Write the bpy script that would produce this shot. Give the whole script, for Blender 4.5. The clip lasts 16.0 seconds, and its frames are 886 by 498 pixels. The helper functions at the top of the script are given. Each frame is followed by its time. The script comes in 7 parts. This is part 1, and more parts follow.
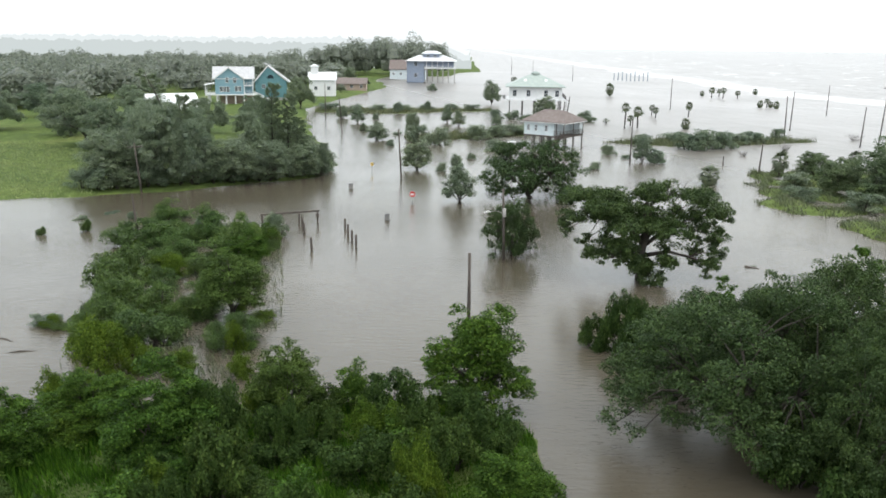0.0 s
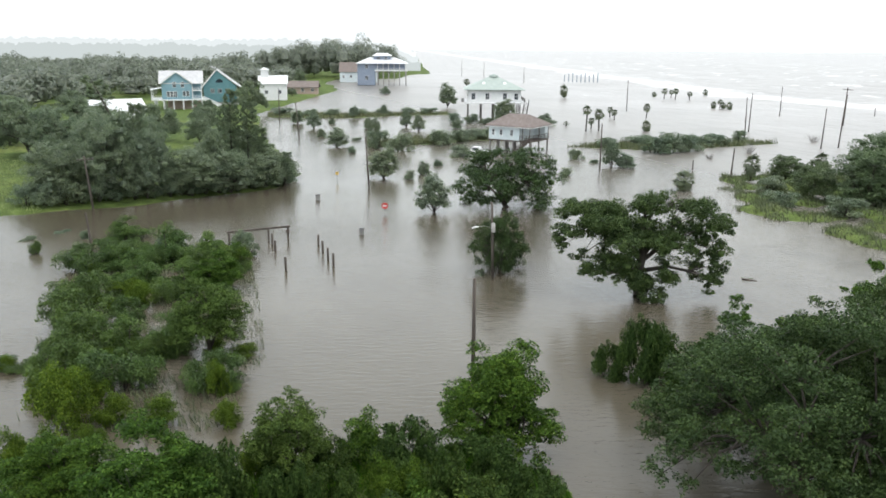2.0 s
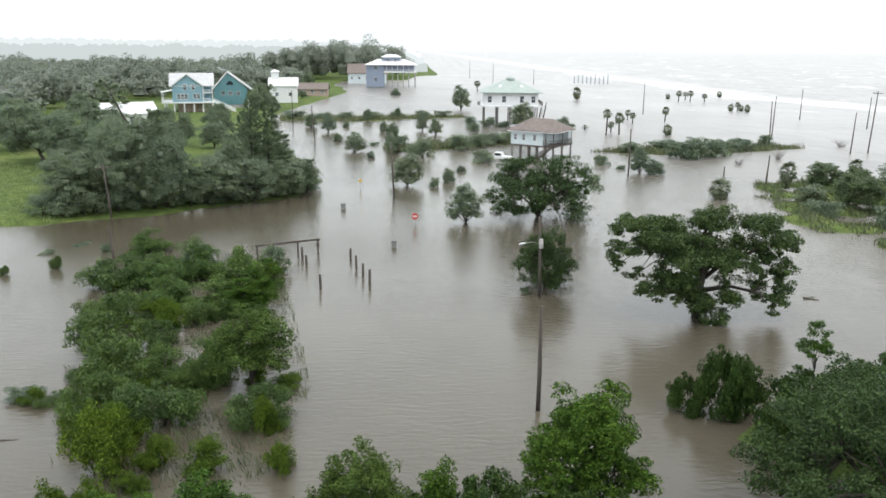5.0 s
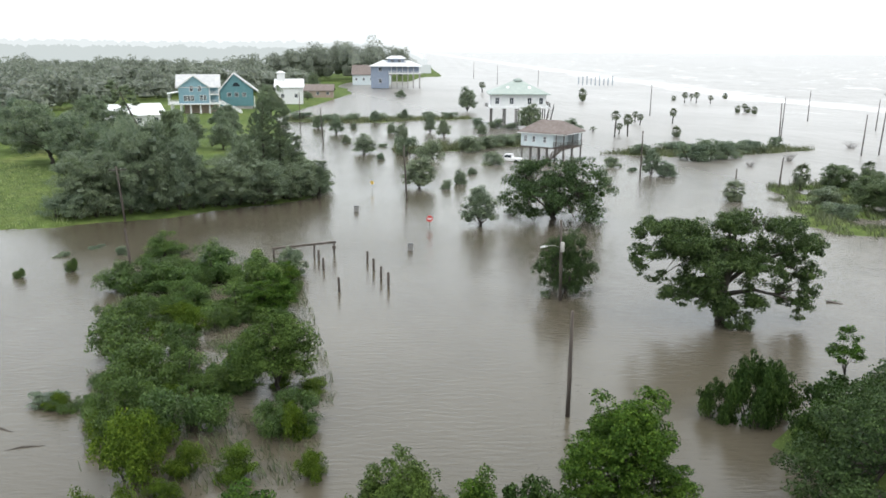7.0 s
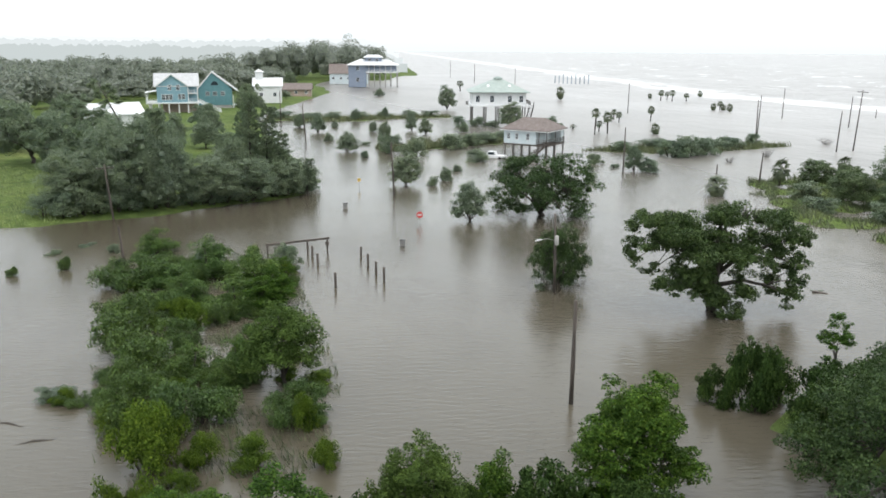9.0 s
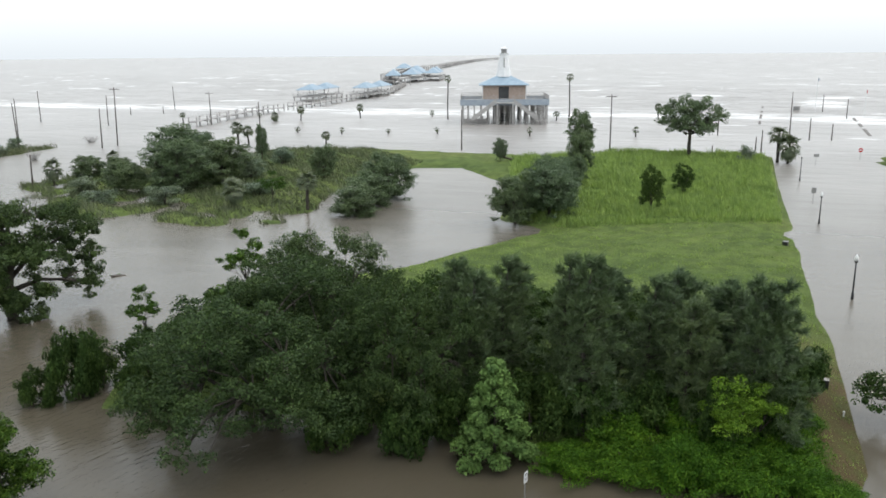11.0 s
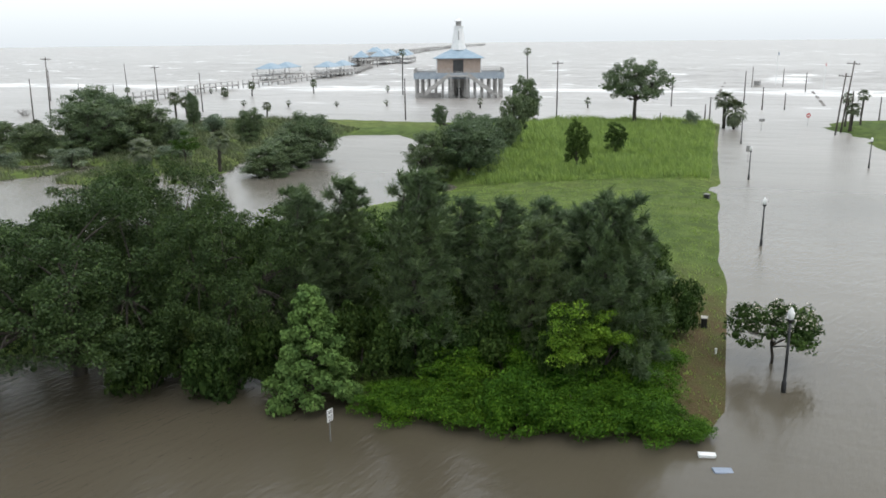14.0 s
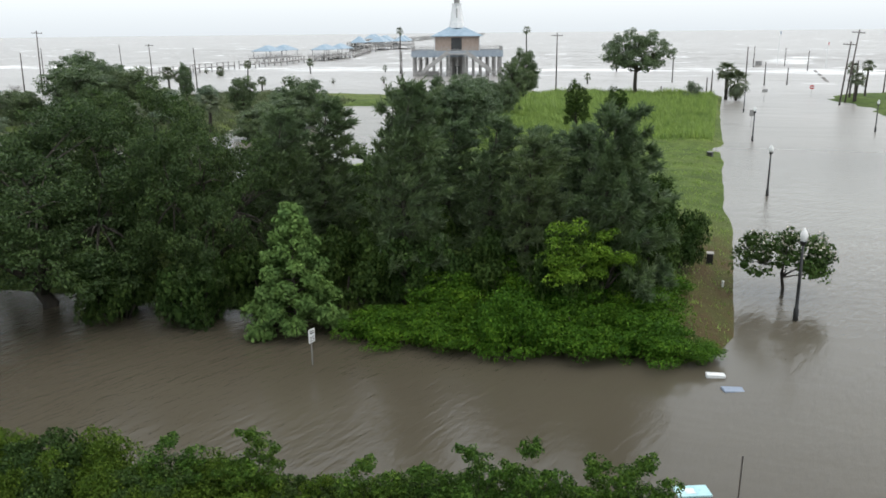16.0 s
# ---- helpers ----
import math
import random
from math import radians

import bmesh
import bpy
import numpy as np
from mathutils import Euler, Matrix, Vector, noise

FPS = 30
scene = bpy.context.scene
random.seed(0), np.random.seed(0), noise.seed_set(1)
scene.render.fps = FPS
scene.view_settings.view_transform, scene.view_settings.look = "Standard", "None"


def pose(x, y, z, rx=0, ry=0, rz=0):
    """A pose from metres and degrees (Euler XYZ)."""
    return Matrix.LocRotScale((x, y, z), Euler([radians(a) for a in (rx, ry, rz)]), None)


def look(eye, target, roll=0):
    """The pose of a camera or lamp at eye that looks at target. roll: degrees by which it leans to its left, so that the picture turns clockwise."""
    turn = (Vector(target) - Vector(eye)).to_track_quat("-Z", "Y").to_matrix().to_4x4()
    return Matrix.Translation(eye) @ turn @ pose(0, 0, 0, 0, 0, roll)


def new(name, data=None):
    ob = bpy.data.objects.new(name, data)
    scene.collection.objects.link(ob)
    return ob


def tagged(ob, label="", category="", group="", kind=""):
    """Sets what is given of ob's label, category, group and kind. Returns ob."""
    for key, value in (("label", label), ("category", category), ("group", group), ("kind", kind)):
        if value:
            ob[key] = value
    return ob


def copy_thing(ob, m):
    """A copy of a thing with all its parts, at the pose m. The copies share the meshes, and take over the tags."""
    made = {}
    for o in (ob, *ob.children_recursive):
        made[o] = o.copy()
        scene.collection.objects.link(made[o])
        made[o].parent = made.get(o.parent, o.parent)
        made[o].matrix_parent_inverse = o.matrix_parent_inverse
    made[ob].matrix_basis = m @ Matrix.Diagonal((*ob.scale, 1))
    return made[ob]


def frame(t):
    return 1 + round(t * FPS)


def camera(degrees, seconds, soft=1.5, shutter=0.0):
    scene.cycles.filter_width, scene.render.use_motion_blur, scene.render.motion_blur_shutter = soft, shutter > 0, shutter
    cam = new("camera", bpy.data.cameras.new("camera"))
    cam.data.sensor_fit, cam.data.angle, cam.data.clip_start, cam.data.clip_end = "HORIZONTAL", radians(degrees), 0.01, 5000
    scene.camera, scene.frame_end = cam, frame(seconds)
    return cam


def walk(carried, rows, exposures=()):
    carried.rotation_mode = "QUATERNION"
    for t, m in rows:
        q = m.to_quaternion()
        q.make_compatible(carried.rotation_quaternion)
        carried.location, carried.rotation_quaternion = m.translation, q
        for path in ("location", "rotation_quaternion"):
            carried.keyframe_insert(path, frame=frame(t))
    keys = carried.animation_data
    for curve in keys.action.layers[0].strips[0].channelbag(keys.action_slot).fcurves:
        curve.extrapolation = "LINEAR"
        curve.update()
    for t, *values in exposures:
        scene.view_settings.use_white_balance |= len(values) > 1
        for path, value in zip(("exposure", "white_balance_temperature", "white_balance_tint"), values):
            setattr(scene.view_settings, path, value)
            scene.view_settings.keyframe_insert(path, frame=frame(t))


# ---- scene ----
cam = camera(57.9, 16.0, soft=1.7)
PATH = [
    (0, (-1.107, 0.283, 20.457), (-1.188, 2.219, 19.964), 0.6),
    (0.5, (-1.883, 1.399, 20.521), (-1.891, 3.338, 20.03), 0.8),
    (1, (-2.887, 2.564, 20.607), (-2.838, 4.503, 20.116), 0.5),
    (1.5, (-3.821, 3.782, 20.642), (-3.772, 5.72, 20.152), 0.5),
    (2, (-4.679, 5.111, 20.776), (-4.632, 7.05, 20.287), 0.4),
    (2.5, (-5.458, 6.344, 20.871), (-5.412, 8.283, 20.382), 0.5),
    (3, (-6.133, 7.292, 20.989), (-6.089, 9.231, 20.5), 0.4),
    (3.5, (-6.795, 7.963, 21.053), (-6.752, 9.902, 20.564), 0.4),
    (4, (-7.339, 8.485, 21.123), (-7.297, 10.424, 20.634), 0.4),
    (6.5, (-9.385, 9.86, 21.226), (-9.348, 11.799, 20.741), 0.4),
    (7, (-9.817, 9.868, 21.232), (-9.781, 11.808, 20.747), 0.4),
    (7.5, (-10.266, 9.693, 21.248), (-10.231, 11.633, 20.762), 0.4),
    (8, (-10.765, 9.429, 21.25), (-10.732, 11.369, 20.764), 0.4),
    (8.2, (-10.982, 9.35, 21.253), (-10.95, 11.29, 20.766), 0.4),
    (10.3, (-12.352, 8.371, 20.321), (-11.213, 9.948, 19.858), -0.4),
    (10.5, (-12.455, 8.274, 20.261), (-11.048, 9.615, 19.791), -0.4),
    (11, (-12.348, 7.805, 19.926), (-10.819, 9.003, 19.449), -0.5),
    (11.5, (-11.734, 7.065, 19.189), (-10.204, 8.259, 18.705), -0.8),
    (12, (-10.8, 6.453, 18.422), (-9.265, 7.638, 17.933), -0.6),
    (12.5, (-9.394, 6.091, 17.899), (-7.852, 7.269, 17.412), -0.4),
    (13, (-7.939, 5.419, 17.213), (-6.396, 6.593, 16.722), -0.7),
    (13.5, (-6.448, 4.566, 16.371), (-4.9, 5.73, 15.873), -0.7),
    (14, (-4.945, 4.02, 15.567), (-3.394, 5.177, 15.063), -0.6),
    (14.5, (-3.964, 4.042, 14.669), (-2.412, 5.196, 14.161), -0.5),
    (15, (-3.617, 4.237, 13.719), (-2.065, 5.388, 13.204), -0.5),
    (15.5, (-3.554, 4.332, 12.793), (-2.003, 5.484, 12.274), -0.6),
    (16, (-3.705, 4.536, 12.046), (-2.157, 5.689, 11.521), -0.6),
]
walk(cam, [(t, look(eye, target, roll)) for t, eye, target, roll in PATH], [(0, 0.4), (8.2, 0.42), (10.4, 0.14), (16, 0.08)])

# ---- world, sun ----
world = bpy.data.worlds.new("overcast_sky")
scene.world = world
world.use_nodes = True
wn, wl = world.node_tree.nodes, world.node_tree.links
wn.clear()
sky = wn.new("ShaderNodeTexSky")
sky.sky_type, sky.sun_disc = "NISHITA", False
sky.sun_elevation, sky.sun_rotation = radians(62), radians(140)
sky.air_density, sky.dust_density = 1.0, 6.0
clear = wn.new("ShaderNodeBackground")
clear.inputs["Strength"].default_value = 0.05
wl.new(sky.outputs[0], clear.inputs["Color"])
wtc, wsep, wramp = wn.new("ShaderNodeTexCoord"), wn.new("ShaderNodeSeparateXYZ"), wn.new("ShaderNodeValToRGB")
wl.new(wtc.outputs["Generated"], wsep.inputs[0])
wl.new(wsep.outputs["Z"], wramp.inputs[0])
wramp.color_ramp.elements[0].position, wramp.color_ramp.elements[0].color = 0.0, (0.68, 0.73, 0.77, 1)
wramp.color_ramp.elements[1].position, wramp.color_ramp.elements[1].color = 0.09, (0.935, 0.985, 1.0, 1)
cloud = wn.new("ShaderNodeBackground")
cloud.inputs["Strength"].default_value = 1.12
wl.new(wramp.outputs[0], cloud.inputs["Color"])
wadd, wout = wn.new("ShaderNodeAddShader"), wn.new("ShaderNodeOutputWorld")
wl.new(clear.outputs[0], wadd.inputs[0])
wl.new(cloud.outputs[0], wadd.inputs[1])
wl.new(wadd.outputs[0], wout.inputs["Surface"])

sun_data = bpy.data.lights.new("sun", "SUN")
sun_data.energy, sun_data.angle, sun_data.color = 0.6, radians(25), (1.0, 0.97, 0.93)
sun = new("sun", sun_data)
sun.matrix_world = look((0, 0, 80), (30, 34, 0))


# ---- materials ----
def base_material(name, rough=0.6, metal=0.0, spec=0.5):
    m = bpy.data.materials.new(name)
    m.use_nodes = True
    b = m.node_tree.nodes["Principled BSDF"]
    b.inputs["Roughness"].default_value = rough
    b.inputs["Metallic"].default_value = metal
    b.inputs["Specular IOR Level"].default_value = spec
    return m, m.node_tree.nodes, m.node_tree.links, b


def rgb(c):
    return (c[0], c[1], c[2], 1.0)


def noise_node(nodes, links, scale, detail=4.0, vector=None, rough=0.6):
    n = nodes.new("ShaderNodeTexNoise")
    n.inputs["Scale"].default_value, n.inputs["Detail"].default_value, n.inputs["Roughness"].default_value = scale, detail, rough
    if vector is not None:
        links.new(vector, n.inputs["Vector"])
    return n.outputs["Fac"]


def ramp_node(nodes, links, fac, stops):
    r = nodes.new("ShaderNodeValToRGB")
    while len(r.color_ramp.elements) < len(stops):
        r.color_ramp.elements.new(0.5)
    for e, (p, c) in zip(r.color_ramp.elements, stops):
        e.position, e.color = p, rgb(c)
    links.new(fac, r.inputs[0])
    return r.outputs[0]


def mix_node(nodes, links, fac, a, b, blend="MIX"):
    m = nodes.new("ShaderNodeMix")
    m.data_type, m.blend_type = "RGBA", blend
    for sock, v in ((m.inputs[0], fac), (m.inputs[6], a), (m.inputs[7], b)):
        if isinstance(v, (int, float)):
            sock.default_value = v
        elif isinstance(v, tuple):
            sock.default_value = rgb(v)
        else:
            links.new(v, sock)
    return m.outputs[2]


def bump_node(nodes, links, bsdf, height, strength, distance):
    bu = nodes.new("ShaderNodeBump")
    bu.inputs["Strength"].default_value, bu.inputs["Distance"].default_value = strength, distance
    links.new(height, bu.inputs["Height"])
    links.new(bu.outputs[0], bsdf.inputs["Normal"])


def worn(name, dark, light, scale=3.0, rough=0.6, metal=0.0, fine=40.0, bump=0.01, stretch=(1, 1, 1)):
    """A surface that varies between two colours at two scales, with fine relief."""
    m, n, l, b = base_material(name, rough, metal)
    tc, mp = n.new("ShaderNodeTexCoord"), n.new("ShaderNodeMapping")
    mp.inputs["Scale"].default_value = stretch
    l.new(tc.outputs["Object"], mp.inputs[0])
    big = noise_node(n, l, scale, 5, mp.outputs[0])
    small = noise_node(n, l, fine, 3, mp.outputs[0])
    c = ramp_node(n, l, big, [(0.3, dark), (0.7, light)])
    c2 = ramp_node(n, l, small, [(0.3, (0.7, 0.7, 0.7)), (0.7, (1.0, 1.0, 1.0))])
    l.new(mix_node(n, l, 0.6, c, c2, "MULTIPLY"), b.inputs["Base Color"])
    if bump:
        bump_node(n, l, b, small, 0.5, bump)
    return m


def foliage(name, dark, mid, light, rough=0.6, through_light=0.2, wet=0.10, film=0.0):
    """Leaves: colour by leaf, by patch and by plant, light through them, and a film of rain water on top."""
    m, n, l, b = base_material(name, rough, 0.0, wet)
    b.inputs["Coat Weight"].default_value, b.inputs["Coat Roughness"].default_value = film, 0.4
    geo, info = n.new("ShaderNodeNewGeometry"), n.new("ShaderNodeObjectInfo")
    tc = n.new("ShaderNodeTexCoord")
    leafc = ramp_node(n, l, geo.outputs["Random Per Island"], [(0.0, dark), (0.55, mid), (1.0, light)])
    patch = noise_node(n, l, 0.8, 5, tc.outputs["Object"], 0.65)
    leafc = mix_node(n, l, 0.4, leafc, mid)
    pc = ramp_node(n, l, patch, [(0.32, (0.46, 0.52, 0.54)), (0.68, (1.5, 1.38, 1.12))])
    c = mix_node(n, l, 0.8, leafc, pc, "MULTIPLY")
    tint = ramp_node(n, l, info.outputs["Random"], [(0.0, (0.85, 0.92, 0.95)), (1.0, (1.12, 1.06, 0.95))])
    c = mix_node(n, l, 0.8, c, tint, "MULTIPLY")
    l.new(c, b.inputs["Base Color"])
    tr, mx = n.new("ShaderNodeBsdfTranslucent"), n.new("ShaderNodeMixShader")
    l.new(c, tr.inputs["Color"])
    mx.inputs[0].default_value = through_light
    l.new(b.outputs[0], mx.inputs[1])
    l.new(tr.outputs[0], mx.inputs[2])
    l.new(mx.outputs[0], n["Material Output"].inputs["Surface"])
    return m


M_OAK = foliage("live_oak_leaves", (0.016, 0.036, 0.010), (0.041, 0.076, 0.025), (0.10, 0.152, 0.054), 0.6, 0.25, 0.15, 0.15)
M_PINE = foliage("pine_needles", (0.050, 0.088, 0.038), (0.090, 0.142, 0.064), (0.145, 0.21, 0.10), 0.5, 0.45, 0.3, 0.6)
M_SEA = foliage("sea_front_leaves", (0.052, 0.094, 0.042), (0.090, 0.142, 0.066), (0.148, 0.208, 0.102), 0.55, 0.35, 0.3, 0.6)
M_WET_DARK = foliage("flooded_shrub_dark_leaves", (0.028, 0.062, 0.015), (0.064, 0.118, 0.030), (0.135, 0.205, 0.058), 0.55, 0.32, 0.2, 0.3)
M_WET = foliage("flooded_shrub_leaves", (0.036, 0.078, 0.018), (0.080, 0.146, 0.038), (0.165, 0.24, 0.072), 0.55, 0.36, 0.15, 0.2)
M_BROAD = foliage("broad_leaves", (0.016, 0.042, 0.007), (0.044, 0.098, 0.016), (0.135, 0.225, 0.042), 0.55, 0.24)
M_PALE = foliage("pale_broad_leaves", (0.06, 0.115, 0.035), (0.105, 0.19, 0.06), (0.18, 0.28, 0.10))
M_VINE = foliage("vine_leaves", (0.020, 0.056, 0.006), (0.052, 0.130, 0.013), (0.15, 0.27, 0.030), 0.6, 0.25)
M_BRIGHT = foliage("bright_vine_leaves", (0.042, 0.098, 0.011), (0.092, 0.185, 0.021), (0.20, 0.32, 0.045), 0.6, 0.25)
M_SHRUB = foliage("shrub_leaves", (0.015, 0.035, 0.008), (0.038, 0.073, 0.019), (0.10, 0.155, 0.044))
# inland and far leaves: rain haze is mixed into the next two base colours
M_GREY = foliage("hazed_wet_grey_green_leaves", (0.096, 0.146, 0.092), (0.148, 0.208, 0.134), (0.205, 0.265, 0.18), 0.5, 0.5, 0.5, 1.0)
M_WOODS = foliage("hazed_far_wood_leaves", (0.155, 0.190, 0.162), (0.185, 0.222, 0.19), (0.215, 0.252, 0.218), 0.55, 0.48, 0.5, 1.0)
M_FROND = foliage("palm_fronds", (0.05, 0.07, 0.04), (0.085, 0.115, 0.062), (0.135, 0.165, 0.095), 0.6, 0.3, 0.3, 0.6)
M_GRASSB = foliage("tall_grass", (0.15, 0.24, 0.068), (0.235, 0.35, 0.11), (0.35, 0.455, 0.18), 0.6, 0.25, 0.2, 0.3)
M_MEADOW = foliage("meadow_grass", (0.14, 0.19, 0.085), (0.20, 0.26, 0.125), (0.28, 0.33, 0.18))
M_MARSH = foliage("marsh_grass", (0.075, 0.098, 0.052), (0.112, 0.138, 0.074), (0.16, 0.185, 0.108), 0.6, 0.2, 0.3, 0.5)
M_WEED_DARK = foliage("willow_leaves", (0.032, 0.060, 0.014), (0.062, 0.105, 0.026), (0.12, 0.18, 0.05))
M_WEED = foliage("weed_leaves", (0.026, 0.058, 0.007), (0.068, 0.122, 0.016), (0.17, 0.245, 0.042), 0.6, 0.3)
M_BARK = worn("bark", (0.026, 0.023, 0.019), (0.075, 0.063, 0.051), 4, 0.85, fine=30, bump=0.03, stretch=(1, 1, 0.25))
M_POLE = worn("weathered_pole_wood", (0.05, 0.042, 0.036), (0.12, 0.10, 0.085), 3, 0.8, fine=25, stretch=(1, 1, 0.1))
M_PILE = worn("wet_piling_wood", (0.12, 0.11, 0.105), (0.24, 0.225, 0.21), 2, 0.75, fine=25, stretch=(1, 1, 0.15))
M_GREYWOOD = worn("grey_deck_wood", (0.28, 0.275, 0.265), (0.46, 0.45, 0.44), 2, 0.75, fine=25, stretch=(0.3, 1, 1))
M_BLACK = worn("black_painted_metal", (0.012, 0.013, 0.014), (0.03, 0.03, 0.032), 3, 0.4, 0.3)
M_WHITE = worn("white_paint", (0.66, 0.68, 0.69), (0.80, 0.81, 0.81), 1.5, 0.5, fine=20, bump=0.003)
M_BLUE = worn("light_blue_siding", (0.17, 0.31, 0.38), (0.23, 0.39, 0.46), 1.0, 0.6, fine=15, bump=0.004)
M_TEAL = worn("teal_siding", (0.09, 0.22, 0.25), (0.13, 0.28, 0.31), 1.0, 0.6, fine=15, bump=0.004)
M_GREYBLUE = worn("grey_blue_siding", (0.20, 0.25, 0.33), (0.28, 0.33, 0.42), 1.0, 0.6, fine=15, bump=0.004)
M_PALEBLUE = worn("pale_blue_siding", (0.55, 0.63, 0.66), (0.68, 0.75, 0.77), 1.0, 0.6, fine=15, bump=0.004)
M_ROOFBLUE = worn("blue_metal_roof", (0.21, 0.31, 0.40), (0.31, 0.41, 0.50), 0.8, 0.45, 0.1, fine=12, bump=0.003)
M_ROOFGREEN = worn("pale_green_metal_roof", (0.30, 0.36, 0.33), (0.39, 0.45, 0.42), 0.8, 0.55, 0.05, fine=12, bump=0.003)
M_ROOFBROWN = worn("brown_shingle_roof", (0.13, 0.105, 0.095), (0.22, 0.185, 0.17), 1.2, 0.8, fine=18, bump=0.01)
M_ROOFGREY = worn("grey_shingle_roof", (0.42, 0.43, 0.44), (0.55, 0.56, 0.57), 1.0, 0.7, fine=18, bump=0.01)
M_ROOFWHITE = worn("white_metal_roof", (0.66, 0.68, 0.70), (0.80, 0.82, 0.83), 0.7, 0.35, 0.1, fine=10, bump=0.003)
M_BRICK = worn("tan_brick", (0.30, 0.23, 0.19), (0.42, 0.34, 0.29), 1.5, 0.8, fine=14, bump=0.01)
M_FASCIA = worn("blue_grey_fascia", (0.26, 0.31, 0.37), (0.36, 0.41, 0.46), 1.0, 0.6, fine=14)
M_CONC = worn("concrete", (0.30, 0.29, 0.28), (0.46, 0.45, 0.43), 1.2, 0.8, fine=18)
M_DARK = worn("dark_panel", (0.02, 0.022, 0.025), (0.05, 0.052, 0.055), 1.0, 0.5)
M_RED = worn("red_sign_paint", (0.42, 0.03, 0.03), (0.55, 0.05, 0.045), 3, 0.4)
M_YELLOW = worn("yellow_sign_paint", (0.55, 0.36, 0.05), (0.68, 0.46, 0.08), 3, 0.4)
M_GREYBOX = worn("grey_painted_steel", (0.20, 0.20, 0.20), (0.30, 0.30, 0.29), 2, 0.5, 0.2)
M_CYAN = worn("faded_cyan_paint", (0.35, 0.62, 0.66), (0.55, 0.76, 0.80), 2, 0.5)
M_CAR = worn("white_car_paint", (0.70, 0.71, 0.72), (0.78, 0.79, 0.80), 2, 0.25)
M_GLASS, gn, gl, gb = base_material("window_glass", 0.08, 0.0, 0.6)
gb.inputs["Base Color"].default_value = (0.03, 0.04, 0.05, 1)
M_GLOBE, gn, gl, gb = base_material("white_glass_globe", 0.15, 0.0, 0.6)
gb.inputs["Base Color"].default_value = (0.82, 0.83, 0.83, 1)
gb.inputs["Transmission Weight"].default_value = 0.25
M_FLOWER = worn("pale_blossom", (0.55, 0.50, 0.42), (0.75, 0.70, 0.62), 6, 0.6)


def ground_material():
    m, n, l, b = base_material("wet_grass_ground", 0.9, 0.0, 0.1)
    geo = n.new("ShaderNodeNewGeometry")
    big = noise_node(n, l, 0.05, 4, geo.outputs["Position"])
    mid = noise_node(n, l, 0.6, 5, geo.outputs["Position"])
    fine = noise_node(n, l, 9.0, 4, geo.outputs["Position"], 0.75)
    c = ramp_node(n, l, big, [(0.35, (0.085, 0.13, 0.040)), (0.55, (0.125, 0.175, 0.052)), (0.72, (0.18, 0.21, 0.075))])
    soil = ramp_node(n, l, mid, [(0.40, (0.6, 0.62, 0.6)), (0.62, (1.1, 1.1, 1.05)), (0.80, (1.4, 1.15, 1.0))])
    c = mix_node(n, l, 0.8, c, soil, "MULTIPLY")
    # the bank beside the street is worn to brown soil
    off = n.new("ShaderNodeVectorMath")
    off.operation = "SUBTRACT"
    off.inputs[1].default_value = (25, 13, 0)
    l.new(geo.outputs["Position"], off.inputs[0])
    acr, alg = n.new("ShaderNodeVectorMath"), n.new("ShaderNodeVectorMath")
    acr.operation = alg.operation = "DOT_PRODUCT"
    acr.inputs[1].default_value, alg.inputs[1].default_value = (-0.30, 0.954, 0), (0.954, 0.30, 0)
    l.new(off.outputs[0], acr.inputs[0])
    l.new(off.outputs[0], alg.inputs[0])
    masks = []
    for src, lo, hi in ((acr, 3.6, 2.6), (alg, 26.0, 14.0), (alg, -2.5, -1.0)):
        q = n.new("ShaderNodeMapRange")
        l.new(src.outputs["Value"], q.inputs[0])
        q.inputs[1].default_value, q.inputs[2].default_value = lo, hi
        masks.append(q.outputs[0])
    mm = n.new("ShaderNodeMath")
    mm.operation = "MULTIPLY"
    l.new(masks[0], mm.inputs[0])
    l.new(masks[1], mm.inputs[1])
    mm2 = n.new("ShaderNodeMath")
    mm2.operation = "MULTIPLY"
    l.new(mm.outputs[0], mm2.inputs[0])
    l.new(masks[2], mm2.inputs[1])
    worn_c = ramp_node(n, l, mid, [(0.40, (0.10, 0.075, 0.04)), (0.70, (0.085, 0.105, 0.035))])
    c = mix_node(n, l, mm2.outputs[0], c, worn_c)
    f = ramp_node(n, l, fine, [(0.25, (0.45, 0.45, 0.45)), (0.75, (1.25, 1.25, 1.2))])
    c = mix_node(n, l, 0.9, c, f, "MULTIPLY")
    l.new(c, b.inputs["Base Color"])
    bump_node(n, l, b, fine, 0.8, 0.12)
    return m


SHORE = (0.949, 0.3155)  # the way out to sea, square to the beach


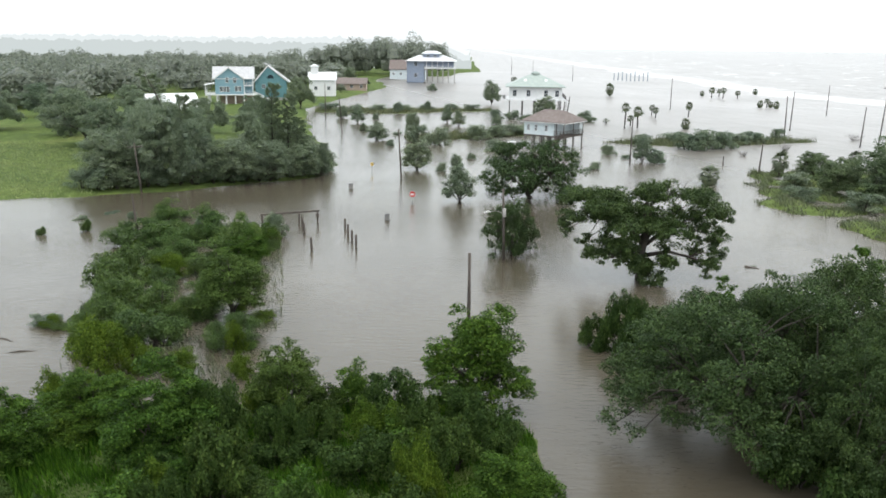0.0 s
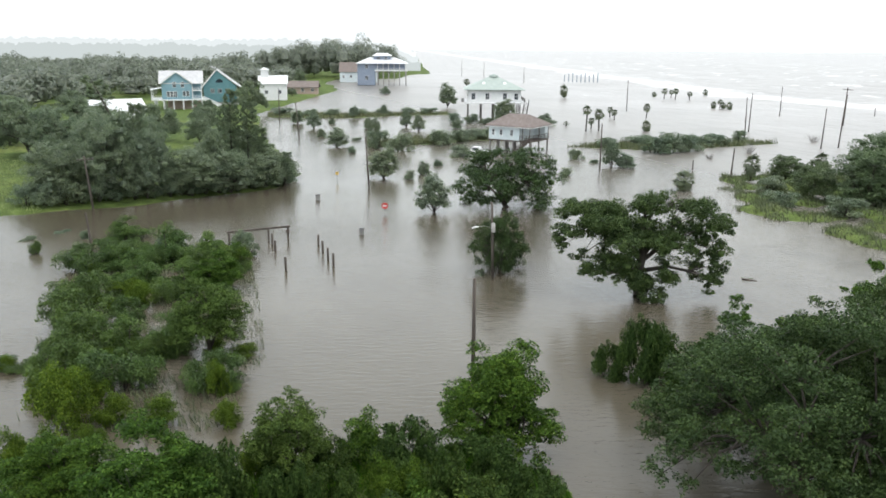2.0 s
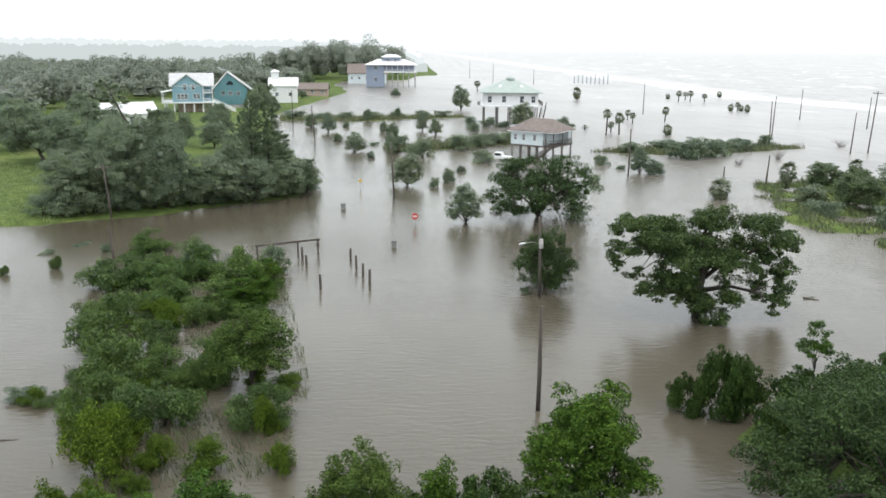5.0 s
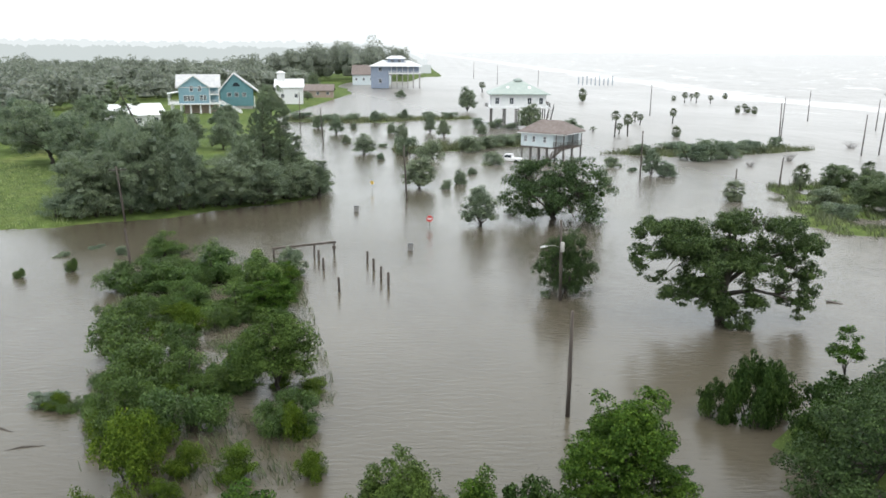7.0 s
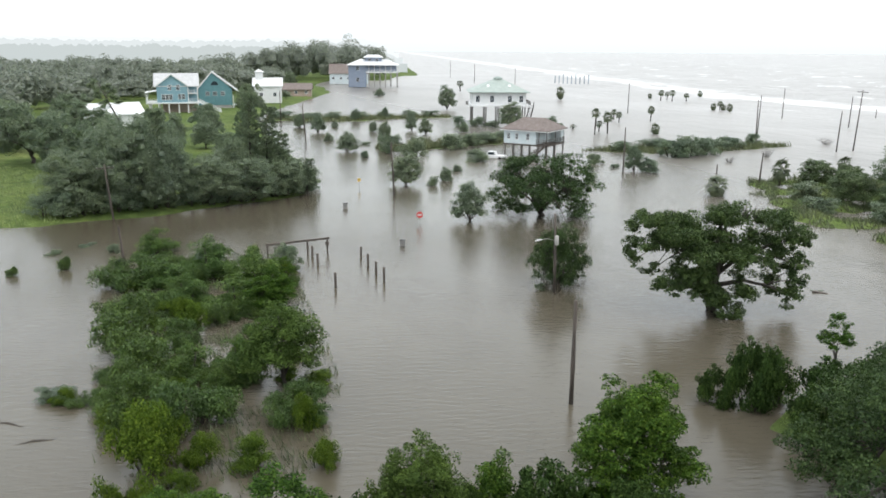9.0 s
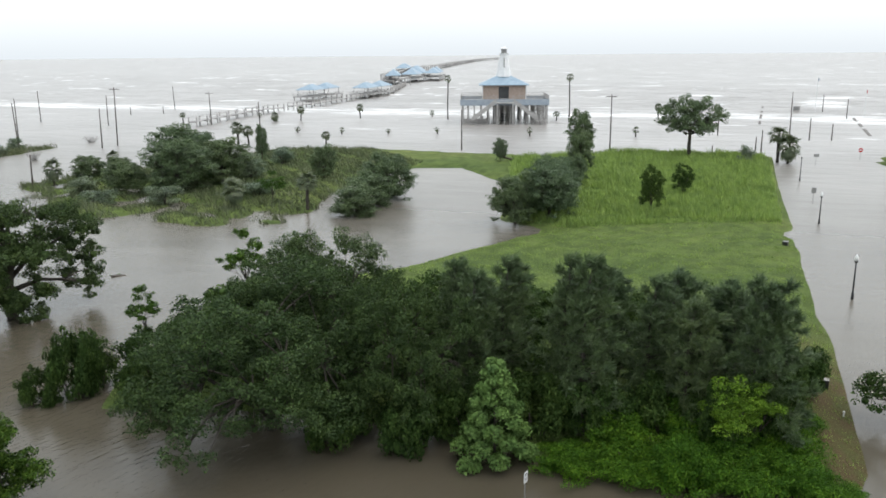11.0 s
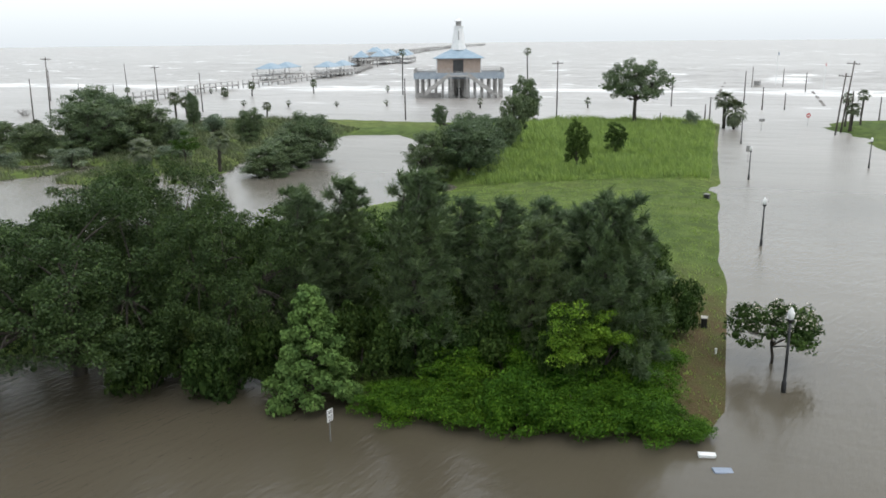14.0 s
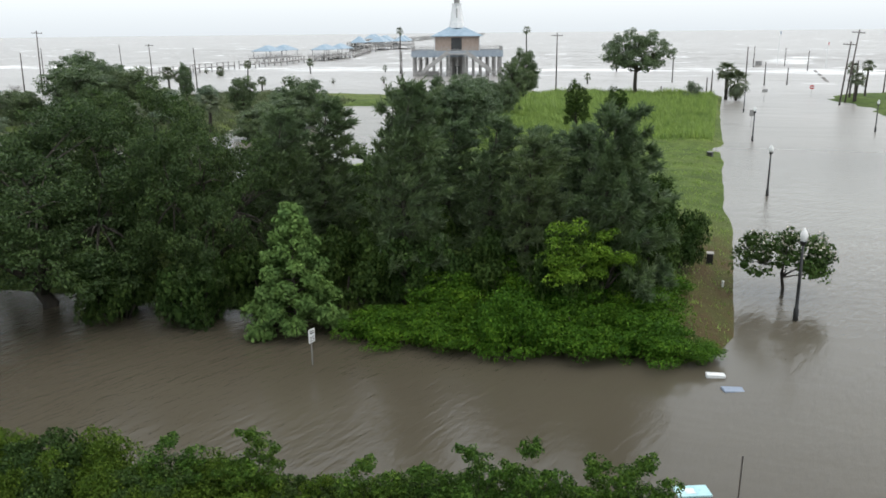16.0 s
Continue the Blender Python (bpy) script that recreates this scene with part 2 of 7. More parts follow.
def water_material():
    m, n, l, b = base_material("muddy_flood_water", 0.17, 0.0, 0.42)
    geo = n.new("ShaderNodeNewGeometry")
    pos = geo.outputs["Position"]

    def dot(v):
        d = n.new("ShaderNodeVectorMath")
        d.operation = "DOT_PRODUCT"
        d.inputs[1].default_value = v
        l.new(pos, d.inputs[0])
        return d.outputs["Value"]

    def value(op, a, bb=None, c=None):
        q = n.new("ShaderNodeMath")
        q.operation = op
        for s, v in zip(q.inputs, (a, bb, c)):
            if v is None:
                continue
            if isinstance(v, (int, float)):
                s.default_value = v
            else:
                l.new(v, s)
        return q.outputs[0]

    def span(x, lo, hi, a=0.0, z=1.0):
        q = n.new("ShaderNodeMapRange")
        q.interpolation_type = "SMOOTHSTEP"
        l.new(x, q.inputs[0])
        for i, v in zip((1, 2, 3, 4), (lo, hi, a, z)):
            q.inputs[i].default_value = v
        return q.outputs[0]

    out = dot((SHORE[0], SHORE[1], 0))
    along = dot((-SHORE[1], SHORE[0], 0))
    comb = n.new("ShaderNodeCombineXYZ")
    l.new(out, comb.inputs[0])
    l.new(along, comb.inputs[1])
    flat = comb.outputs[0]

    def stretched(sx, sy):
        mp = n.new("ShaderNodeMapping")
        mp.inputs["Scale"].default_value = (sx, sy, 1)
        l.new(flat, mp.inputs[0])
        return mp.outputs[0]

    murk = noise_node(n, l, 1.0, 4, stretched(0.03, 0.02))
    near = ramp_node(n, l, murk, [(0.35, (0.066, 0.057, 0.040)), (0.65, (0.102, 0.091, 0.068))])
    # grey sea colour, paled further in the base colour to stand in for haze
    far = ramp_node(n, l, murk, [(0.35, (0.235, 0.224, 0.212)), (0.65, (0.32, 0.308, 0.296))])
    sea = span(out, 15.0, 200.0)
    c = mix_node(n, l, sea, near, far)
    # white water: one long breaker along the beach, thin wash inside it, scattered caps outside
    wob = noise_node(n, l, 1.0, 3, stretched(0.0, 0.012))
    # the shore swings round past the last houses
    swung = value("SUBTRACT", out, value("MULTIPLY", value("MAXIMUM", value("SUBTRACT", along, 310.0), 0.0), 0.29))
    line = value("ADD", swung, value("MULTIPLY", value("SUBTRACT", wob, 0.5), 40.0))
    brk = value("MULTIPLY", span(line, 236, 246), span(line, 254, 276, 1.0, 0.0))
    ragged = span(noise_node(n, l, 1.0, 6, stretched(0.16, 0.03), 0.72), 0.42, 0.56)
    brk = value("MULTIPLY", brk, ragged)
    wash = span(noise_node(n, l, 1.0, 6, stretched(0.16, 0.035), 0.68), 0.60, 0.68)
    wash = value("MULTIPLY", wash, value("MULTIPLY", span(line, 140, 200), span(line, 250, 330, 1.0, 0.0)))
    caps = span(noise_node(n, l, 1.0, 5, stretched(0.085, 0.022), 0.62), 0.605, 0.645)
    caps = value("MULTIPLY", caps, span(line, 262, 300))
    # surf heaping up where the street meets the sea
    heap = value("ADD", value("POWER", value("DIVIDE", value("SUBTRACT", out, 322.0), 26.0), 2.0), value("POWER", value("DIVIDE", value("ADD", along, 21.0), 9.0), 2.0))
    caps = value("MAXIMUM", caps, value("MULTIPLY", span(heap, 1.2, 0.3), ragged))
    foam = value("MAXIMUM", brk, value("MAXIMUM", value("MULTIPLY", wash, 0.75), caps))
    c = mix_node(n, l, foam, c, (0.80, 0.81, 0.81))
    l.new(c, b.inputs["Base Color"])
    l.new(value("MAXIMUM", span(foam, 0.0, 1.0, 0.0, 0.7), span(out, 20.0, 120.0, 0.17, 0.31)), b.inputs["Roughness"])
    # ripples: short wind ripples everywhere, longer chop towards the sea
    wind = n.new("ShaderNodeMapping")
    wind.inputs["Scale"].default_value, wind.inputs["Rotation"].default_value = (0.9, 3.0, 1), (0, 0, radians(-12))
    l.new(pos, wind.inputs[0])
    r1 = noise_node(n, l, 1.0, 4, wind.outputs[0], 0.55)
    r2 = noise_node(n, l, 1.0, 4, stretched(0.22, 0.07), 0.55)
    amount = span(noise_node(n, l, 1.0, 2, stretched(0.02, 0.03)), 0.3, 0.65, 0.25, 1.0)
    h = value("ADD", value("MULTIPLY", value("MULTIPLY", r1, amount), 0.065), value("MULTIPLY", r2, span(out, 60, 230, 0.07, 1.0)))
    bump_node(n, l, b, h, 1.0, 1.0)
    return m


M_GROUND, M_WATER = ground_material(), water_material()


# ---- building helpers ----
def link_mesh(name, mesh, material, parent=None, label=""):
    ob = new(name, mesh)
    if material is not None and not mesh.materials:
        mesh.materials.append(material)
    if parent is not None:
        ob.parent = parent
    if label:
        tagged(ob, label)
    return ob


def part(name, bm, material, parent=None, label="", smooth=False):
    """Links a bmesh as one mesh object under a thing or a part."""
    mesh = bpy.data.meshes.new(name)
    bm.to_mesh(mesh)
    bm.free()
    if smooth:
        mesh.polygons.foreach_set("use_smooth", [True] * len(mesh.polygons))
    return link_mesh(name, mesh, material, parent, label)


def thing(name, m, label, category, group=""):
    ob = new(name)
    ob.empty_display_size = 0.2
    ob.matrix_world = m
    return tagged(ob, label, category, group)


def box(bm, x0, y0, z0, x1, y1, z1, bevel=0.0):
    r = bmesh.ops.create_cube(bm, size=1.0)
    bmesh.ops.scale(bm, verts=r["verts"], vec=(x1 - x0, y1 - y0, z1 - z0))
    bmesh.ops.translate(bm, verts=r["verts"], vec=((x0 + x1) / 2, (y0 + y1) / 2, (z0 + z1) / 2))
    if bevel:
        edges = list({e for v in r["verts"] for e in v.link_edges})
        bmesh.ops.bevel(bm, geom=edges, offset=bevel, segments=1, affect="EDGES")
    return bm


def bar(bm, a, b, w, d=None):
    """A square bar from a to b."""
    a, b = Vector(a), Vector(b)
    d = d or w
    r = bmesh.ops.create_cube(bm, size=1.0)
    m = Matrix.Translation((a + b) / 2) @ (b - a).to_track_quat("Z", "Y").to_matrix().to_4x4() @ Matrix.Diagonal((w, d, (b - a).length, 1))
    bmesh.ops.transform(bm, matrix=m, verts=r["verts"])
    return bm


def tube(bm, points, radii, sides=7):
    """A tapered round limb along points."""
    rings = []
    for i, p in enumerate(points):
        p = Vector(p)
        a = Vector(points[max(i - 1, 0)])
        b = Vector(points[min(i + 1, len(points) - 1)])
        q = (b - a).to_track_quat("Z", "Y")
        rings.append([bm.verts.new(p + q @ Vector((radii[i] * math.cos(2 * math.pi * k / sides), radii[i] * math.sin(2 * math.pi * k / sides), 0))) for k in range(sides)])
    for r0, r1 in zip(rings, rings[1:]):
        for k in range(sides):
            bm.faces.new((r0[k], r0[(k + 1) % sides], r1[(k + 1) % sides], r1[k]))
    bm.faces.new(rings[-1])
    bm.faces.new(rings[0][::-1])
    return bm


def prism(bm, outline, z0, z1, axis="z"):
    """An outline in the plane square to the axis, pushed from z0 to z1 along it."""
    def at(p, h):
        return {"z": (p[0], p[1], h), "y": (p[0], h, p[1]), "x": (h, p[0], p[1])}[axis]
    lo = [bm.verts.new(at(p, z0)) for p in outline]
    hi = [bm.verts.new(at(p, z1)) for p in outline]
    k = len(outline)
    bm.faces.new(lo[::-1])
    bm.faces.new(hi)
    for i in range(k):
        bm.faces.new((lo[i], lo[(i + 1) % k], hi[(i + 1) % k], hi[i]))
    bmesh.ops.recalc_face_normals(bm, faces=bm.faces)
    return bm


def mesh_from_arrays(name, verts, size):
    """verts: (faces * size, 3): loose polygons of that many corners."""
    mesh = bpy.data.meshes.new(name)
    nv = len(verts)
    nf = nv // size
    mesh.vertices.add(nv)
    mesh.vertices.foreach_set("co", np.asarray(verts, dtype=np.float32).ravel())
    mesh.loops.add(nv)
    mesh.loops.foreach_set("vertex_index", np.arange(nv, dtype=np.int32))
    mesh.polygons.add(nf)
    mesh.polygons.foreach_set("loop_start", np.arange(0, nv, size, dtype=np.int32))
    mesh.update(calc_edges=True)
    return mesh


def unit(v):
    return v / np.maximum(np.linalg.norm(v, axis=1, keepdims=True), 1e-6)


def tufts(rng, blobs, k=8, size=0.52):
    """Breaks each lobe up into k smaller tufts round its skin."""
    res = []
    for cx, cy, cz, rx, ry, rz in blobs:
        for _ in range(k):
            d = rng.normal(size=3)
            d /= np.linalg.norm(d)
            if d[2] < -0.3:
                d[2] *= -0.6
            f, s = 0.55 + 0.4 * rng.random(), size * (0.7 + 0.6 * rng.random())
            res.append((cx + d[0] * rx * f, cy + d[1] * ry * f, cz + d[2] * rz * f, rx * s, ry * s, rz * s * 0.8))
    return res


def extent(mesh, extra=()):
    """Height and spread of a crown."""
    co = np.empty(len(mesh.vertices) * 3, dtype=np.float32)
    mesh.vertices.foreach_get("co", co)
    co = co.reshape(-1, 3)
    return float(np.percentile(co[:, 2], 99.7)), float(2 * np.percentile(np.hypot(co[:, 0], co[:, 1]), 98))


def cores(rng, blobs, k, shrink):
    """A lumpy closed body inside each lobe, k x k quads a side, so that no sky shows through its middle."""
    g = np.linspace(-1, 1, k + 1)
    faces = []
    for ax in range(3):
        for s in (-1, 1):
            for i in range(k):
                for j in range(k):
                    q = []
                    for u, v in ((i, j), (i + 1, j), (i + 1, j + 1), (i, j + 1)):
                        p = [0, 0, 0]
                        p[ax], p[(ax + 1) % 3], p[(ax + 2) % 3] = s, g[u], g[v]
                        q.append(p)
                    faces.append(q if s > 0 else q[::-1])
    cube = np.array(faces, dtype=float).reshape(-1, 3)
    ball = unit(cube)
    blobs = np.asarray(blobs, dtype=float)
    res = []
    for b in blobs:
        ph = rng.random(3) * 6.28
        lump = 1 + 0.18 * np.sin(ball[:, 0] * 5 + ph[0]) * np.sin(ball[:, 1] * 5 + ph[1]) + 0.12 * np.sin(ball[:, 2] * 6 + ph[2])
        res.append(b[:3] + ball * lump[:, None] * b[3:6] * shrink)
    return np.concatenate(res)


def leaves(rng, blobs, n, length, width, out=0.6, up=0.35, droop=0.0, shell=0.45):
    """n loose pointed leaves over the lobes (cx, cy, cz, rx, ry, rz), mostly near their skin."""
    blobs = np.asarray(blobs, dtype=float)
    area = (blobs[:, 3] * blobs[:, 4] + blobs[:, 3] * blobs[:, 5] + blobs[:, 4] * blobs[:, 5])
    pick = rng.choice(len(blobs), n, p=area / area.sum())
    d = unit(rng.normal(size=(n, 3)))
    low = (d[:, 2] < -0.35) & (rng.random(n) < 0.6)
    d[low, 2] *= -1
    r = 1.0 - shell * rng.random(n) ** 1.6 + rng.normal(size=n) * 0.07
    p = blobs[pick, :3] + d * r[:, None] * blobs[pick, 3:6]
    nrm = unit(d * out + rng.normal(size=(n, 3)) * 0.55 + np.array([0, 0, up]))
    t = unit(np.cross(nrm, rng.normal(size=(n, 3))))
    t[:, 2] -= droop
    t = unit(t)
    b = unit(np.cross(nrm, t))
    ln = length * (0.6 + 0.8 * rng.random(n))[:, None]
    wd = width * (0.6 + 0.8 * rng.random(n))[:, None]
    v = np.stack([p - t * ln * 0.5, p + b * wd * 0.5 + nrm * wd * 0.15, p + t * ln * 0.5, p - b * wd * 0.5 + nrm * wd * 0.15], axis=1)
    return v.reshape(-1, 3)


# ---- ground and water ----
def graded(lo, hi, step, far_lo, far_hi):
    mid = list(np.arange(lo, hi + 0.01, step))
    a, b, s = lo, hi, step
    left, right = [], []
    while a > far_lo:
        s *= 1.35
        a -= s
        left.append(max(a, far_lo))
    s = step
    while b < far_hi:
        s *= 1.35
        b += s
        right.append(min(b, far_hi))
    return np.array(left[::-1] + mid + right)


def grid_mesh(name, xs, ys, z):
    nx, ny = len(xs), len(ys)
    gx, gy = np.meshgrid(xs, ys)
    co = np.stack([gx.ravel(), gy.ravel(), z(gx.ravel(), gy.ravel())], axis=1)
    i = (np.arange(ny - 1)[:, None] * nx + np.arange(nx - 1)[None, :]).ravel()
    quads = np.stack([i, i + 1, i + nx + 1, i + nx], axis=1)
    mesh = bpy.data.meshes.new(name)
    mesh.vertices.add(len(co))
    mesh.vertices.foreach_set("co", co.astype(np.float32).ravel())
    mesh.loops.add(quads.size)
    mesh.loops.foreach_set("vertex_index", quads.astype(np.int32).ravel())
    mesh.polygons.add(len(quads))
    mesh.polygons.foreach_set("loop_start", np.arange(0, quads.size, 4, dtype=np.int32))
    mesh.update(calc_edges=True)
    mesh.polygons.foreach_set("use_smooth", [True] * len(mesh.polygons))
    return mesh


def inside_distance(px, py, poly):
    """Metres inside (plus) or outside (minus) of an outline."""
    best = np.full(px.shape, 1e9)
    inside = np.zeros(px.shape, dtype=bool)
    for (x0, y0), (x1, y1) in zip(poly, poly[1:] + poly[:1]):
        dx, dy = x1 - x0, y1 - y0
        t = np.clip(((px - x0) * dx + (py - y0) * dy) / (dx * dx + dy * dy), 0, 1)
        best = np.minimum(best, np.hypot(px - x0 - t * dx, py - y0 - t * dy))
        if dy != 0:
            cross = ((y0 > py) != (y1 > py)) & (px < (x1 - x0) * (py - y0) / dy + x0)
            inside ^= cross
    return np.where(inside, best, -best)


def soft_noise(px, py, scale, seed):
    """Smooth values in about -1 to 1, from a few crossed waves."""
    rng = np.random.default_rng(seed)
    v = np.zeros(px.shape)
    for _ in range(7):
        a = rng.random() * 2 * math.pi
        k = (0.6 + rng.random() * 1.6) / scale
        v += np.sin((px * math.cos(a) + py * math.sin(a)) * k * 2 * math.pi + rng.random() * 6.3)
    return v / 3.5


INLAND = [(-1600, 80), (-120, 92), (-61, 103), (-53, 106), (-47, 109), (-37, 116), (-27, 125), (-25, 135), (-33, 161), (-46, 211), (-57, 261), (-55, 296),
          (-46, 409), (-64, 501), (-14, 581), (2, 596), (-8, 1000), (-60, 4000), (-4500, 4000)]
SEAFRONT = [(38, 126), (37, 106), (42, 89), (50, 81), (58, 84), (68, 92), (82, 97), (96, 99), (101, 92), (92, 78), (86, 73), (67, 61), (66, 53), (71.5, 43.5),
            (79.5, 30.3), (104, 38.7), (121.5, 44.4), (147, 52.4), (138, 76), (123, 90), (117, 107), (113, 125), (101, 141), (80, 136), (60, 140), (46, 138)]
GROVE = [(13.5, 44), (17, 37), (18.4, 31.5), (19.4, 27), (21, 21), (24.3, 13.3), (27, 13.1), (33, 14.9), (38.8, 16.7), (48, 19.7), (60, 23.6), (71, 27.4), (84, 31.8), (75.5, 46), (67, 54), (57, 55), (47, 57),
         (38, 59), (25, 60), (15, 56), (9, 50)]
NEARBANK = [(-60, 20), (-29, 33), (-24, 40), (-14, 42), (-2, 43.5), (2, 40), (4, 31), (7, 24), (10, 18), (13, 12), (17, 4), (24, -14), (20, -80), (-120, -80)]
THICKET = [(-16, 45), (-15.5, 57), (-19, 72), (-23.5, 88), (-32, 94), (-38, 94.5), (-38, 82), (-34.5, 67), (-31, 55), (-27.5, 47), (-23, 42)]
EASTBANK = [(158, 36), (143, 32.5), (139, 27), (117, 20), (105, 2), (120, -40), (190, -20), (166, 28)]
SPIT = [(26, 178), (44, 172), (60, 178), (76, 186), (66, 192), (46, 188)]
HEDGEROW = [(-52, 250), (-30, 246), (-8, 258), (4, 262), (2, 268), (-30, 262), (-54, 264)]
HEDGEROW2 = [(-16, 176), (0, 184), (16, 194), (14, 200), (-4, 192), (-18, 184)]


def land_height(px, py):
    h = np.full(px.shape, -1.5)
    ragged = soft_noise(px, py, 9.0, 3) * 0.7 + soft_noise(px, py, 3.0, 4) * 0.3
    for poly, top, slope in ((INLAND, 0.55, 0.16), (SEAFRONT, 0.5, 0.22), (GROVE, 0.5, 0.22), (NEARBANK, 0.6, 0.25), (THICKET, -0.10, 0.10),
                             (EASTBANK, 0.6, 0.2), (SPIT, 0.01, 0.1), (HEDGEROW, 0.03, 0.1), (HEDGEROW2, 0.01, 0.1)):
        d = inside_distance(px, py, poly) + ragged * (0.03 if poly is GROVE else 0.05 if poly is SEAFRONT else 1.6 if poly is THICKET else 1.0)
        h = np.maximum(h, np.clip(d * slope, -1.5, top))
    # the lawn between grove and tall grass is soaked at its ends
    wet = sum(np.exp(-(((px - x) / 3.4) ** 2 + ((py - y) / 2.6) ** 2)) * 0.12 for x, y in ((66.5, 27.6), (61.5, 25.6), (51, 22.2), (74, 30.2), (56, 24.3)))
    wet = wet + np.clip(0.7 + soft_noise(px, py, 9.0, 33), 0, 1) * 0.30 * np.exp(-((px * 0.825 + py * 0.565 - 83.0) / 2.0) ** 2) * (px > 60) * (px < 82) + np.exp(-(((px - 46) / 7) ** 2 + ((py - 58) / 4) ** 2)) * 0.4
    marsh = np.clip((62 - px) / 10, 0, 1) * np.clip((px - 34) / 4, 0, 1) * np.clip((py - 78) / 6, 0, 1) * np.clip((140 - py) / 8, 0, 1)
    wet = wet + marsh * np.clip(0.62 + soft_noise(px, py, 11.0, 31), 0, 1) * 0.65
    # a kerb keeps the street's edge straight
    kerb = np.clip(np.abs((py - 13) * 0.954 - (px - 25) * 0.30) / 5.0, 0.0, 1.0)
    return h - wet + (soft_noise(px, py, 14.0, 8) * 0.05 + soft_noise(px, py, 4.0, 9) * 0.025) * kerb


ground = link_mesh("ground", grid_mesh("ground", graded(-130, 200, 1.5, -4800, 4800), graded(-40, 290, 1.5, -600, 4800), land_height), M_GROUND)
tagged(ground, "low wet grassy coastal ground, partly under water", "ground", kind="structure")


def water_height(px, py):
    out = px * SHORE[0] + py * SHORE[1]
    along = -px * SHORE[1] + py * SHORE[0]
    amp = np.clip((out - 190) / 90, 0, 1)
    chop = np.sin(out / 17 * 2 * math.pi + soft_noise(px, py, 60, 21) * 2.2) * 0.5 + soft_noise(out * 1.6, along * 0.5, 14, 22) * 0.5
    swell = np.maximum(chop, -0.4) * 0.55 * amp * np.clip(2.2 - np.abs(out) / 900, 0.0, 1)
    return swell


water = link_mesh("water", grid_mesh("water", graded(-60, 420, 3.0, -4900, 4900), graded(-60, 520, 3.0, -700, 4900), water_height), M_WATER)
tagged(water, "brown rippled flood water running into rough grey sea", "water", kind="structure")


def ground_z(x, y):
    return float(land_height(np.array([float(x)]), np.array([float(y)]))[0])


# ---- plants ----
PROTO = {}


def plant(kind, build, x, y, h, w, rot=None, z=None, lean=0.0, label=None, group=""):
    """Places one plant of a kind: the first is the built one, later ones are copies scaled to their own height and spread."""
    if rot is None:
        rot = (x * 37.7 + y * 91.3) % 360
    if z is None:
        z = max(ground_z(x, y), -0.7) - 0.05
    first = kind not in PROTO
    if first:
        PROTO[kind] = build()
    ob, h0, w0 = PROTO[kind]
    m = pose(x, y, z, lean, 0, rot) @ Matrix.Diagonal((w / w0, w / w0, h / h0, 1))
    if first:
        ob.matrix_world = m
    else:
        s = ob.scale.copy()
        ob.scale = (1, 1, 1)
        ob2 = copy_thing(ob, m)
        ob.scale = s
        ob = ob2
    if label:
        tagged(ob, label)
    if group:
        tagged(ob, group=group)
    return ob


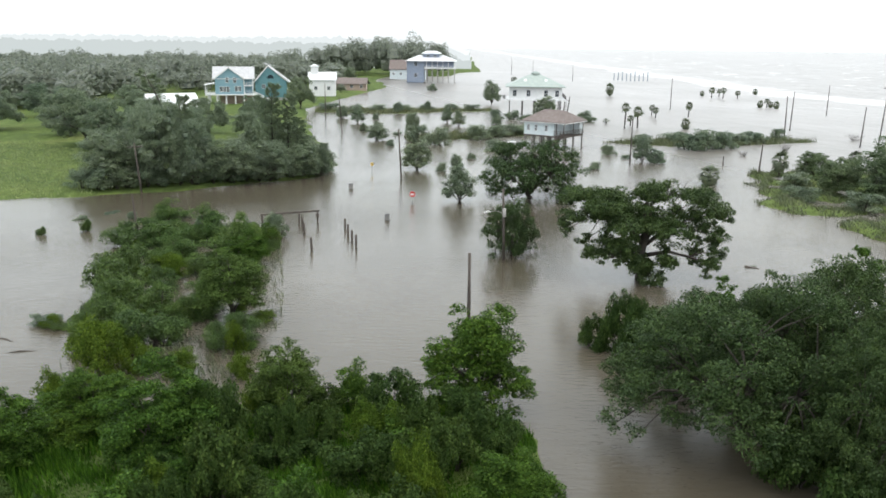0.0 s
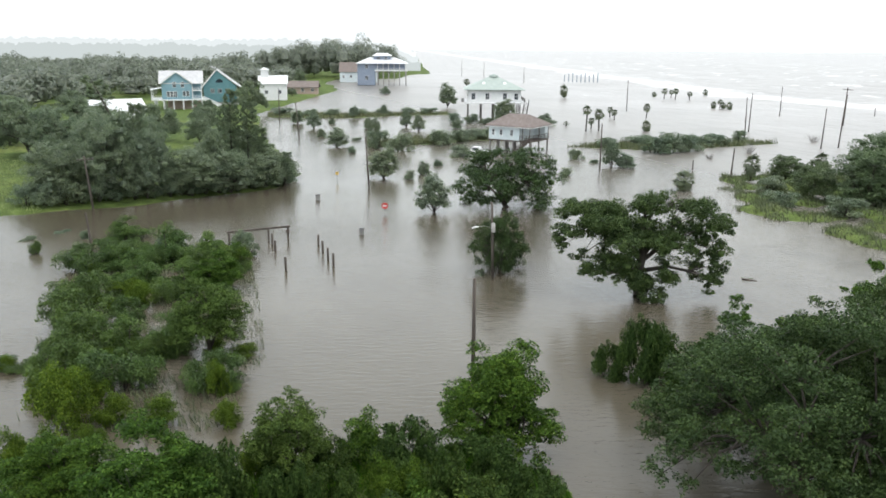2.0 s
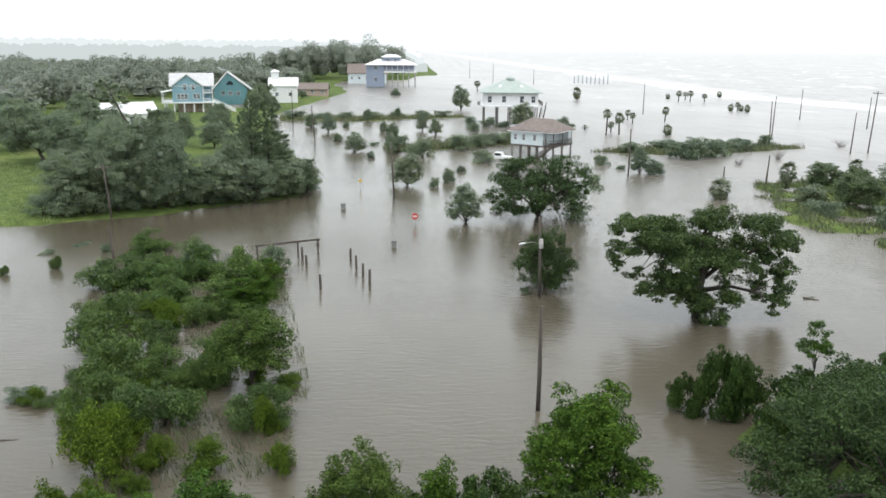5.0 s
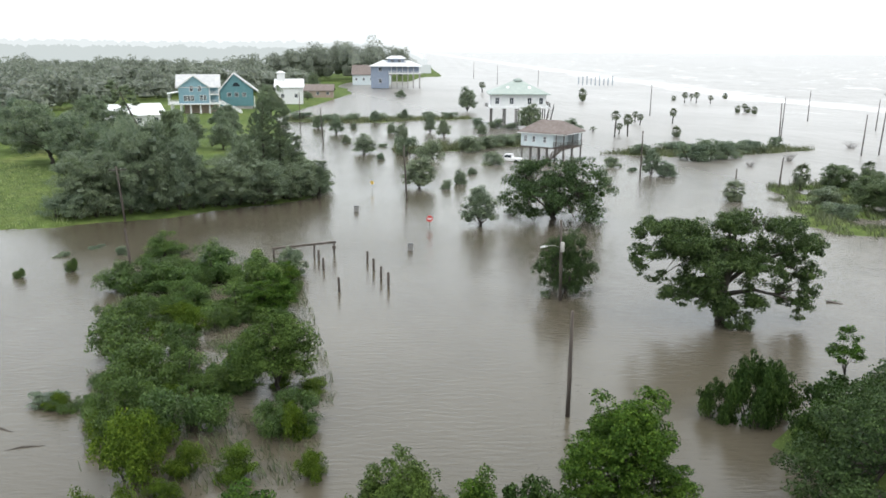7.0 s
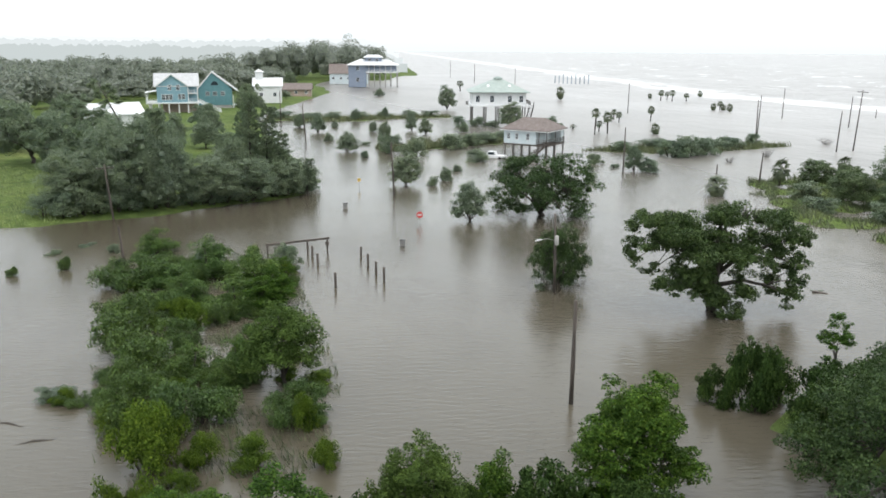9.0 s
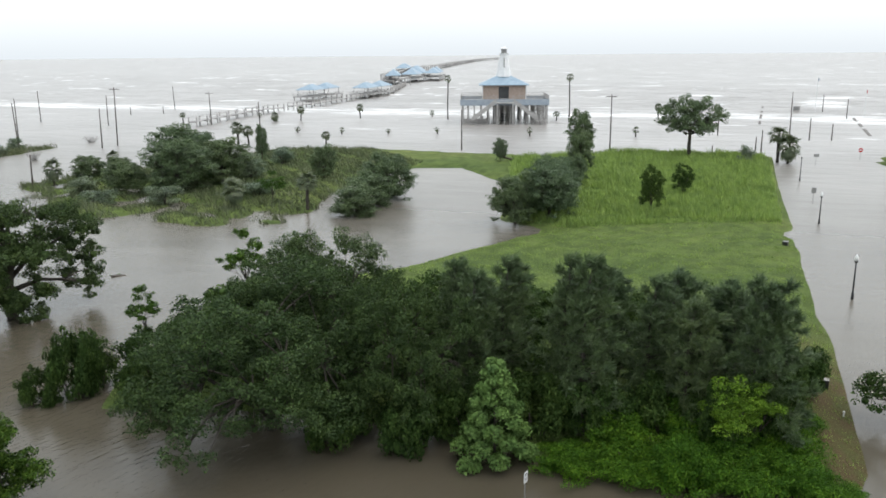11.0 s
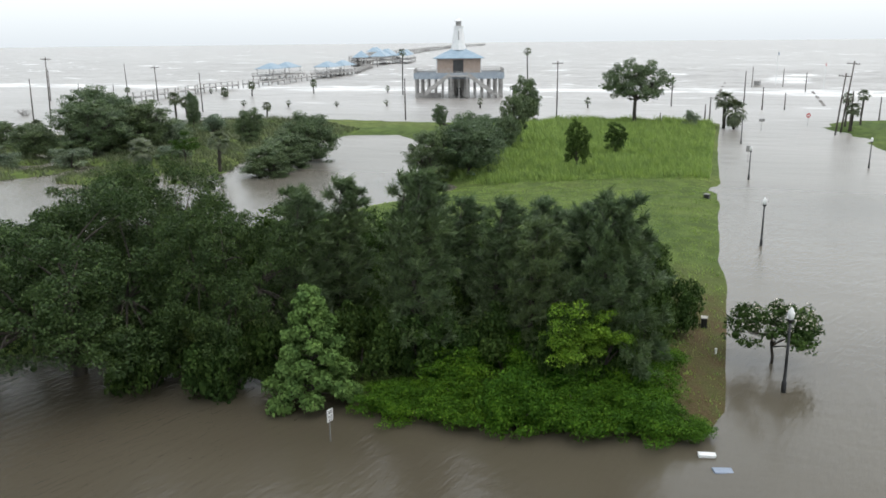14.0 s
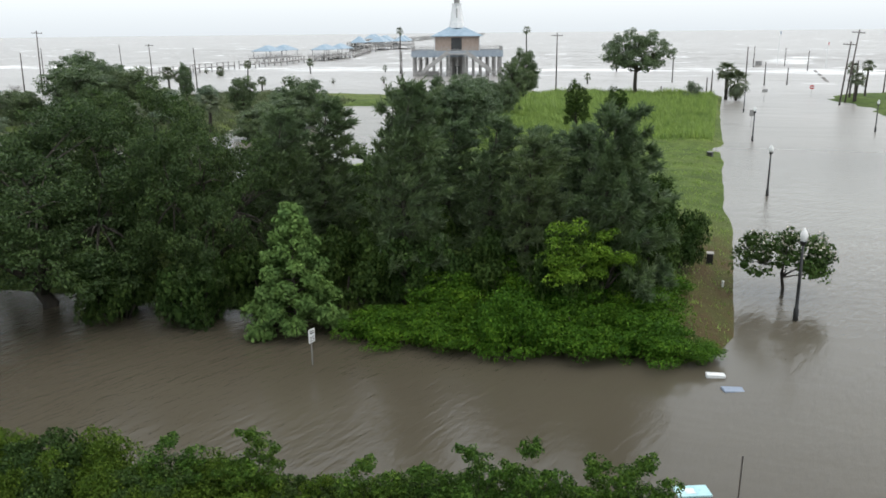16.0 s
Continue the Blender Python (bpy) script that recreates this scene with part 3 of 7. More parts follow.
def skeleton(rng, height, spread, trunk_r, limbs, fork=0.3, rise=0.55, sub=3, droop=0.0, lobe=0.18, flat=0.75, skirt=0):
    """A branching frame: a trunk, limbs and branches as tubes, and a leafy lobe at each tip."""
    trunk, twigs, boughs = bmesh.new(), bmesh.new(), []
    fork_z = height * fork
    tube(trunk, [(0, 0, -0.6), (0.02 * height, 0, fork_z * 0.5), (0, 0.02 * height, fork_z), (0.02 * height, 0, height * 0.62)],
         [trunk_r * 1.35, trunk_r, trunk_r * 0.9, trunk_r * 0.3])
    lobes = []
    for i in range(limbs):
        a = 2 * math.pi * (i + rng.random() * 0.7) / limbs
        reach = spread * 0.5 * (0.55 + 0.4 * rng.random())
        top = height * (rise + (0.93 - rise) * rng.random() * (1.15 - reach / (spread * 0.55)))
        start = Vector((0, 0, fork_z * (0.8 + 0.6 * rng.random())))
        end = Vector((math.cos(a) * reach, math.sin(a) * reach, top - droop * reach))
        mid = start.lerp(end, 0.5) + Vector((rng.normal() * 0.05, rng.normal() * 0.05, 0.10)) * height * 0.6
        boughs.append(bmesh.new())
        tube(boughs[-1], [start, start.lerp(mid, 0.6), mid, end], [trunk_r * 0.5, trunk_r * 0.4, trunk_r * 0.3, trunk_r * 0.12], 6)
        for k in range(sub):
            f = 0.45 + 0.55 * k / max(sub - 1, 1)
            root = mid.lerp(end, (f - 0.45) / 0.55)
            side = a + (rng.random() - 0.5) * 2.4
            ln = spread * (0.08 + 0.10 * rng.random())
            tip = root + Vector((math.cos(side) * ln, math.sin(side) * ln, height * (0.02 + 0.10 * rng.random()) - droop * ln * 1.5))
            tube(twigs, [root, root.lerp(tip, 0.5) + Vector((0, 0, 0.03 * height)), tip], [trunk_r * 0.2, trunk_r * 0.13, trunk_r * 0.05], 5)
            s = spread * lobe * (0.65 + 0.6 * rng.random())
            lobes.append((tip.x, tip.y, tip.z, s, s, s * flat))
    for _ in range(max(2, limbs // 2)):
        s = spread * lobe * (0.7 + 0.5 * rng.random())
        lobes.append((rng.normal() * spread * 0.10, rng.normal() * spread * 0.10, height * (0.78 + 0.12 * rng.random()), s, s, s * flat))
    for i in range(skirt):
        a, r = 2 * math.pi * (i + rng.random()) / skirt, spread * (0.12 + 0.26 * rng.random())
        s = spread * lobe * (0.75 + 0.5 * rng.random())
        z = height * (0.16 + 0.36 * rng.random())
        tube(twigs, [(0, 0, fork_z * 0.8), (math.cos(a) * r * 0.6, math.sin(a) * r * 0.6, z + 0.03 * height), (math.cos(a) * r, math.sin(a) * r, z)], [trunk_r * 0.25, trunk_r * 0.15, trunk_r * 0.05], 5)
        lobes.append((math.cos(a) * r, math.sin(a) * r, z, s, s, s * flat))
    return trunk, boughs, twigs, lobes


def crown_frame(rng, height, spread, trunk_r, lobes=44, lobe=0.115, low=0.16, limbs=8, belly=0.5, gap=0.12, flat=0.85, lump=0.22, hanging=()):
    """A trunk, limbs and twigs that fill a lumpy domed crown: lobes sit round its skin, some inside, each at the end of a twig."""
    trunk, twigs, boughs = bmesh.new(), bmesh.new(), []
    fork = height * max(low + 0.04, 0.14)
    tube(trunk, [(0, 0, -0.7), (0.02 * spread, 0, fork * 0.5), (0, 0.02 * spread, fork), (0.02 * spread, 0, height * 0.66)], [trunk_r * 1.4, trunk_r, trunk_r * 0.9, trunk_r * 0.25])
    ends = []
    for i in range(limbs):
        a = 2 * math.pi * (i + 0.6 * rng.random()) / limbs
        e = Vector((math.cos(a) * spread * 0.24, math.sin(a) * spread * 0.24, height * (0.36 + 0.26 * rng.random())))
        s = Vector((0, 0, fork * (0.85 + 0.5 * rng.random())))
        m = s.lerp(e, 0.5) + Vector((rng.normal() * 0.03, rng.normal() * 0.03, 0.02)) * height
        boughs.append(bmesh.new())
        tube(boughs[-1], [s, m, e], [trunk_r * 0.5, trunk_r * 0.36, trunk_r * 0.24], 6)
        ends.append(e)
    ends.append(Vector((0, 0, height * 0.66)))
    phase = rng.random(4) * 6.28
    out = []
    for i in range(lobes):
        u = (i + 0.5) / lobes
        el = math.asin(-0.55 + 1.5 * u) if -0.55 + 1.5 * u < 1 else math.pi / 2
        az = i * 2.39996 + 0.4 * rng.normal()
        if rng.random() < gap:
            continue
        r = 1.0 + lump * (math.sin(az * 2 + phase[0]) * 0.5 + math.sin(az * 3 + phase[1] + el * 2) * 0.5) + 0.06 * rng.normal()
        if i % 4 == 0:
            r *= 0.55
        s = spread * lobe * (0.7 + 0.55 * rng.random())
        rx = spread * 0.5 - spread * lobe * 0.9
        rz_up, rz_dn = height * (1 - belly) - spread * lobe * flat * 0.8, height * (belly - low)
        z = height * belly + math.sin(el) * r * (rz_up if el > 0 else rz_dn)
        c = Vector((math.cos(az) * math.cos(el) * rx * r, math.sin(az) * math.cos(el) * rx * r, z))
        near = min(ends, key=lambda e: (e - c).length)
        tube(twigs, [near, near.lerp(c, 0.5) + Vector((0, 0, 0.02 * height)), c], [trunk_r * 0.2, trunk_r * 0.12, trunk_r * 0.04], 5)
        out.append((c.x, c.y, c.z, s, s, s * flat))
    for x, y, z, s in hanging:
        c = Vector((x, y, z))
        near = min(ends, key=lambda e: (e - c).length)
        tube(twigs, [near, near.lerp(c, 0.6) + Vector((0, 0, 0.08 * height)), c], [trunk_r * 0.3, trunk_r * 0.18, trunk_r * 0.05], 5)
        out.append((x, y, z, s, s, s * 1.1))
    return trunk, boughs, twigs, out


def wood_parts(ob, trunk, boughs, twigs):
    part("trunk", trunk, M_BARK, ob, smooth=True)
    for bm in boughs:
        part("limb", bm, M_BARK, ob, smooth=True)
    tagged(part("branchwork", twigs, M_BARK, ob, smooth=True), kind="stuff")


def make_crown_tree(name, label, category, material, height, spread, n, leaf, seed, trunk_r=0.25, group="", tuft=(6, 0.52), core=0.34, **kw):
    rng = np.random.default_rng(seed)
    trunk, boughs, twigs, lobes = crown_frame(rng, height, spread, trunk_r, **kw)
    ob = thing(name, pose(0, 0, 0), label, category, group)
    wood_parts(ob, trunk, boughs, twigs)
    crown = link_mesh("crown", mesh_from_arrays("crown", np.concatenate([leaves(rng, tufts(rng, lobes, *tuft), n, leaf, leaf * 0.55), cores(rng, lobes, 3, core)]), 4), material, ob)
    return (ob, *extent(crown.data))


def make_spreading_oak():
    """The old oak in the flood: heavy limbs reach out low to both sides, a bare-topped leader, leafage hanging round the trunk."""
    rng = np.random.default_rng(18)
    trunk, twigs, boughs, lobes = bmesh.new(), bmesh.new(), [], []
    tube(trunk, [(0, 0, -0.9), (0.05, 0, 0.6), (-0.1, 0.1, 2.0), (0.2, 0, 3.6), (0.5, 0.1, 5.6), (0.8, 0.2, 7.6)], [0.62, 0.5, 0.44, 0.34, 0.2, 0.06], 9)
    # side, depth, height and size of the leafy masses, limb by limb
    masses = (((-5.9, 0.6, 7.2, 1.25), (-6.6, -0.3, 5.7, 1.0), (-6.7, 0.2, 4.4, 0.6)), ((-4.2, -0.8, 7.3, 1.4), (-3.9, 0.5, 5.8, 1.4), (-4.9, 1.0, 3.5, 0.55)), ((-2.2, 1.6, 6.7, 1.4), (-2.0, -0.6, 5.0, 1.5)),
              ((-4.6, -1.4, 2.9, 0.9), (-2.7, -1.6, 3.4, 1.1), (-1.4, -1.5, 2.8, 1.2)), ((-0.3, -1.2, 1.6, 1.1), (0.9, -1.4, 0.9, 0.95), (1.5, -1.0, 1.9, 0.9)), ((0.4, 0.4, 8.0, 1.0), (2.0, 1.2, 7.5, 1.1), (0.6, -1.9, 5.0, 1.0)),
              ((3.8, 0.2, 6.8, 1.3), (2.9, -0.9, 5.0, 1.3), (0.4, 2.6, 5.4, 1.3)), ((5.6, 0.5, 5.8, 1.4), (7.0, 0.2, 5.6, 1.0), (5.8, -0.4, 4.2, 1.0)), ((6.4, -0.6, 2.9, 0.8), (6.0, -0.9, 1.7, 0.85), (4.8, -0.9, 2.0, 0.55)))
    for limb in masses:
        x, y, z, _ = limb[0]
        root = Vector((0, 0, min(1.6 + 0.25 * z, 3.4)))
        end = Vector((x * 0.75, y, z - 0.6))
        mid = root.lerp(end, 0.5) + Vector((0, 0, 0.5))
        boughs.append(bmesh.new())
        tube(boughs[-1], [root, mid, end], [0.22, 0.15, 0.07], 7)
        for x, y, z, r in limb:
            for k in (-1, 1):
                c = Vector((x + 0.3 * rng.normal(), y + k * r * (0.5 + 0.8 * rng.random()), z + 0.25 * rng.normal()))
                near = mid.lerp(end, rng.random())
                tube(twigs, [near, near.lerp(c, 0.5) + Vector((0, 0, 0.15)), c], [0.07, 0.045, 0.015], 5)
                lobes.append((c.x, c.y, c.z, r * 1.12, r * 1.05, r * 0.9))
            for _ in range(4):
                a = rng.random() * 6.28
                lobes.append((x + math.cos(a) * r * 0.9, y + math.sin(a) * r * 1.2, z - r * (0.1 + 0.8 * rng.random()), r * 0.45, r * 0.45, r * 0.5))
        # leafage along the limb itself
        for f in (0.35, 0.6, 0.85):
            c = root.lerp(end, f)
            lobes.append((c.x + 0.3 * rng.normal(), c.y + 0.9 * rng.normal(), c.z + 0.5 + 0.3 * rng.normal(), 1.1, 1.1, 0.8))
    # bare twigs at the broken top
    for i in range(14):
        a, b = rng.random() * 6.28, 0.5 + rng.random()
        o = Vector((1.4 + 2.6 * rng.random(), 0.4, 7.2))
        tube(twigs, [o, o + Vector((math.cos(a) * b * 0.5, math.sin(a) * b * 0.5, b * 0.7)), o + Vector((math.cos(a) * b, math.sin(a) * b, b * 1.3))], [0.03, 0.02, 0.006], 4)
    ob = thing("live_oak", pose(0, 0, 0), "old spreading live oak standing alone in flood water", "tree")
    wood_parts(ob, trunk, boughs, twigs)
    link_mesh("crown", mesh_from_arrays("crown", np.concatenate([leaves(rng, tufts(rng, lobes, 7, 0.46), 78000, 0.18, 0.105), cores(rng, lobes, 3, 0.28)]), 4), M_OAK, ob)
    return ob, 8.9, 15.0


def make_tree(name, label, category, material, height, spread, n, leaf, seed, trunk_r=0.25, group="", **kw):
    rng = np.random.default_rng(seed)
    trunk, boughs, twigs, lobes = skeleton(rng, height, spread, trunk_r, **kw)
    ob = thing(name, pose(0, 0, 0), label, category, group)
    wood_parts(ob, trunk, boughs, twigs)
    crown = link_mesh("crown", mesh_from_arrays("crown", leaves(rng, tufts(rng, lobes), n, leaf, leaf * 0.55), 4), material, ob)
    return (ob, *extent(crown.data))


def make_bush(name, label, material, height, spread, n, leaf, seed, group="", lobes=14, upright=0.5, category="bush", tuft=(5, 0.5), core=0.2):
    rng = np.random.default_rng(seed)
    bm = bmesh.new()
    bl = []
    for i in range(lobes):
        a, r = rng.random() * 6.28, spread * 0.36 * math.sqrt(rng.random())
        z = height * (0.10 + 0.72 * rng.random() * (1.2 - r / (spread * 0.45)))
        s = spread * (0.13 + 0.12 * rng.random())
        bl.append((math.cos(a) * r, math.sin(a) * r, z, s, s, s * (0.6 + upright)))
        if i < 8:
            tube(bm, [(math.cos(a) * r * 0.15, math.sin(a) * r * 0.15, -0.5), (math.cos(a) * r * 0.6, math.sin(a) * r * 0.6, z * 0.6), (math.cos(a) * r, math.sin(a) * r, z)],
                 [0.018 * spread, 0.012 * spread, 0.004 * spread], 5)
    ob = thing(name, pose(0, 0, 0), label, category, group)
    tagged(part("stem", bm, M_BARK, ob, smooth=True), kind="stuff")
    crown = link_mesh("foliage", mesh_from_arrays("foliage", np.concatenate([leaves(rng, tufts(rng, bl, *tuft), n, leaf, leaf * 0.55), cores(rng, bl, 3, core)]), 4), material, ob)
    return (ob, *extent(crown.data))


def needles(rng, sprays, n, length, width, wind):
    """Long needles over sprays (root, tip): each points on along its branch, blown over by the wind."""
    roots, tips = np.array([a for a, _ in sprays]), np.array([b for _, b in sprays])
    ln = np.linalg.norm(tips - roots, axis=1)
    pick = rng.choice(len(roots), n, p=(ln + 0.25) / (ln + 0.25).sum())
    f = 0.25 + 0.75 * rng.random(n) ** 0.7
    p = roots[pick] + (tips - roots)[pick] * f[:, None] + rng.normal(size=(n, 3)) * 0.05
    d = unit(unit((tips - roots)[pick]) * 0.8 + rng.normal(size=(n, 3)) * 0.55 + np.array(wind))
    b = unit(np.cross(d, rng.normal(size=(n, 3)))) * (width * (0.7 + 0.6 * rng.random(n)))[:, None]
    e = p + d * (length * (0.6 + 0.8 * rng.random(n)))[:, None]
    return np.stack([p - b * 0.5, p + b * 0.5, e + b * 0.25, e - b * 0.25], axis=1).reshape(-1, 3)


def make_pine(name, label, height, spread, n, seed, group="", material=None, open_below=0.18, blunt=0.75, wind=(0.45, 0.0, 0.1)):
    """A wind-bent pine: a straight trunk, whorls of rising limbs with side shoots, sprays of long needles."""
    rng = np.random.default_rng(seed)
    trunk, twigs, boughs, sprays = bmesh.new(), bmesh.new(), [], []
    top = Vector((0.5, 0.1, height * 0.97))
    tube(trunk, [(0, 0, -0.5), (0.05, 0, height * 0.4), (0.15, 0.05, height * 0.75), top], [0.17, 0.13, 0.08, 0.02], 7)
    whorls = 12
    for i in range(whorls):
        f = open_below + (0.95 - open_below) * i / (whorls - 1)
        for k in range(5 if f < 0.8 else 4):
            a = i * 1.1 + k * 1.2566 + 0.5 * rng.random()
            r = spread * 0.5 * (1.03 - f) ** blunt * (0.55 + 0.55 * rng.random()) + 0.18
            root = Vector((0.5 * f * f, 0.05 * f, height * f))
            tip = root + Vector((math.cos(a) * r + 0.3 * r, math.sin(a) * r, (0.1 + 0.75 * f) * r * (0.6 + 0.6 * rng.random())))
            mid = root.lerp(tip, 0.5) - Vector((0, 0, 0.08 * r))
            boughs_here = bmesh.new() if k == 0 else twigs
            tube(boughs_here, [root, mid, tip], [0.05 * (1.2 - f) + 0.008, 0.03 * (1.2 - f) + 0.006, 0.006], 5)
            if k == 0:
                boughs.append(boughs_here)
            sprays += [(root.lerp(tip, 0.25), mid), (mid, tip)]
            for _ in range(5):
                g = 0.35 + 0.6 * rng.random()
                q = root.lerp(tip, g)
                e = q + Vector((rng.normal() * 0.3 + 0.15, rng.normal() * 0.3, 0.12 + 0.22 * rng.random())) * (0.5 + 0.5 * r)
                tube(twigs, [q, e], [0.014, 0.005], 4)
                sprays.append((q, e))
    sprays.append((Vector((0.4, 0.1, height * 0.88)), top + Vector((0.12, 0, 0.1))))
    ob = thing(name, pose(0, 0, 0), label, "pine tree", group)
    wood_parts(ob, trunk, boughs, twigs)
    crown = link_mesh("crown", mesh_from_arrays("crown", needles(rng, sprays, n, 0.34, 0.055, wind), 4), material or M_PINE, ob)
    return (ob, *extent(crown.data))


FROND_MESH = {}


def frond_mesh(seed):
    """One fan frond: a stalk and a spread of drooping pointed strips."""
    if seed not in FROND_MESH:
        rng = np.random.default_rng(seed)
        v = []
        for k in range(15):
            a = (k - 7) / 7 * 1.25
            ln = 0.62 * (1 - 0.25 * abs(a) / 1.25) * (0.85 + 0.3 * rng.random())
            d = np.array([math.cos(a), math.sin(a), 0.0])
            s = np.array([-math.sin(a), math.cos(a), 0.0])
            o = np.array([0.55, 0, 0.12])
            p1, p2 = o + d * ln * 0.55 + np.array([0, 0, -0.06]), o + d * ln + np.array([0, 0, -0.38 * ln - 0.12])
            v += [o - s * 0.015, o + s * 0.015, p1 + s * 0.045, p1 - s * 0.045]
            v += [p1 - s * 0.045, p1 + s * 0.045, p2 + s * 0.008, p2 - s * 0.008]
        o = np.array([0.0, 0, 0])
        e = np.array([0.56, 0, 0.12])
        s = np.array([0, 0.02, 0])
        v += [o - s, o + s, e + s, e - s]
        FROND_MESH[seed] = mesh_from_arrays("frond", np.array(v), 4)
    return FROND_MESH[seed]


def make_palm(name, label, height, crown_r, seed, fronds=26, wind=35.0, skirt=False):
    rng = np.random.default_rng(seed)
    ob = thing(name, pose(0, 0, 0), label, "palm tree", "cabbage palms in the flood")
    bm = bmesh.new()
    k = 7
    tube(bm, [(0.08 * math.sin(i * 0.7), 0.05 * i / k, -0.8 + (height - crown_r * 0.7 + 0.8) * i / k) for i in range(k + 1)],
         [0.20 - 0.05 * i / k + 0.012 * (i % 2) for i in range(k + 1)], 8)
    part("trunk", bm, M_BARK, ob, smooth=True)
    for i in range(fronds):
        f = i / fronds
        el = 80 - (160 if skirt else 130) * f ** 0.9
        az = i * 137.5 + rng.random() * 20
        fr = link_mesh("frond", frond_mesh(i % 3), M_FROND, ob)
        s = crown_r * (0.85 + 0.3 * rng.random())
        fr.matrix_basis = pose(0.03, 0.05, height - crown_r * 0.75, 0, 0, az) @ pose(0, 0, 0, wind * 0.3 * rng.normal(), -el, 0) @ Matrix.Diagonal((s, s, s, 1))
    return ob, height, crown_r * 2


def grass_stuff(name, label, material, poly, count, height, seed, need=0.02, width=0.05, ceiling=9.0):
    """Loose blades over an outline, standing on the ground where it is above the water."""
    rng = np.random.default_rng(seed)
    px = rng.uniform(min(p[0] for p in poly), max(p[0] for p in poly), count * 3)
    py = rng.uniform(min(p[1] for p in poly), max(p[1] for p in poly), count * 3)
    keep = inside_distance(px, py, poly) > 0
    px, py = px[keep][:count], py[keep][:count]
    z = land_height(px, py)
    ok = (z > need) & (z < ceiling)
    px, py, z = px[ok], py[ok], z[ok]
    n = len(px)
    clump = 0.65 + 0.5 * np.clip(soft_noise(px, py, 5.0, seed + 1), -1, 1)
    h = height * clump * (0.6 + 0.7 * rng.random(n))
    a = rng.random(n) * 6.28
    s = np.stack([np.cos(a), np.sin(a), np.zeros(n)], 1) * (width * (0.6 + 0.8 * rng.random(n)))[:, None]
    o = np.stack([px, py, np.maximum(z, -0.3) - 0.05], 1)
    bend = np.stack([rng.normal(size=n) * 0.25 - 0.25, rng.normal(size=n) * 0.25 + 0.1, np.ones(n)], 1)
    tip = o + bend * h[:, None]
    v = np.stack([o - s, o + s, tip], axis=1).reshape(-1, 3)
    ob = link_mesh(name, mesh_from_arrays(name, v, 3), material)
    return tagged(ob, label, "grass", kind="stuff")


# ---- the trees and shrubs, place by place ----
def oak_b():
    return make_crown_tree("live_oak", "dense dark green live oak with a broad low crown", "tree", M_OAK, 9.0, 13.0, 85000, 0.15, 12, 0.36, core=0.12, tuft=(9, 0.34), lobes=120, lobe=0.108, low=0.08, belly=0.4, gap=0.04, limbs=9, lump=0.24)



def oak_over():
    """The oak at the water, one limb hanging low beside it."""
    return make_crown_tree("live_oak", "big dark live oak hanging over flood water", "tree", M_OAK, 9.6, 13.5, 95000, 0.15, 17, 0.36, core=0.12, tuft=(9, 0.34), lobes=125, lobe=0.108, low=0.10, belly=0.42,
                           gap=0.03, limbs=9, lump=0.22, hanging=((-6.0, -2.2, 4.6, 1.1), (-6.7, -2.6, 3.5, 1.1), (-7.2, -2.3, 2.6, 0.9), (-6.2, -3.0, 2.3, 0.7), (-5.0, -3.2, 3.4, 1.0)))


def oak_c():
    return make_crown_tree("live_oak", "domed dark green live oak with foliage hanging low", "tree", M_OAK, 8.0, 12.0, 30000, 0.22, 13, 0.36, core=0.2, tuft=(8, 0.4), lobes=90, lobe=0.115, low=-0.3, belly=0.42, gap=0.05, lump=0.26)


def oak_d():
    return make_crown_tree("live_oak", "lone live oak on the beach-side lawn", "tree", M_SEA, 11.0, 12.0, 24000, 0.24, 14, 0.34, core=0.2, tuft=(8, 0.42), lobes=80, lobe=0.115, low=0.28, belly=0.55, gap=0.10, lump=0.26)


def broad_a():
    return make_crown_tree("broadleaf_tree", "bright green leafy tree with an uneven crown", "tree", M_BROAD, 8.0, 6.5, 38000, 0.18, 21, 0.16, core=0.15, lobes=72, lobe=0.14, low=0.05, belly=0.38, gap=0.08, lump=0.25)


def broad_bank():
    return make_crown_tree("broadleaf_tree", "tall bright green leafy tree on the near bank", "tree", M_BROAD, 7.0, 5.6, 46000, 0.15, 29, 0.16, core=0.2, tuft=(8, 0.42), lobes=105, lobe=0.14, low=-0.25, belly=0.42, gap=0.03, lump=0.3)


def broad_b():
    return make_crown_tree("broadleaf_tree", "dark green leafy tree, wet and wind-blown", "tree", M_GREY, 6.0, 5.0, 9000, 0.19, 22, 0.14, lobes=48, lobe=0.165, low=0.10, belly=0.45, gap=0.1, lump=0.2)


def broad_c():
    return make_crown_tree("broadleaf_tree", "full dark green tree at the edge of the wood", "tree", M_SHRUB, 9.0, 8.0, 8000, 0.33, 23, 0.2, lobes=50, lobe=0.14, low=0.03, belly=0.4, gap=0.08, lump=0.22)


def broad_d():
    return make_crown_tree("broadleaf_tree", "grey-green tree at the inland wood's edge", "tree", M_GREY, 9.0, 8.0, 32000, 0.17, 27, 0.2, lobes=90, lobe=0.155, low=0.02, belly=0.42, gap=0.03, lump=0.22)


def broad_sea():
    return make_crown_tree("broadleaf_tree", "thick green tree on the sea-front land", "tree", M_SEA, 7.0, 6.0, 24000, 0.17, 28, 0.2, core=0.3, tuft=(8, 0.42), lobes=95, lobe=0.15, low=-0.25, belly=0.42, gap=0.05, lump=0.28)


def sapling():
    return make_tree("young_tree", "slender young tree with thin open foliage", "tree", M_BROAD, 6.0, 3.2, 4200, 0.18, 24, 0.07, limbs=9, fork=0.25, rise=0.35, sub=3, lobe=0.14, flat=0.9)


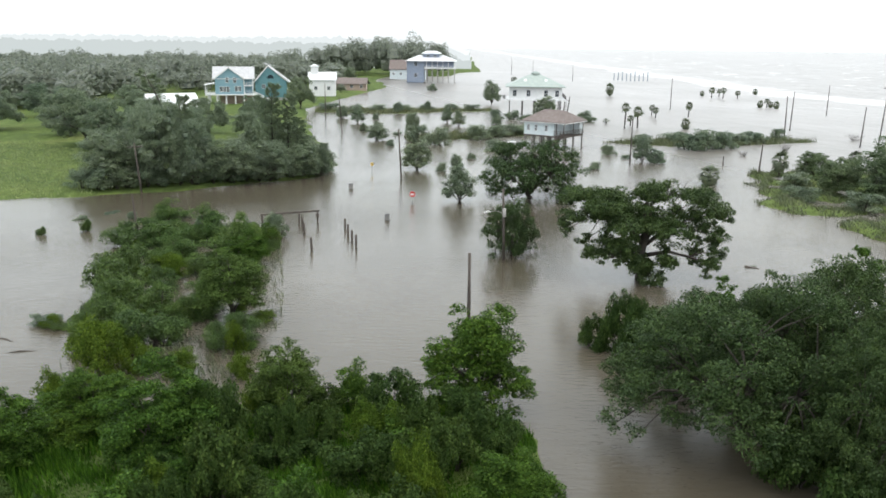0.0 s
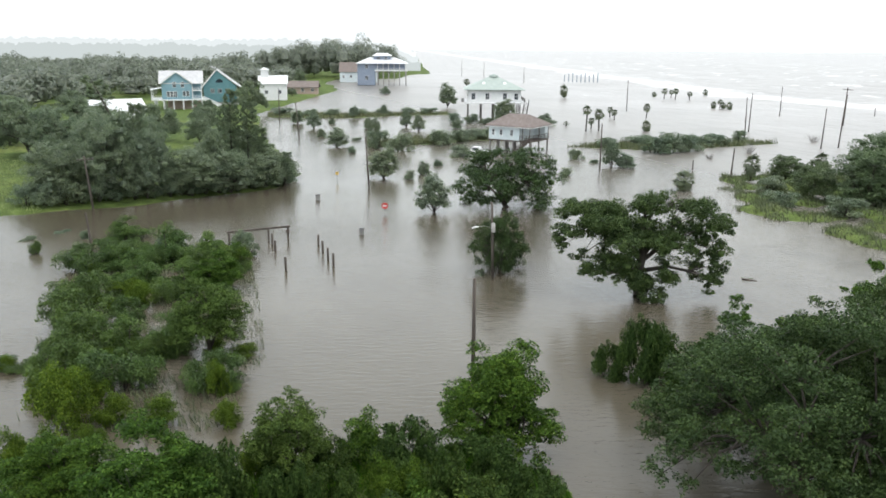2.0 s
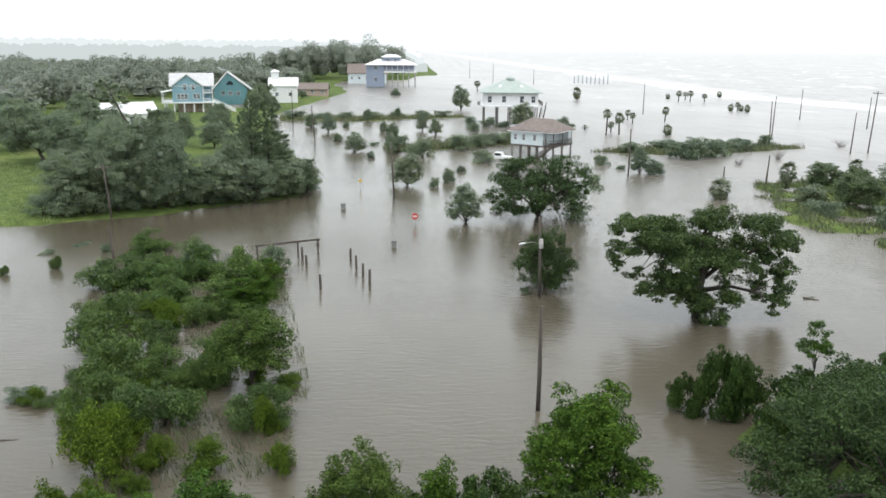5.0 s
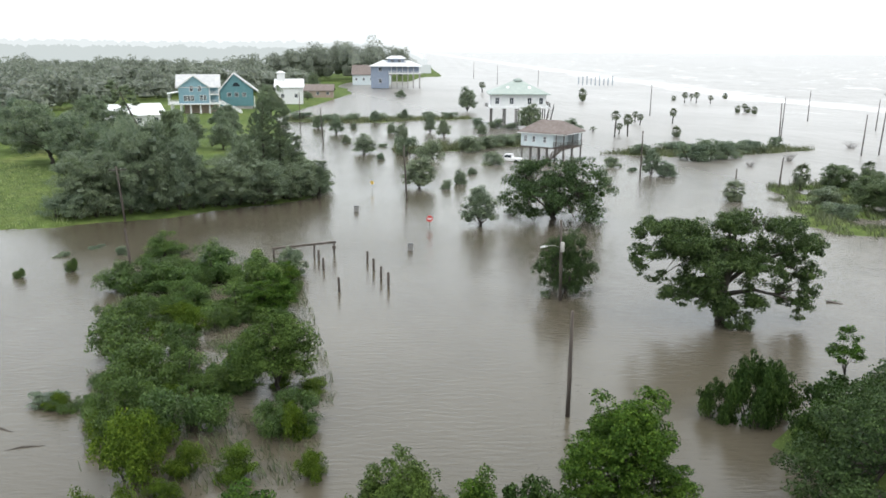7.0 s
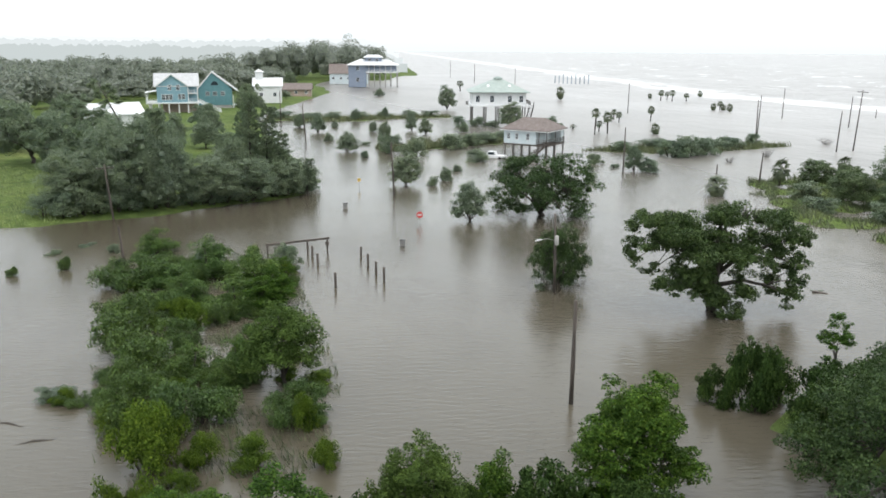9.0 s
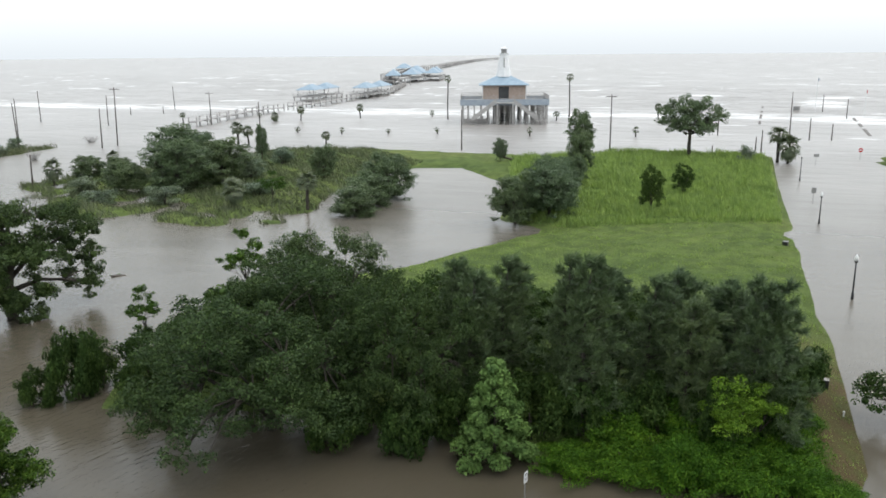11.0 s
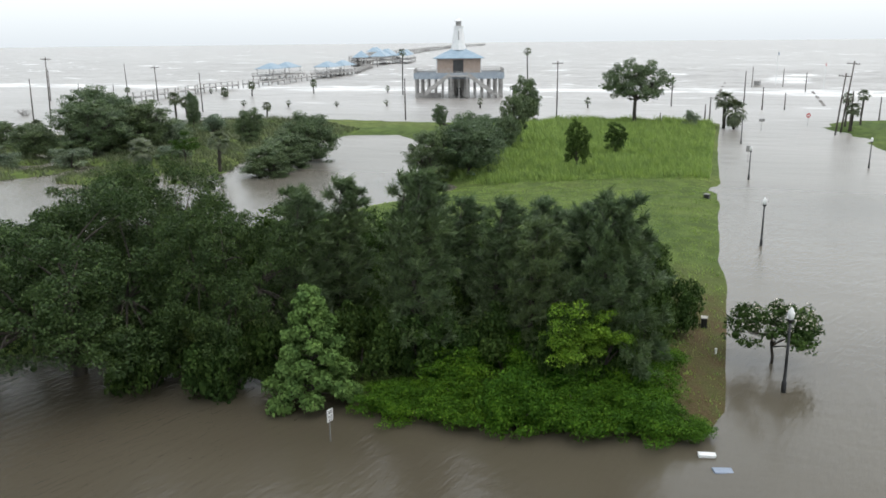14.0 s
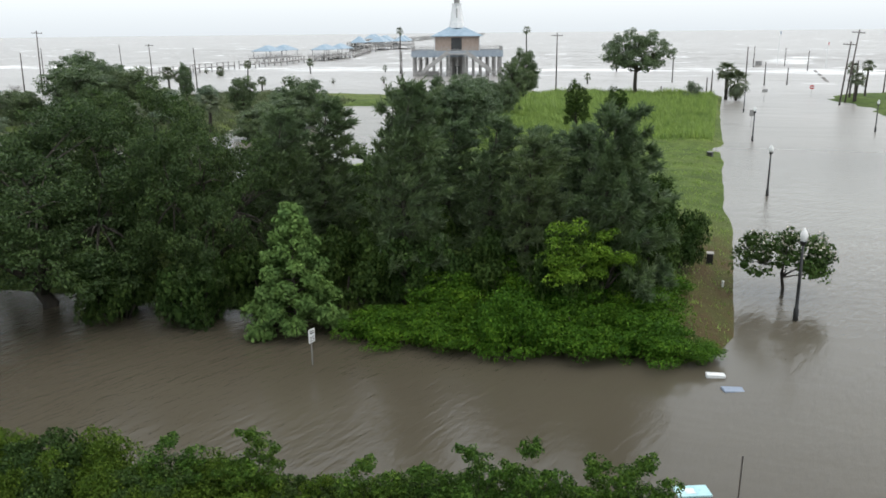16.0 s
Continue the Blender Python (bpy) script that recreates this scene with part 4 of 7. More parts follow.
def bush_near_a():
    return make_bush("shrub", "thick green shrub on the flooded bank", M_BROAD, 3.2, 3.8, 7000, 0.16, 31, "bank thicket")


def bush_near_b():
    return make_bush("shrub", "thick dull green shrub standing in shallow water", M_SHRUB, 3.2, 4.0, 7000, 0.16, 32, "bank thicket")


def bush_wet_a():
    return make_bush("shrub", "green shrub standing in the flooded thicket", M_WET, 3.2, 3.8, 8500, 0.12, 38, "flooded thicket", lobes=18, upright=0.35)


def bush_wet_b():
    return make_bush("shrub", "dull green shrub standing in the flooded thicket", M_WET_DARK, 3.2, 3.8, 8500, 0.12, 39, "flooded thicket", lobes=18, upright=0.35)


def bush_vine():
    return make_bush("vine_mound", "mound of bright green vines over the bank", M_VINE, 1.8, 4.0, 13000, 0.115, 33, "vine mounds", upright=0.1, lobes=30, tuft=(8, 0.4), core=0.08)


def bush_far_a():
    return make_bush("shrub", "small grey-green shrub surrounded by flood water", M_GREY, 3.0, 3.6, 3200, 0.18, 34, "flooded shrubs")


def bush_far_b():
    return make_bush("shrub", "low dark shrub half under flood water", M_GREY, 2.4, 4.2, 3400, 0.18, 35, "flooded shrubs", upright=0.2)


def bush_weed():
    return make_bush("weed_clump", "clump of rank yellow-green weeds on the near bank", M_WEED, 2.2, 3.4, 13000, 0.085, 40, "bank weeds", upright=0.3, lobes=20, tuft=(6, 0.45))



def willow():
    return make_crown_tree("willow", "rounded olive-green willow with fine hanging leaves", "tree", M_WEED_DARK, 5.2, 4.6, 22000, 0.13, 37, 0.12, core=0.15, tuft=(7, 0.45), lobes=60, lobe=0.16, low=0.03, belly=0.45, gap=0.05, lump=0.12)


def bush_wet_c():
    return make_bush("shrub", "yellow-green leafy shrub standing in the flooded thicket", M_WEED, 3.2, 3.8, 8500, 0.12, 43, "flooded thicket", lobes=16)


def pine_a():
    return make_pine("pine", "dark green pine with its top bent by wind", 9.5, 4.6, 12500, 41, "pines of the grove", blunt=0.6)


def pine_b():
    return make_pine("pine", "dark green pine with long loose limbs", 8.5, 5.2, 17000, 42, "pines of the grove", open_below=0.1, blunt=0.6)


def cedar():
    return make_pine("cedar", "broad dark cedar with dense drooping sprays", 8.8, 6.0, 34000, 44, "pines of the grove", open_below=0.03, blunt=0.5, wind=(0.25, 0.0, -0.15))


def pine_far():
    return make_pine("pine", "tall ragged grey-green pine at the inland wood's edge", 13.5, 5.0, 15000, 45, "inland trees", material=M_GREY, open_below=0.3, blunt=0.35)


def palm_a():
    return make_palm("palm", "cabbage palm with a ragged wind-blown head", 4.5, 1.15, 51)


def palm_stout():
    return make_palm("palm", "stout cabbage palm with a full shaggy head", 3.3, 1.45, 54, 34, skirt=True)


def palm_slim():
    return make_palm("palm", "slim cabbage palm with a ragged head", 6.4, 1.15, 55, 22)


def place_palm(x, y, h, w):
    """Takes the palm whose height suits its head best."""
    kind, build = min((("palm_a", palm_a, 1.95), ("palm_stout", palm_stout, 1.14), ("palm_slim", palm_slim, 2.8)), key=lambda k: abs(math.log(h / w / k[2])))[:2]
    plant(kind, build, x, y, h, w)


def palm_tall():
    return make_palm("palm", "tall thin palm with a small bent head", 13.7, 1.25, 52, 16)


def palm_low():
    return make_palm("palm", "short young palm nearly under water", 2.6, 0.75, 53, 12)


def cone_tree():
    """A young pointed tree in pale leaf."""
    rng = np.random.default_rng(61)
    bm = bmesh.new()
    tube(bm, [(0, 0, -0.4), (0, 0.03, 2.5), (0.05, 0, 5.2)], [0.10, 0.06, 0.01], 6)
    bl = []
    for i in range(46):
        f = 0.08 + 0.9 * i / 45
        a, r = i * 2.4, 1.75 * (1 - f) ** 0.75 * (0.75 + 0.35 * rng.random()) + 0.08
        z = 5.5 * f
        tube(bm, [(0, 0, z * 0.92), (math.cos(a) * r * 0.8, math.sin(a) * r * 0.8, z)], [0.03, 0.008], 5)
        s = 0.30 + 0.32 * (1 - f)
        bl.append((math.cos(a) * r, math.sin(a) * r, z, s, s, s * 0.75))
    ob = thing("young_tree", pose(0, 0, 0), "pale green pointed young tree at the water's edge", "tree")
    part("trunk", bm, M_BARK, ob, smooth=True)
    link_mesh("crown", mesh_from_arrays("crown", leaves(rng, bl, 13000, 0.19, 0.11), 4), M_PALE, ob)
    return ob, 5.6, 4.4


# middle of the flood
plant("oak_spreading", make_spreading_oak, 13.9, 71.4, 9.4, 15.0, 0, z=-0.35)
plant("oak_c", oak_c, 6.2, 110.5, 8.8, 14.6, 40, label="broad live oak in front of the small stilt house")
plant("broad_b", broad_b, -3.4, 106.9, 5.8, 4.8, label="leaning green tree rising from flood water")
plant("oak_c", oak_c, 2.6, 79.0, 6.2, 5.8, 120, label="dull green tree beside the wooden utility pole")
for x, y, h, w in ((9.0, 52.6, 4.6, 3.2), (10.8, 53.4, 3.4, 3.6), (7.3, 53.4, 3.0, 2.6)):
    plant("bush_near_b", bush_near_b, x, y, h, w)
for row in (((-39.7, 229, 4.5, 4.0), (-33.5, 216, 5.7, 4.2), (-28.9, 196, 2.7, 2.4), (-23.3, 176.5, 4.8, 5.2), (-30.3, 229.5, 2.4, 2.2), (-25.7, 247, 3.8, 3.4),
             (-17.3, 259, 3.3, 2.6), (-19.4, 216.6, 3.6, 2.6), (-15.7, 183.5, 5.7, 3.6), (-11.3, 134.8, 5.8, 5.8), (-9.5, 220, 5.5, 3.4), (-6.1, 210.5, 5.0, 3.8)),
            ((3.8, 216.4, 3.4, 2.9), (-4.7, 138.2, 3.1, 2.4), (-2.2, 149.2, 1.9, 2.0), (3.6, 292.5, 9.3, 6.9), (-22.5, 373, 4.2, 5.0), (17.6, 229, 7.8, 7.4), (29.2, 232.7, 3.6, 4.9),
             (29.2, 148.7, 5.5, 3.6), (31.3, 146.9, 3.5, 3.8), (-57.7, 407, 3.0, 5), (-59.2, 342, 3.6, 5), (-69.5, 433, 8.8, 7))):
    for x, y, h, w in row:
        plant("broad_b", broad_b, x, y, h, w, label="small tree with its trunk under flood water", group="flooded small trees")
for row in (((-19.4, 167, 2.0, 2.1), (-19.9, 188.5, 1.2, 2.6), (-9.4, 170, 4.5, 6.0), (-14.3, 174.1, 4.0, 5.0), (-1.0, 181, 3.7, 7.0), (3.5, 187, 2.8, 6.0), (7.0, 191.8, 2.5, 6.5),
             (11.5, 196, 2.6, 6.0), (2.3, 162.1, 3.0, 5.6), (-7.1, 133.9, 2.2, 2.5), (29.9, 226.5, 2.3, 3.9), (24.6, 159, 2.5, 3.8), (19.1, 138.8, 2.0, 3.0)),
            ((27.1, 153.4, 1.4, 2.2), (42.5, 168.0, 4.0, 7.0), (46.2, 169.2, 4.6, 7.5), (50.5, 171.2, 4.0, 6.5), (56, 180, 2.3, 6.5), (60.6, 183.5, 2.3, 7.0), (67.7, 187.8, 2.8, 3.8), (43.7, 182.8, 2.3, 7.4),
             (35, 178, 2.0, 6.0), (-48, 255, 2.4, 7), (-40, 254, 2.0, 7), (-33, 255, 2.2, 7), (-25, 256, 2.0, 7)),
            ((-18, 258, 2.0, 6), (-10, 262, 2.2, 6), (-3, 264, 2.0, 6), (4, 234, 3.6, 5), (9, 233, 3.4, 5), (13, 231, 2.5, 4.5), (25.5, 76.5, 0.8, 1.2), (-30.5, 84.5, 2.2, 3.0), (-42, 92, 1.4, 1.6), (-48, 91.5, 1.2, 2.2),
             (-22.8, 84.2, 2.8, 3.0))):
    for x, y, h, w in row:
        plant("bush_far_" + "ab"[int(x * 7 + y) % 2], (bush_far_a, bush_far_b)[int(x * 7 + y) % 2], x, y, h, w)

# palms
for row in (((36.9, 211.1, 7.0, 2.4), (40.4, 212.6, 6.0, 2.6), (39.6, 218.1, 3.4, 2.0), (52.5, 253.4, 3.8, 2.0), (51.8, 244.2, 3.7, 2.0), (62.5, 248.4, 5.1, 2.2), (52.7, 211.9, 3.2, 2.6), (55.2, 352.7, 5.6, 4.0),
             (34.6, 124.1, 3.3, 3.6), (48.3, 133.0, 4.1, 2.9), (67.3, 148.5, 3.1, 2.7), (16.6, 415.2, 5.7, 3.6), (96.2, 345.4, 5.0, 2.6), (102.7, 357, 3.8, 2.4), (100.1, 342.2, 5.2, 2.6)),
            ((97.3, 364.2, 2.6, 2.2), (106.1, 342.7, 3.9, 2.4), (125.4, 379.2, 3.2, 2.6), (99.1, 294.2, 3.1, 2.2), (101.6, 294.4, 3.7, 2.2), (102.9, 294.5, 2.8, 2.2), (103.3, 289.5, 3.1, 2.4),
             (99.6, 152.6, 5.9, 3.0), (101.4, 151.4, 5.0, 2.6), (149.9, 199.3, 3.3, 2.5), (155.6, 194, 4.8, 2.4), (111.5, 137.4, 3.8, 2.1), (171.6, 184.5, 4.9, 2.4), (123.8, 208.3, 4.5, 1.9), (57.5, 84.8, 4.6, 2.8)),
            ((139, 49.2, 6.2, 3.8), (138.3, 47.2, 5.2, 4.0), (147.3, 31.1, 5.5, 2.2), (143.2, 29.5, 4.4, 2.6), (150.5, 29.3, 5.8, 2.2), (52.4, 93.2, 3.7, 3.4), (218.6, 106.4, 5.0, 2.4), (196.7, 128.5, 3.3, 2.2))):
    for x, y, h, w in row:
        place_palm(x, y, h, w)
for x, y, h, w in ((182.8, 158.3, 13.8, 2.5), (211.6, 132.7, 13.7, 2.8)):
    plant("palm_tall", palm_tall, x, y, h, w)
for x, y, h, w in ((129.3, 166.4, 2.1, 1.8), (132.4, 153.4, 2.4, 1.4), (140.1, 144.4, 1.9, 1.6), (146.8, 134, 2.3, 1.6), (187.1, 167.9, 2.8, 1.7), (166.2, 89.3, 3.0, 1.6), (153.6, 110.9, 2.9, 1.5), (34.1, 225.2, 1.9, 2.0), (157, 215, 2.0, 1.6)):
    plant("palm_low", palm_low, x, y, h, w)

# sea-front land
for x, y, h, w in ((55.7, 110, 8.0, 10.5), (60, 116, 9.2, 9.5), (63.9, 111, 7.0, 9.0), (50, 115, 4.6, 6.5), (66, 120, 7.5, 8), (59.4, 78, 4.6, 6.6), (70.7, 82.5, 7.2, 7.4), (64.5, 80.5, 5.4, 7.0), (76.7, 101.8, 5.4, 4.6), (66.6, 58.8, 6.2, 6.0), (69.5, 55.8, 6.4, 6.6), (73, 57.8, 6.6, 6.8), (78, 60, 6.4, 6.4), (90.5, 64.5, 5.0, 4.4), (95.4, 65.8, 7.6, 4.0), (131.2, 85.1, 9.2, 5.4), (128, 83, 5.0, 4.6)):
    plant("broad_sea", broad_sea, x, y, h, w, group="sea-front trees")
for x, y, h, w in ((52.7, 130, 4.2, 5.8), (57, 128, 3.6, 5.0), (86, 128.2, 6.6, 2.8), (109.4, 89.7, 4.2, 2.8), (72, 124, 5, 6)):
    plant("broad_sea", broad_sea, x, y, h, w, label="wet dark green tree on the sea-front grass", group="sea-front trees")
plant("broad_c", broad_c, 79.7, 47.4, 6.0, 3.3, label="slim leafy tree in the tall sea-front grass")
plant("broad_c", broad_c, 93.9, 49.0, 4.4, 3.0, label="slim leafy tree in the tall sea-front grass")
plant("sapling", sapling, 57.5, 91.6, 4.3, 4.0, label="light green young tree at the pond")
plant("oak_d", oak_d, 133.5, 63.5, 11.4, 12.5, 75)
plant("bush_far_a", bush_far_a, 132.8, 53.0, 3.0, 2.9)
for x, y, h, w in ((46, 120, 2.2, 5), (44, 112, 2.2, 5), (49, 104, 2.6, 5), (60, 98, 2.0, 5), (70, 112, 3.4, 6), (75, 118, 3.2, 6), (84, 120, 3.0, 5)):
    plant("bush_far_b", bush_far_b, x, y, h, w, label="low dark shrub on the marshy shore")

# the grove between flood and lawn
plant("oak_over", oak_over, 13.3, 40.0, 9.5, 14.4, 0, label="big dark live oak hanging over flood water")
plant("oak_b", oak_b, 19.2, 43.0, 8.9, 11.0, 260, label="dark live oak inside the grove")
plant("oak_b", oak_b, 18.0, 34.0, 8.4, 8.5, 20, label="dark oak at the grove's edge")
for x, y, h, w in ((22.4, 31.0, 8.7, 4.6), (22.1, 25.9, 9.6, 4.4), (23.2, 27.6, 9.2, 4.2), (26.1, 24.1, 8.0, 4.4), (20.2, 31.6, 8.4, 4.2), (27.4, 27.4, 7.4, 4.4)):
    plant("pine_a", pine_a, x, y, h, w, 300 + (x * 53) % 40)
for x, y, h, w in ((25.2, 21.6, 7.4, 4.6), (31.6, 25.0, 6.8, 4.8), (28.5, 30.5, 6.8, 4.8), (23.0, 35.0, 7.8, 4.6), (30.4, 22.4, 6.6, 4.6), (34.0, 21.4, 5.6, 4.4)):
    plant("pine_b", pine_b, x, y, h, w, 290 + (x * 71) % 50)
plant("cedar", cedar, 26.4, 18.6, 8.6, 5.6, 310)
plant("cedar", cedar, 28.8, 20.4, 7.4, 5.0, 40, label="dark cedar standing close behind another")
for x, y, h, w in ((36.5, 20.6, 4.4, 3.6), (35.0, 24.5, 5.0, 4.4), (32.5, 29.5, 5.0, 5.0), (30, 35, 5.2, 5.5), (26, 38, 6.0, 6.0), (24, 45, 5.4, 6.0), (17, 47, 6.0, 6.0), (30, 41, 4.2, 5)):
    plant("broad_c", broad_c, x, y, h, w, group="grove trees", label="dark leafy tree filling the grove")
for x, y, h, w in ((24.8, 22.4, 3.2, 4.0), (22.6, 25.2, 3.2, 4.0), (20.6, 28.0, 3.4, 4.2), (27.5, 19.8, 3.2, 4.0), (30.8, 18.4, 3.2, 3.8), (33.8, 18.4, 3.0, 3.4), (11.0, 48.0, 3.0, 4.0), (13.5, 51, 3.0, 4.5),
                   (38, 24.5, 3.0, 4.2), (37.5, 29.5, 3.0, 4.5), (35.5, 35, 3.0, 5), (34.5, 40.5, 2.8, 5), (30, 46, 2.8, 5), (24, 51, 2.8, 5), (18, 53, 2.6, 4), (39.5, 21.6, 2.4, 3.2), (19, 31, 3.2, 4), (16.2, 33.0, 3.6, 4),
                   (33.5, 23, 3.4, 4), (29, 24, 3.6, 4.4), (26, 28, 3.6, 4.4), (23, 31, 3.6, 4.4), (14.5, 36.0, 3.6, 4.2)):
    plant("bush_near_b", bush_near_b, x, y, h, w, label="dark shrub under the grove trees")
plant("cone_tree", cone_tree, 18.0, 28.4, 5.7, 4.4)
plant("sapling", sapling, 28.6, 61.0, 6.2, 4.0, label="thin young tree above the grove's far edge")
plant("sapling", sapling, 17.5, 58.5, 4.4, 2.6, label="thin young tree above the grove's far edge")
for x, y, h, w in ((19.6, 25.0, 1.3, 4.0), (20.8, 22.6, 1.5, 4.2), (22.0, 20.2, 1.9, 4.4), (22.9, 17.8, 1.7, 4.2), (23.9, 15.4, 1.5, 3.8), (25.6, 16.4, 1.4, 4.0), (24.4, 19.8, 2.0, 4.4), (22.6, 24.0, 1.8, 4.4),
                   (26.8, 18.0, 1.8, 4.2), (28.6, 17.2, 1.4, 4.0), (25.6, 22.4, 2.2, 4.4), (24.4, 14.0, 0.9, 2.6), (21.2, 19.8, 2.6, 3.4)):
    plant("bush_vine", bush_vine, x, y, h, w)
for x, y, h, w in ((23.9, 18.8, 2.6, 3.2), (25.2, 17.9, 2.1, 2.5)):
    plant("bush_near_b", bush_near_b, x + 0.4, y + 0.3, 3.9, 3.0, label="dark shrub smothered by climbing vine")
    plant("bush_bright", lambda: make_bush("vine_mound", "yellow-green vine climbing over a dead tree", M_BRIGHT, 3.6, 3.4, 5500, 0.13, 36, "vine mounds", upright=0.2, lobes=16, core=0.1), x, y, h, w, z=2.2)

# near bank and the thicket in the water
plant("broad_bank", broad_bank, -0.8, 42.8, 6.2, 6.0, 10)
plant("willow", willow, -11.0, 39.4, 4.6, 3.8, 30)
rng_bank = np.random.default_rng(71)
# patches of open water inside the thicket
OPEN_WATER = ((-20.0, 50.0, 2.6), (-18.4, 46.0, 1.9), (-28.9, 65.2, 2.0), (-24.6, 63.5, 2.4), (-31.0, 84.0, 2.4), (-28.6, 77.5, 1.6), (-34.0, 73.0, 2.0))
for x, y, h, w in ((-15.9, 34.5, 5.4, 5.6), (-20.6, 37.6, 3.6, 4.4), (-23.5, 34, 3.8, 4.6)):
    plant("broad_a", broad_a, x, y, h, w, label="leafy green tree on the near bank", group="bank trees")
for i in range(46):
    x, y = -24 + 27 * rng_bank.random(), 27 + 14.5 * rng_bank.random()
    if x > (1.0 if y < 34 else -2.0):
        x -= 6.0
    kind = (0, 1, 1, 0, 1, 2)[i % 6]
    plant(("bush_near_a", "bush_near_b", "bush_weed")[kind], (bush_near_a, bush_near_b, bush_weed)[kind], x, y, 1.2 + 2.6 * rng_bank.random() ** 1.3, 2.4 + 1.6 * rng_bank.random())
for i in range(30):
    f = i / 29
    x, y = 3.6 + 7.6 * f - 1.6 * (i % 2), 29.0 - 15.4 * f - 1.2 * rng_bank.random()
    plant(*(("bush_near_b", bush_near_b) if i % 3 == 0 else ("bush_weed", bush_weed)), x - 0.6, y - 1.2, (1.3 if f < 0.55 else 0.9) + 0.6 * rng_bank.random(), 2.2 + 0.9 * rng_bank.random())
for x, y, h in ((9.4, 13.6, 2.7), (10.6, 11.2, 2.6), (8.2, 15.6, 2.3), (7.4, 18.6, 2.4), (12.0, 11.0, 2.2), (9.9, 12.4, 2.9), (8.8, 14.4, 2.2), (11.2, 10.2, 2.7), (6.4, 20.4, 2.2), (10.2, 13.0, 2.0)):
    plant("sapling", sapling, x, y, h, 1.7, label="leafy young shoot among the bank weeds")
# the thicket: each large shrub by its place, then low growth between them
WET = {"a": ("bush_wet_a", bush_wet_a), "b": ("bush_wet_b", bush_wet_b), "c": ("bush_wet_c", bush_wet_c)}
for kind, row in (("a", ((-37.4, 91.5, 2.4, 3.6), (-29.9, 82.3, 3.4, 4.3), (-25.0, 79.0, 3.3, 4.2), (-33.5, 79.6, 2.2, 4.2), (-29.9, 74.0, 2.4, 3.5), (-25.4, 72.6, 2.6, 4.3), (-22.5, 59.0, 2.4, 2.6), (-25.4, 58.2, 2.3, 3.2))),
                  ("b", ((-36.2, 78.8, 2.5, 4.5), (-32.9, 68.6, 2.6, 4.0), (-30.3, 62.0, 2.8, 4.4), (-27.6, 64.4, 1.7, 2.4), (-27.1, 52.0, 2.4, 3.2), (-23.6, 52.0, 2.4, 3.7), (-27.7, 56.6, 2.6, 4.0), (-17.8, 52.0, 1.9, 3.0))),
                  ("c", ((-28.1, 68.4, 2.0, 2.3), (-24.6, 46.8, 3.5, 3.6), (-24.4, 49.4, 2.1, 2.6), (-15.6, 46.9, 1.6, 1.8), (-19.8, 46.5, 1.6, 2.4), (-22.5, 46.9, 1.8, 2.0), (-32.6, 55.0, 1.0, 1.5), (-17.0, 51.0, 2.1, 1.6)))):
    for x, y, h, w in row:
        plant(*WET[kind], x, y, h * 1.25, w * 1.3, z=-0.3)
count = 0
while count < 60:
    x, y = -40 + 24 * rng_bank.random(), 44 + 48 * rng_bank.random()
    d = float(inside_distance(np.array([x]), np.array([y]), THICKET)[0])
    if d < 1.2 or any(math.hypot(x - gx, (y - gy) * 0.6) < r for gx, gy, r in OPEN_WATER):
        continue
    count += 1
    plant(*WET["abc"[count % 3]], x, y, 0.9 + 1.4 * rng_bank.random() ** 1.5, 1.7 + 1.6 * rng_bank.random(), z=-0.3)
for x, y, h, w in ((-30.4, 58.0, 1.1, 2.6), (-29.2, 54.0, 1.6, 2.4), (-48.5, 83.3, 1.2, 1.3), (-44.4, 85.3, 1.7, 1.5), (-31.7, 54.9, 0.9, 2.4)):
    plant(*WET["b"], x, y, h, w, z=-0.3)
plant("willow", willow, -19.3, 57.0, 5.6, 5.3, 80, label="tall feathery willow in the flooded thicket")
plant("sapling", sapling, -22.4, 79.4, 2.9, 2.4, label="thin young tree beside the rusty beam")
plant("broad_a", broad_a, -22.6, 72.5, 3.6, 4.2, label="green tree in the flooded thicket")
for x, y, h, w in ((-1.3, 38.9, 2.6, 3.2), (-0.1, 36.5, 2.4, 3.2), (1.4, 33.8, 2.2, 3.0), (2.1, 32.4, 1.9, 2.6), (-2.0, 35.2, 2.6, 3.4), (0.1, 32.8, 2.2, 3.2)):
    plant("bush_near_b" if h > 2.3 else "bush_near_a", bush_near_b if h > 2.3 else bush_near_a, x, y, h, w)

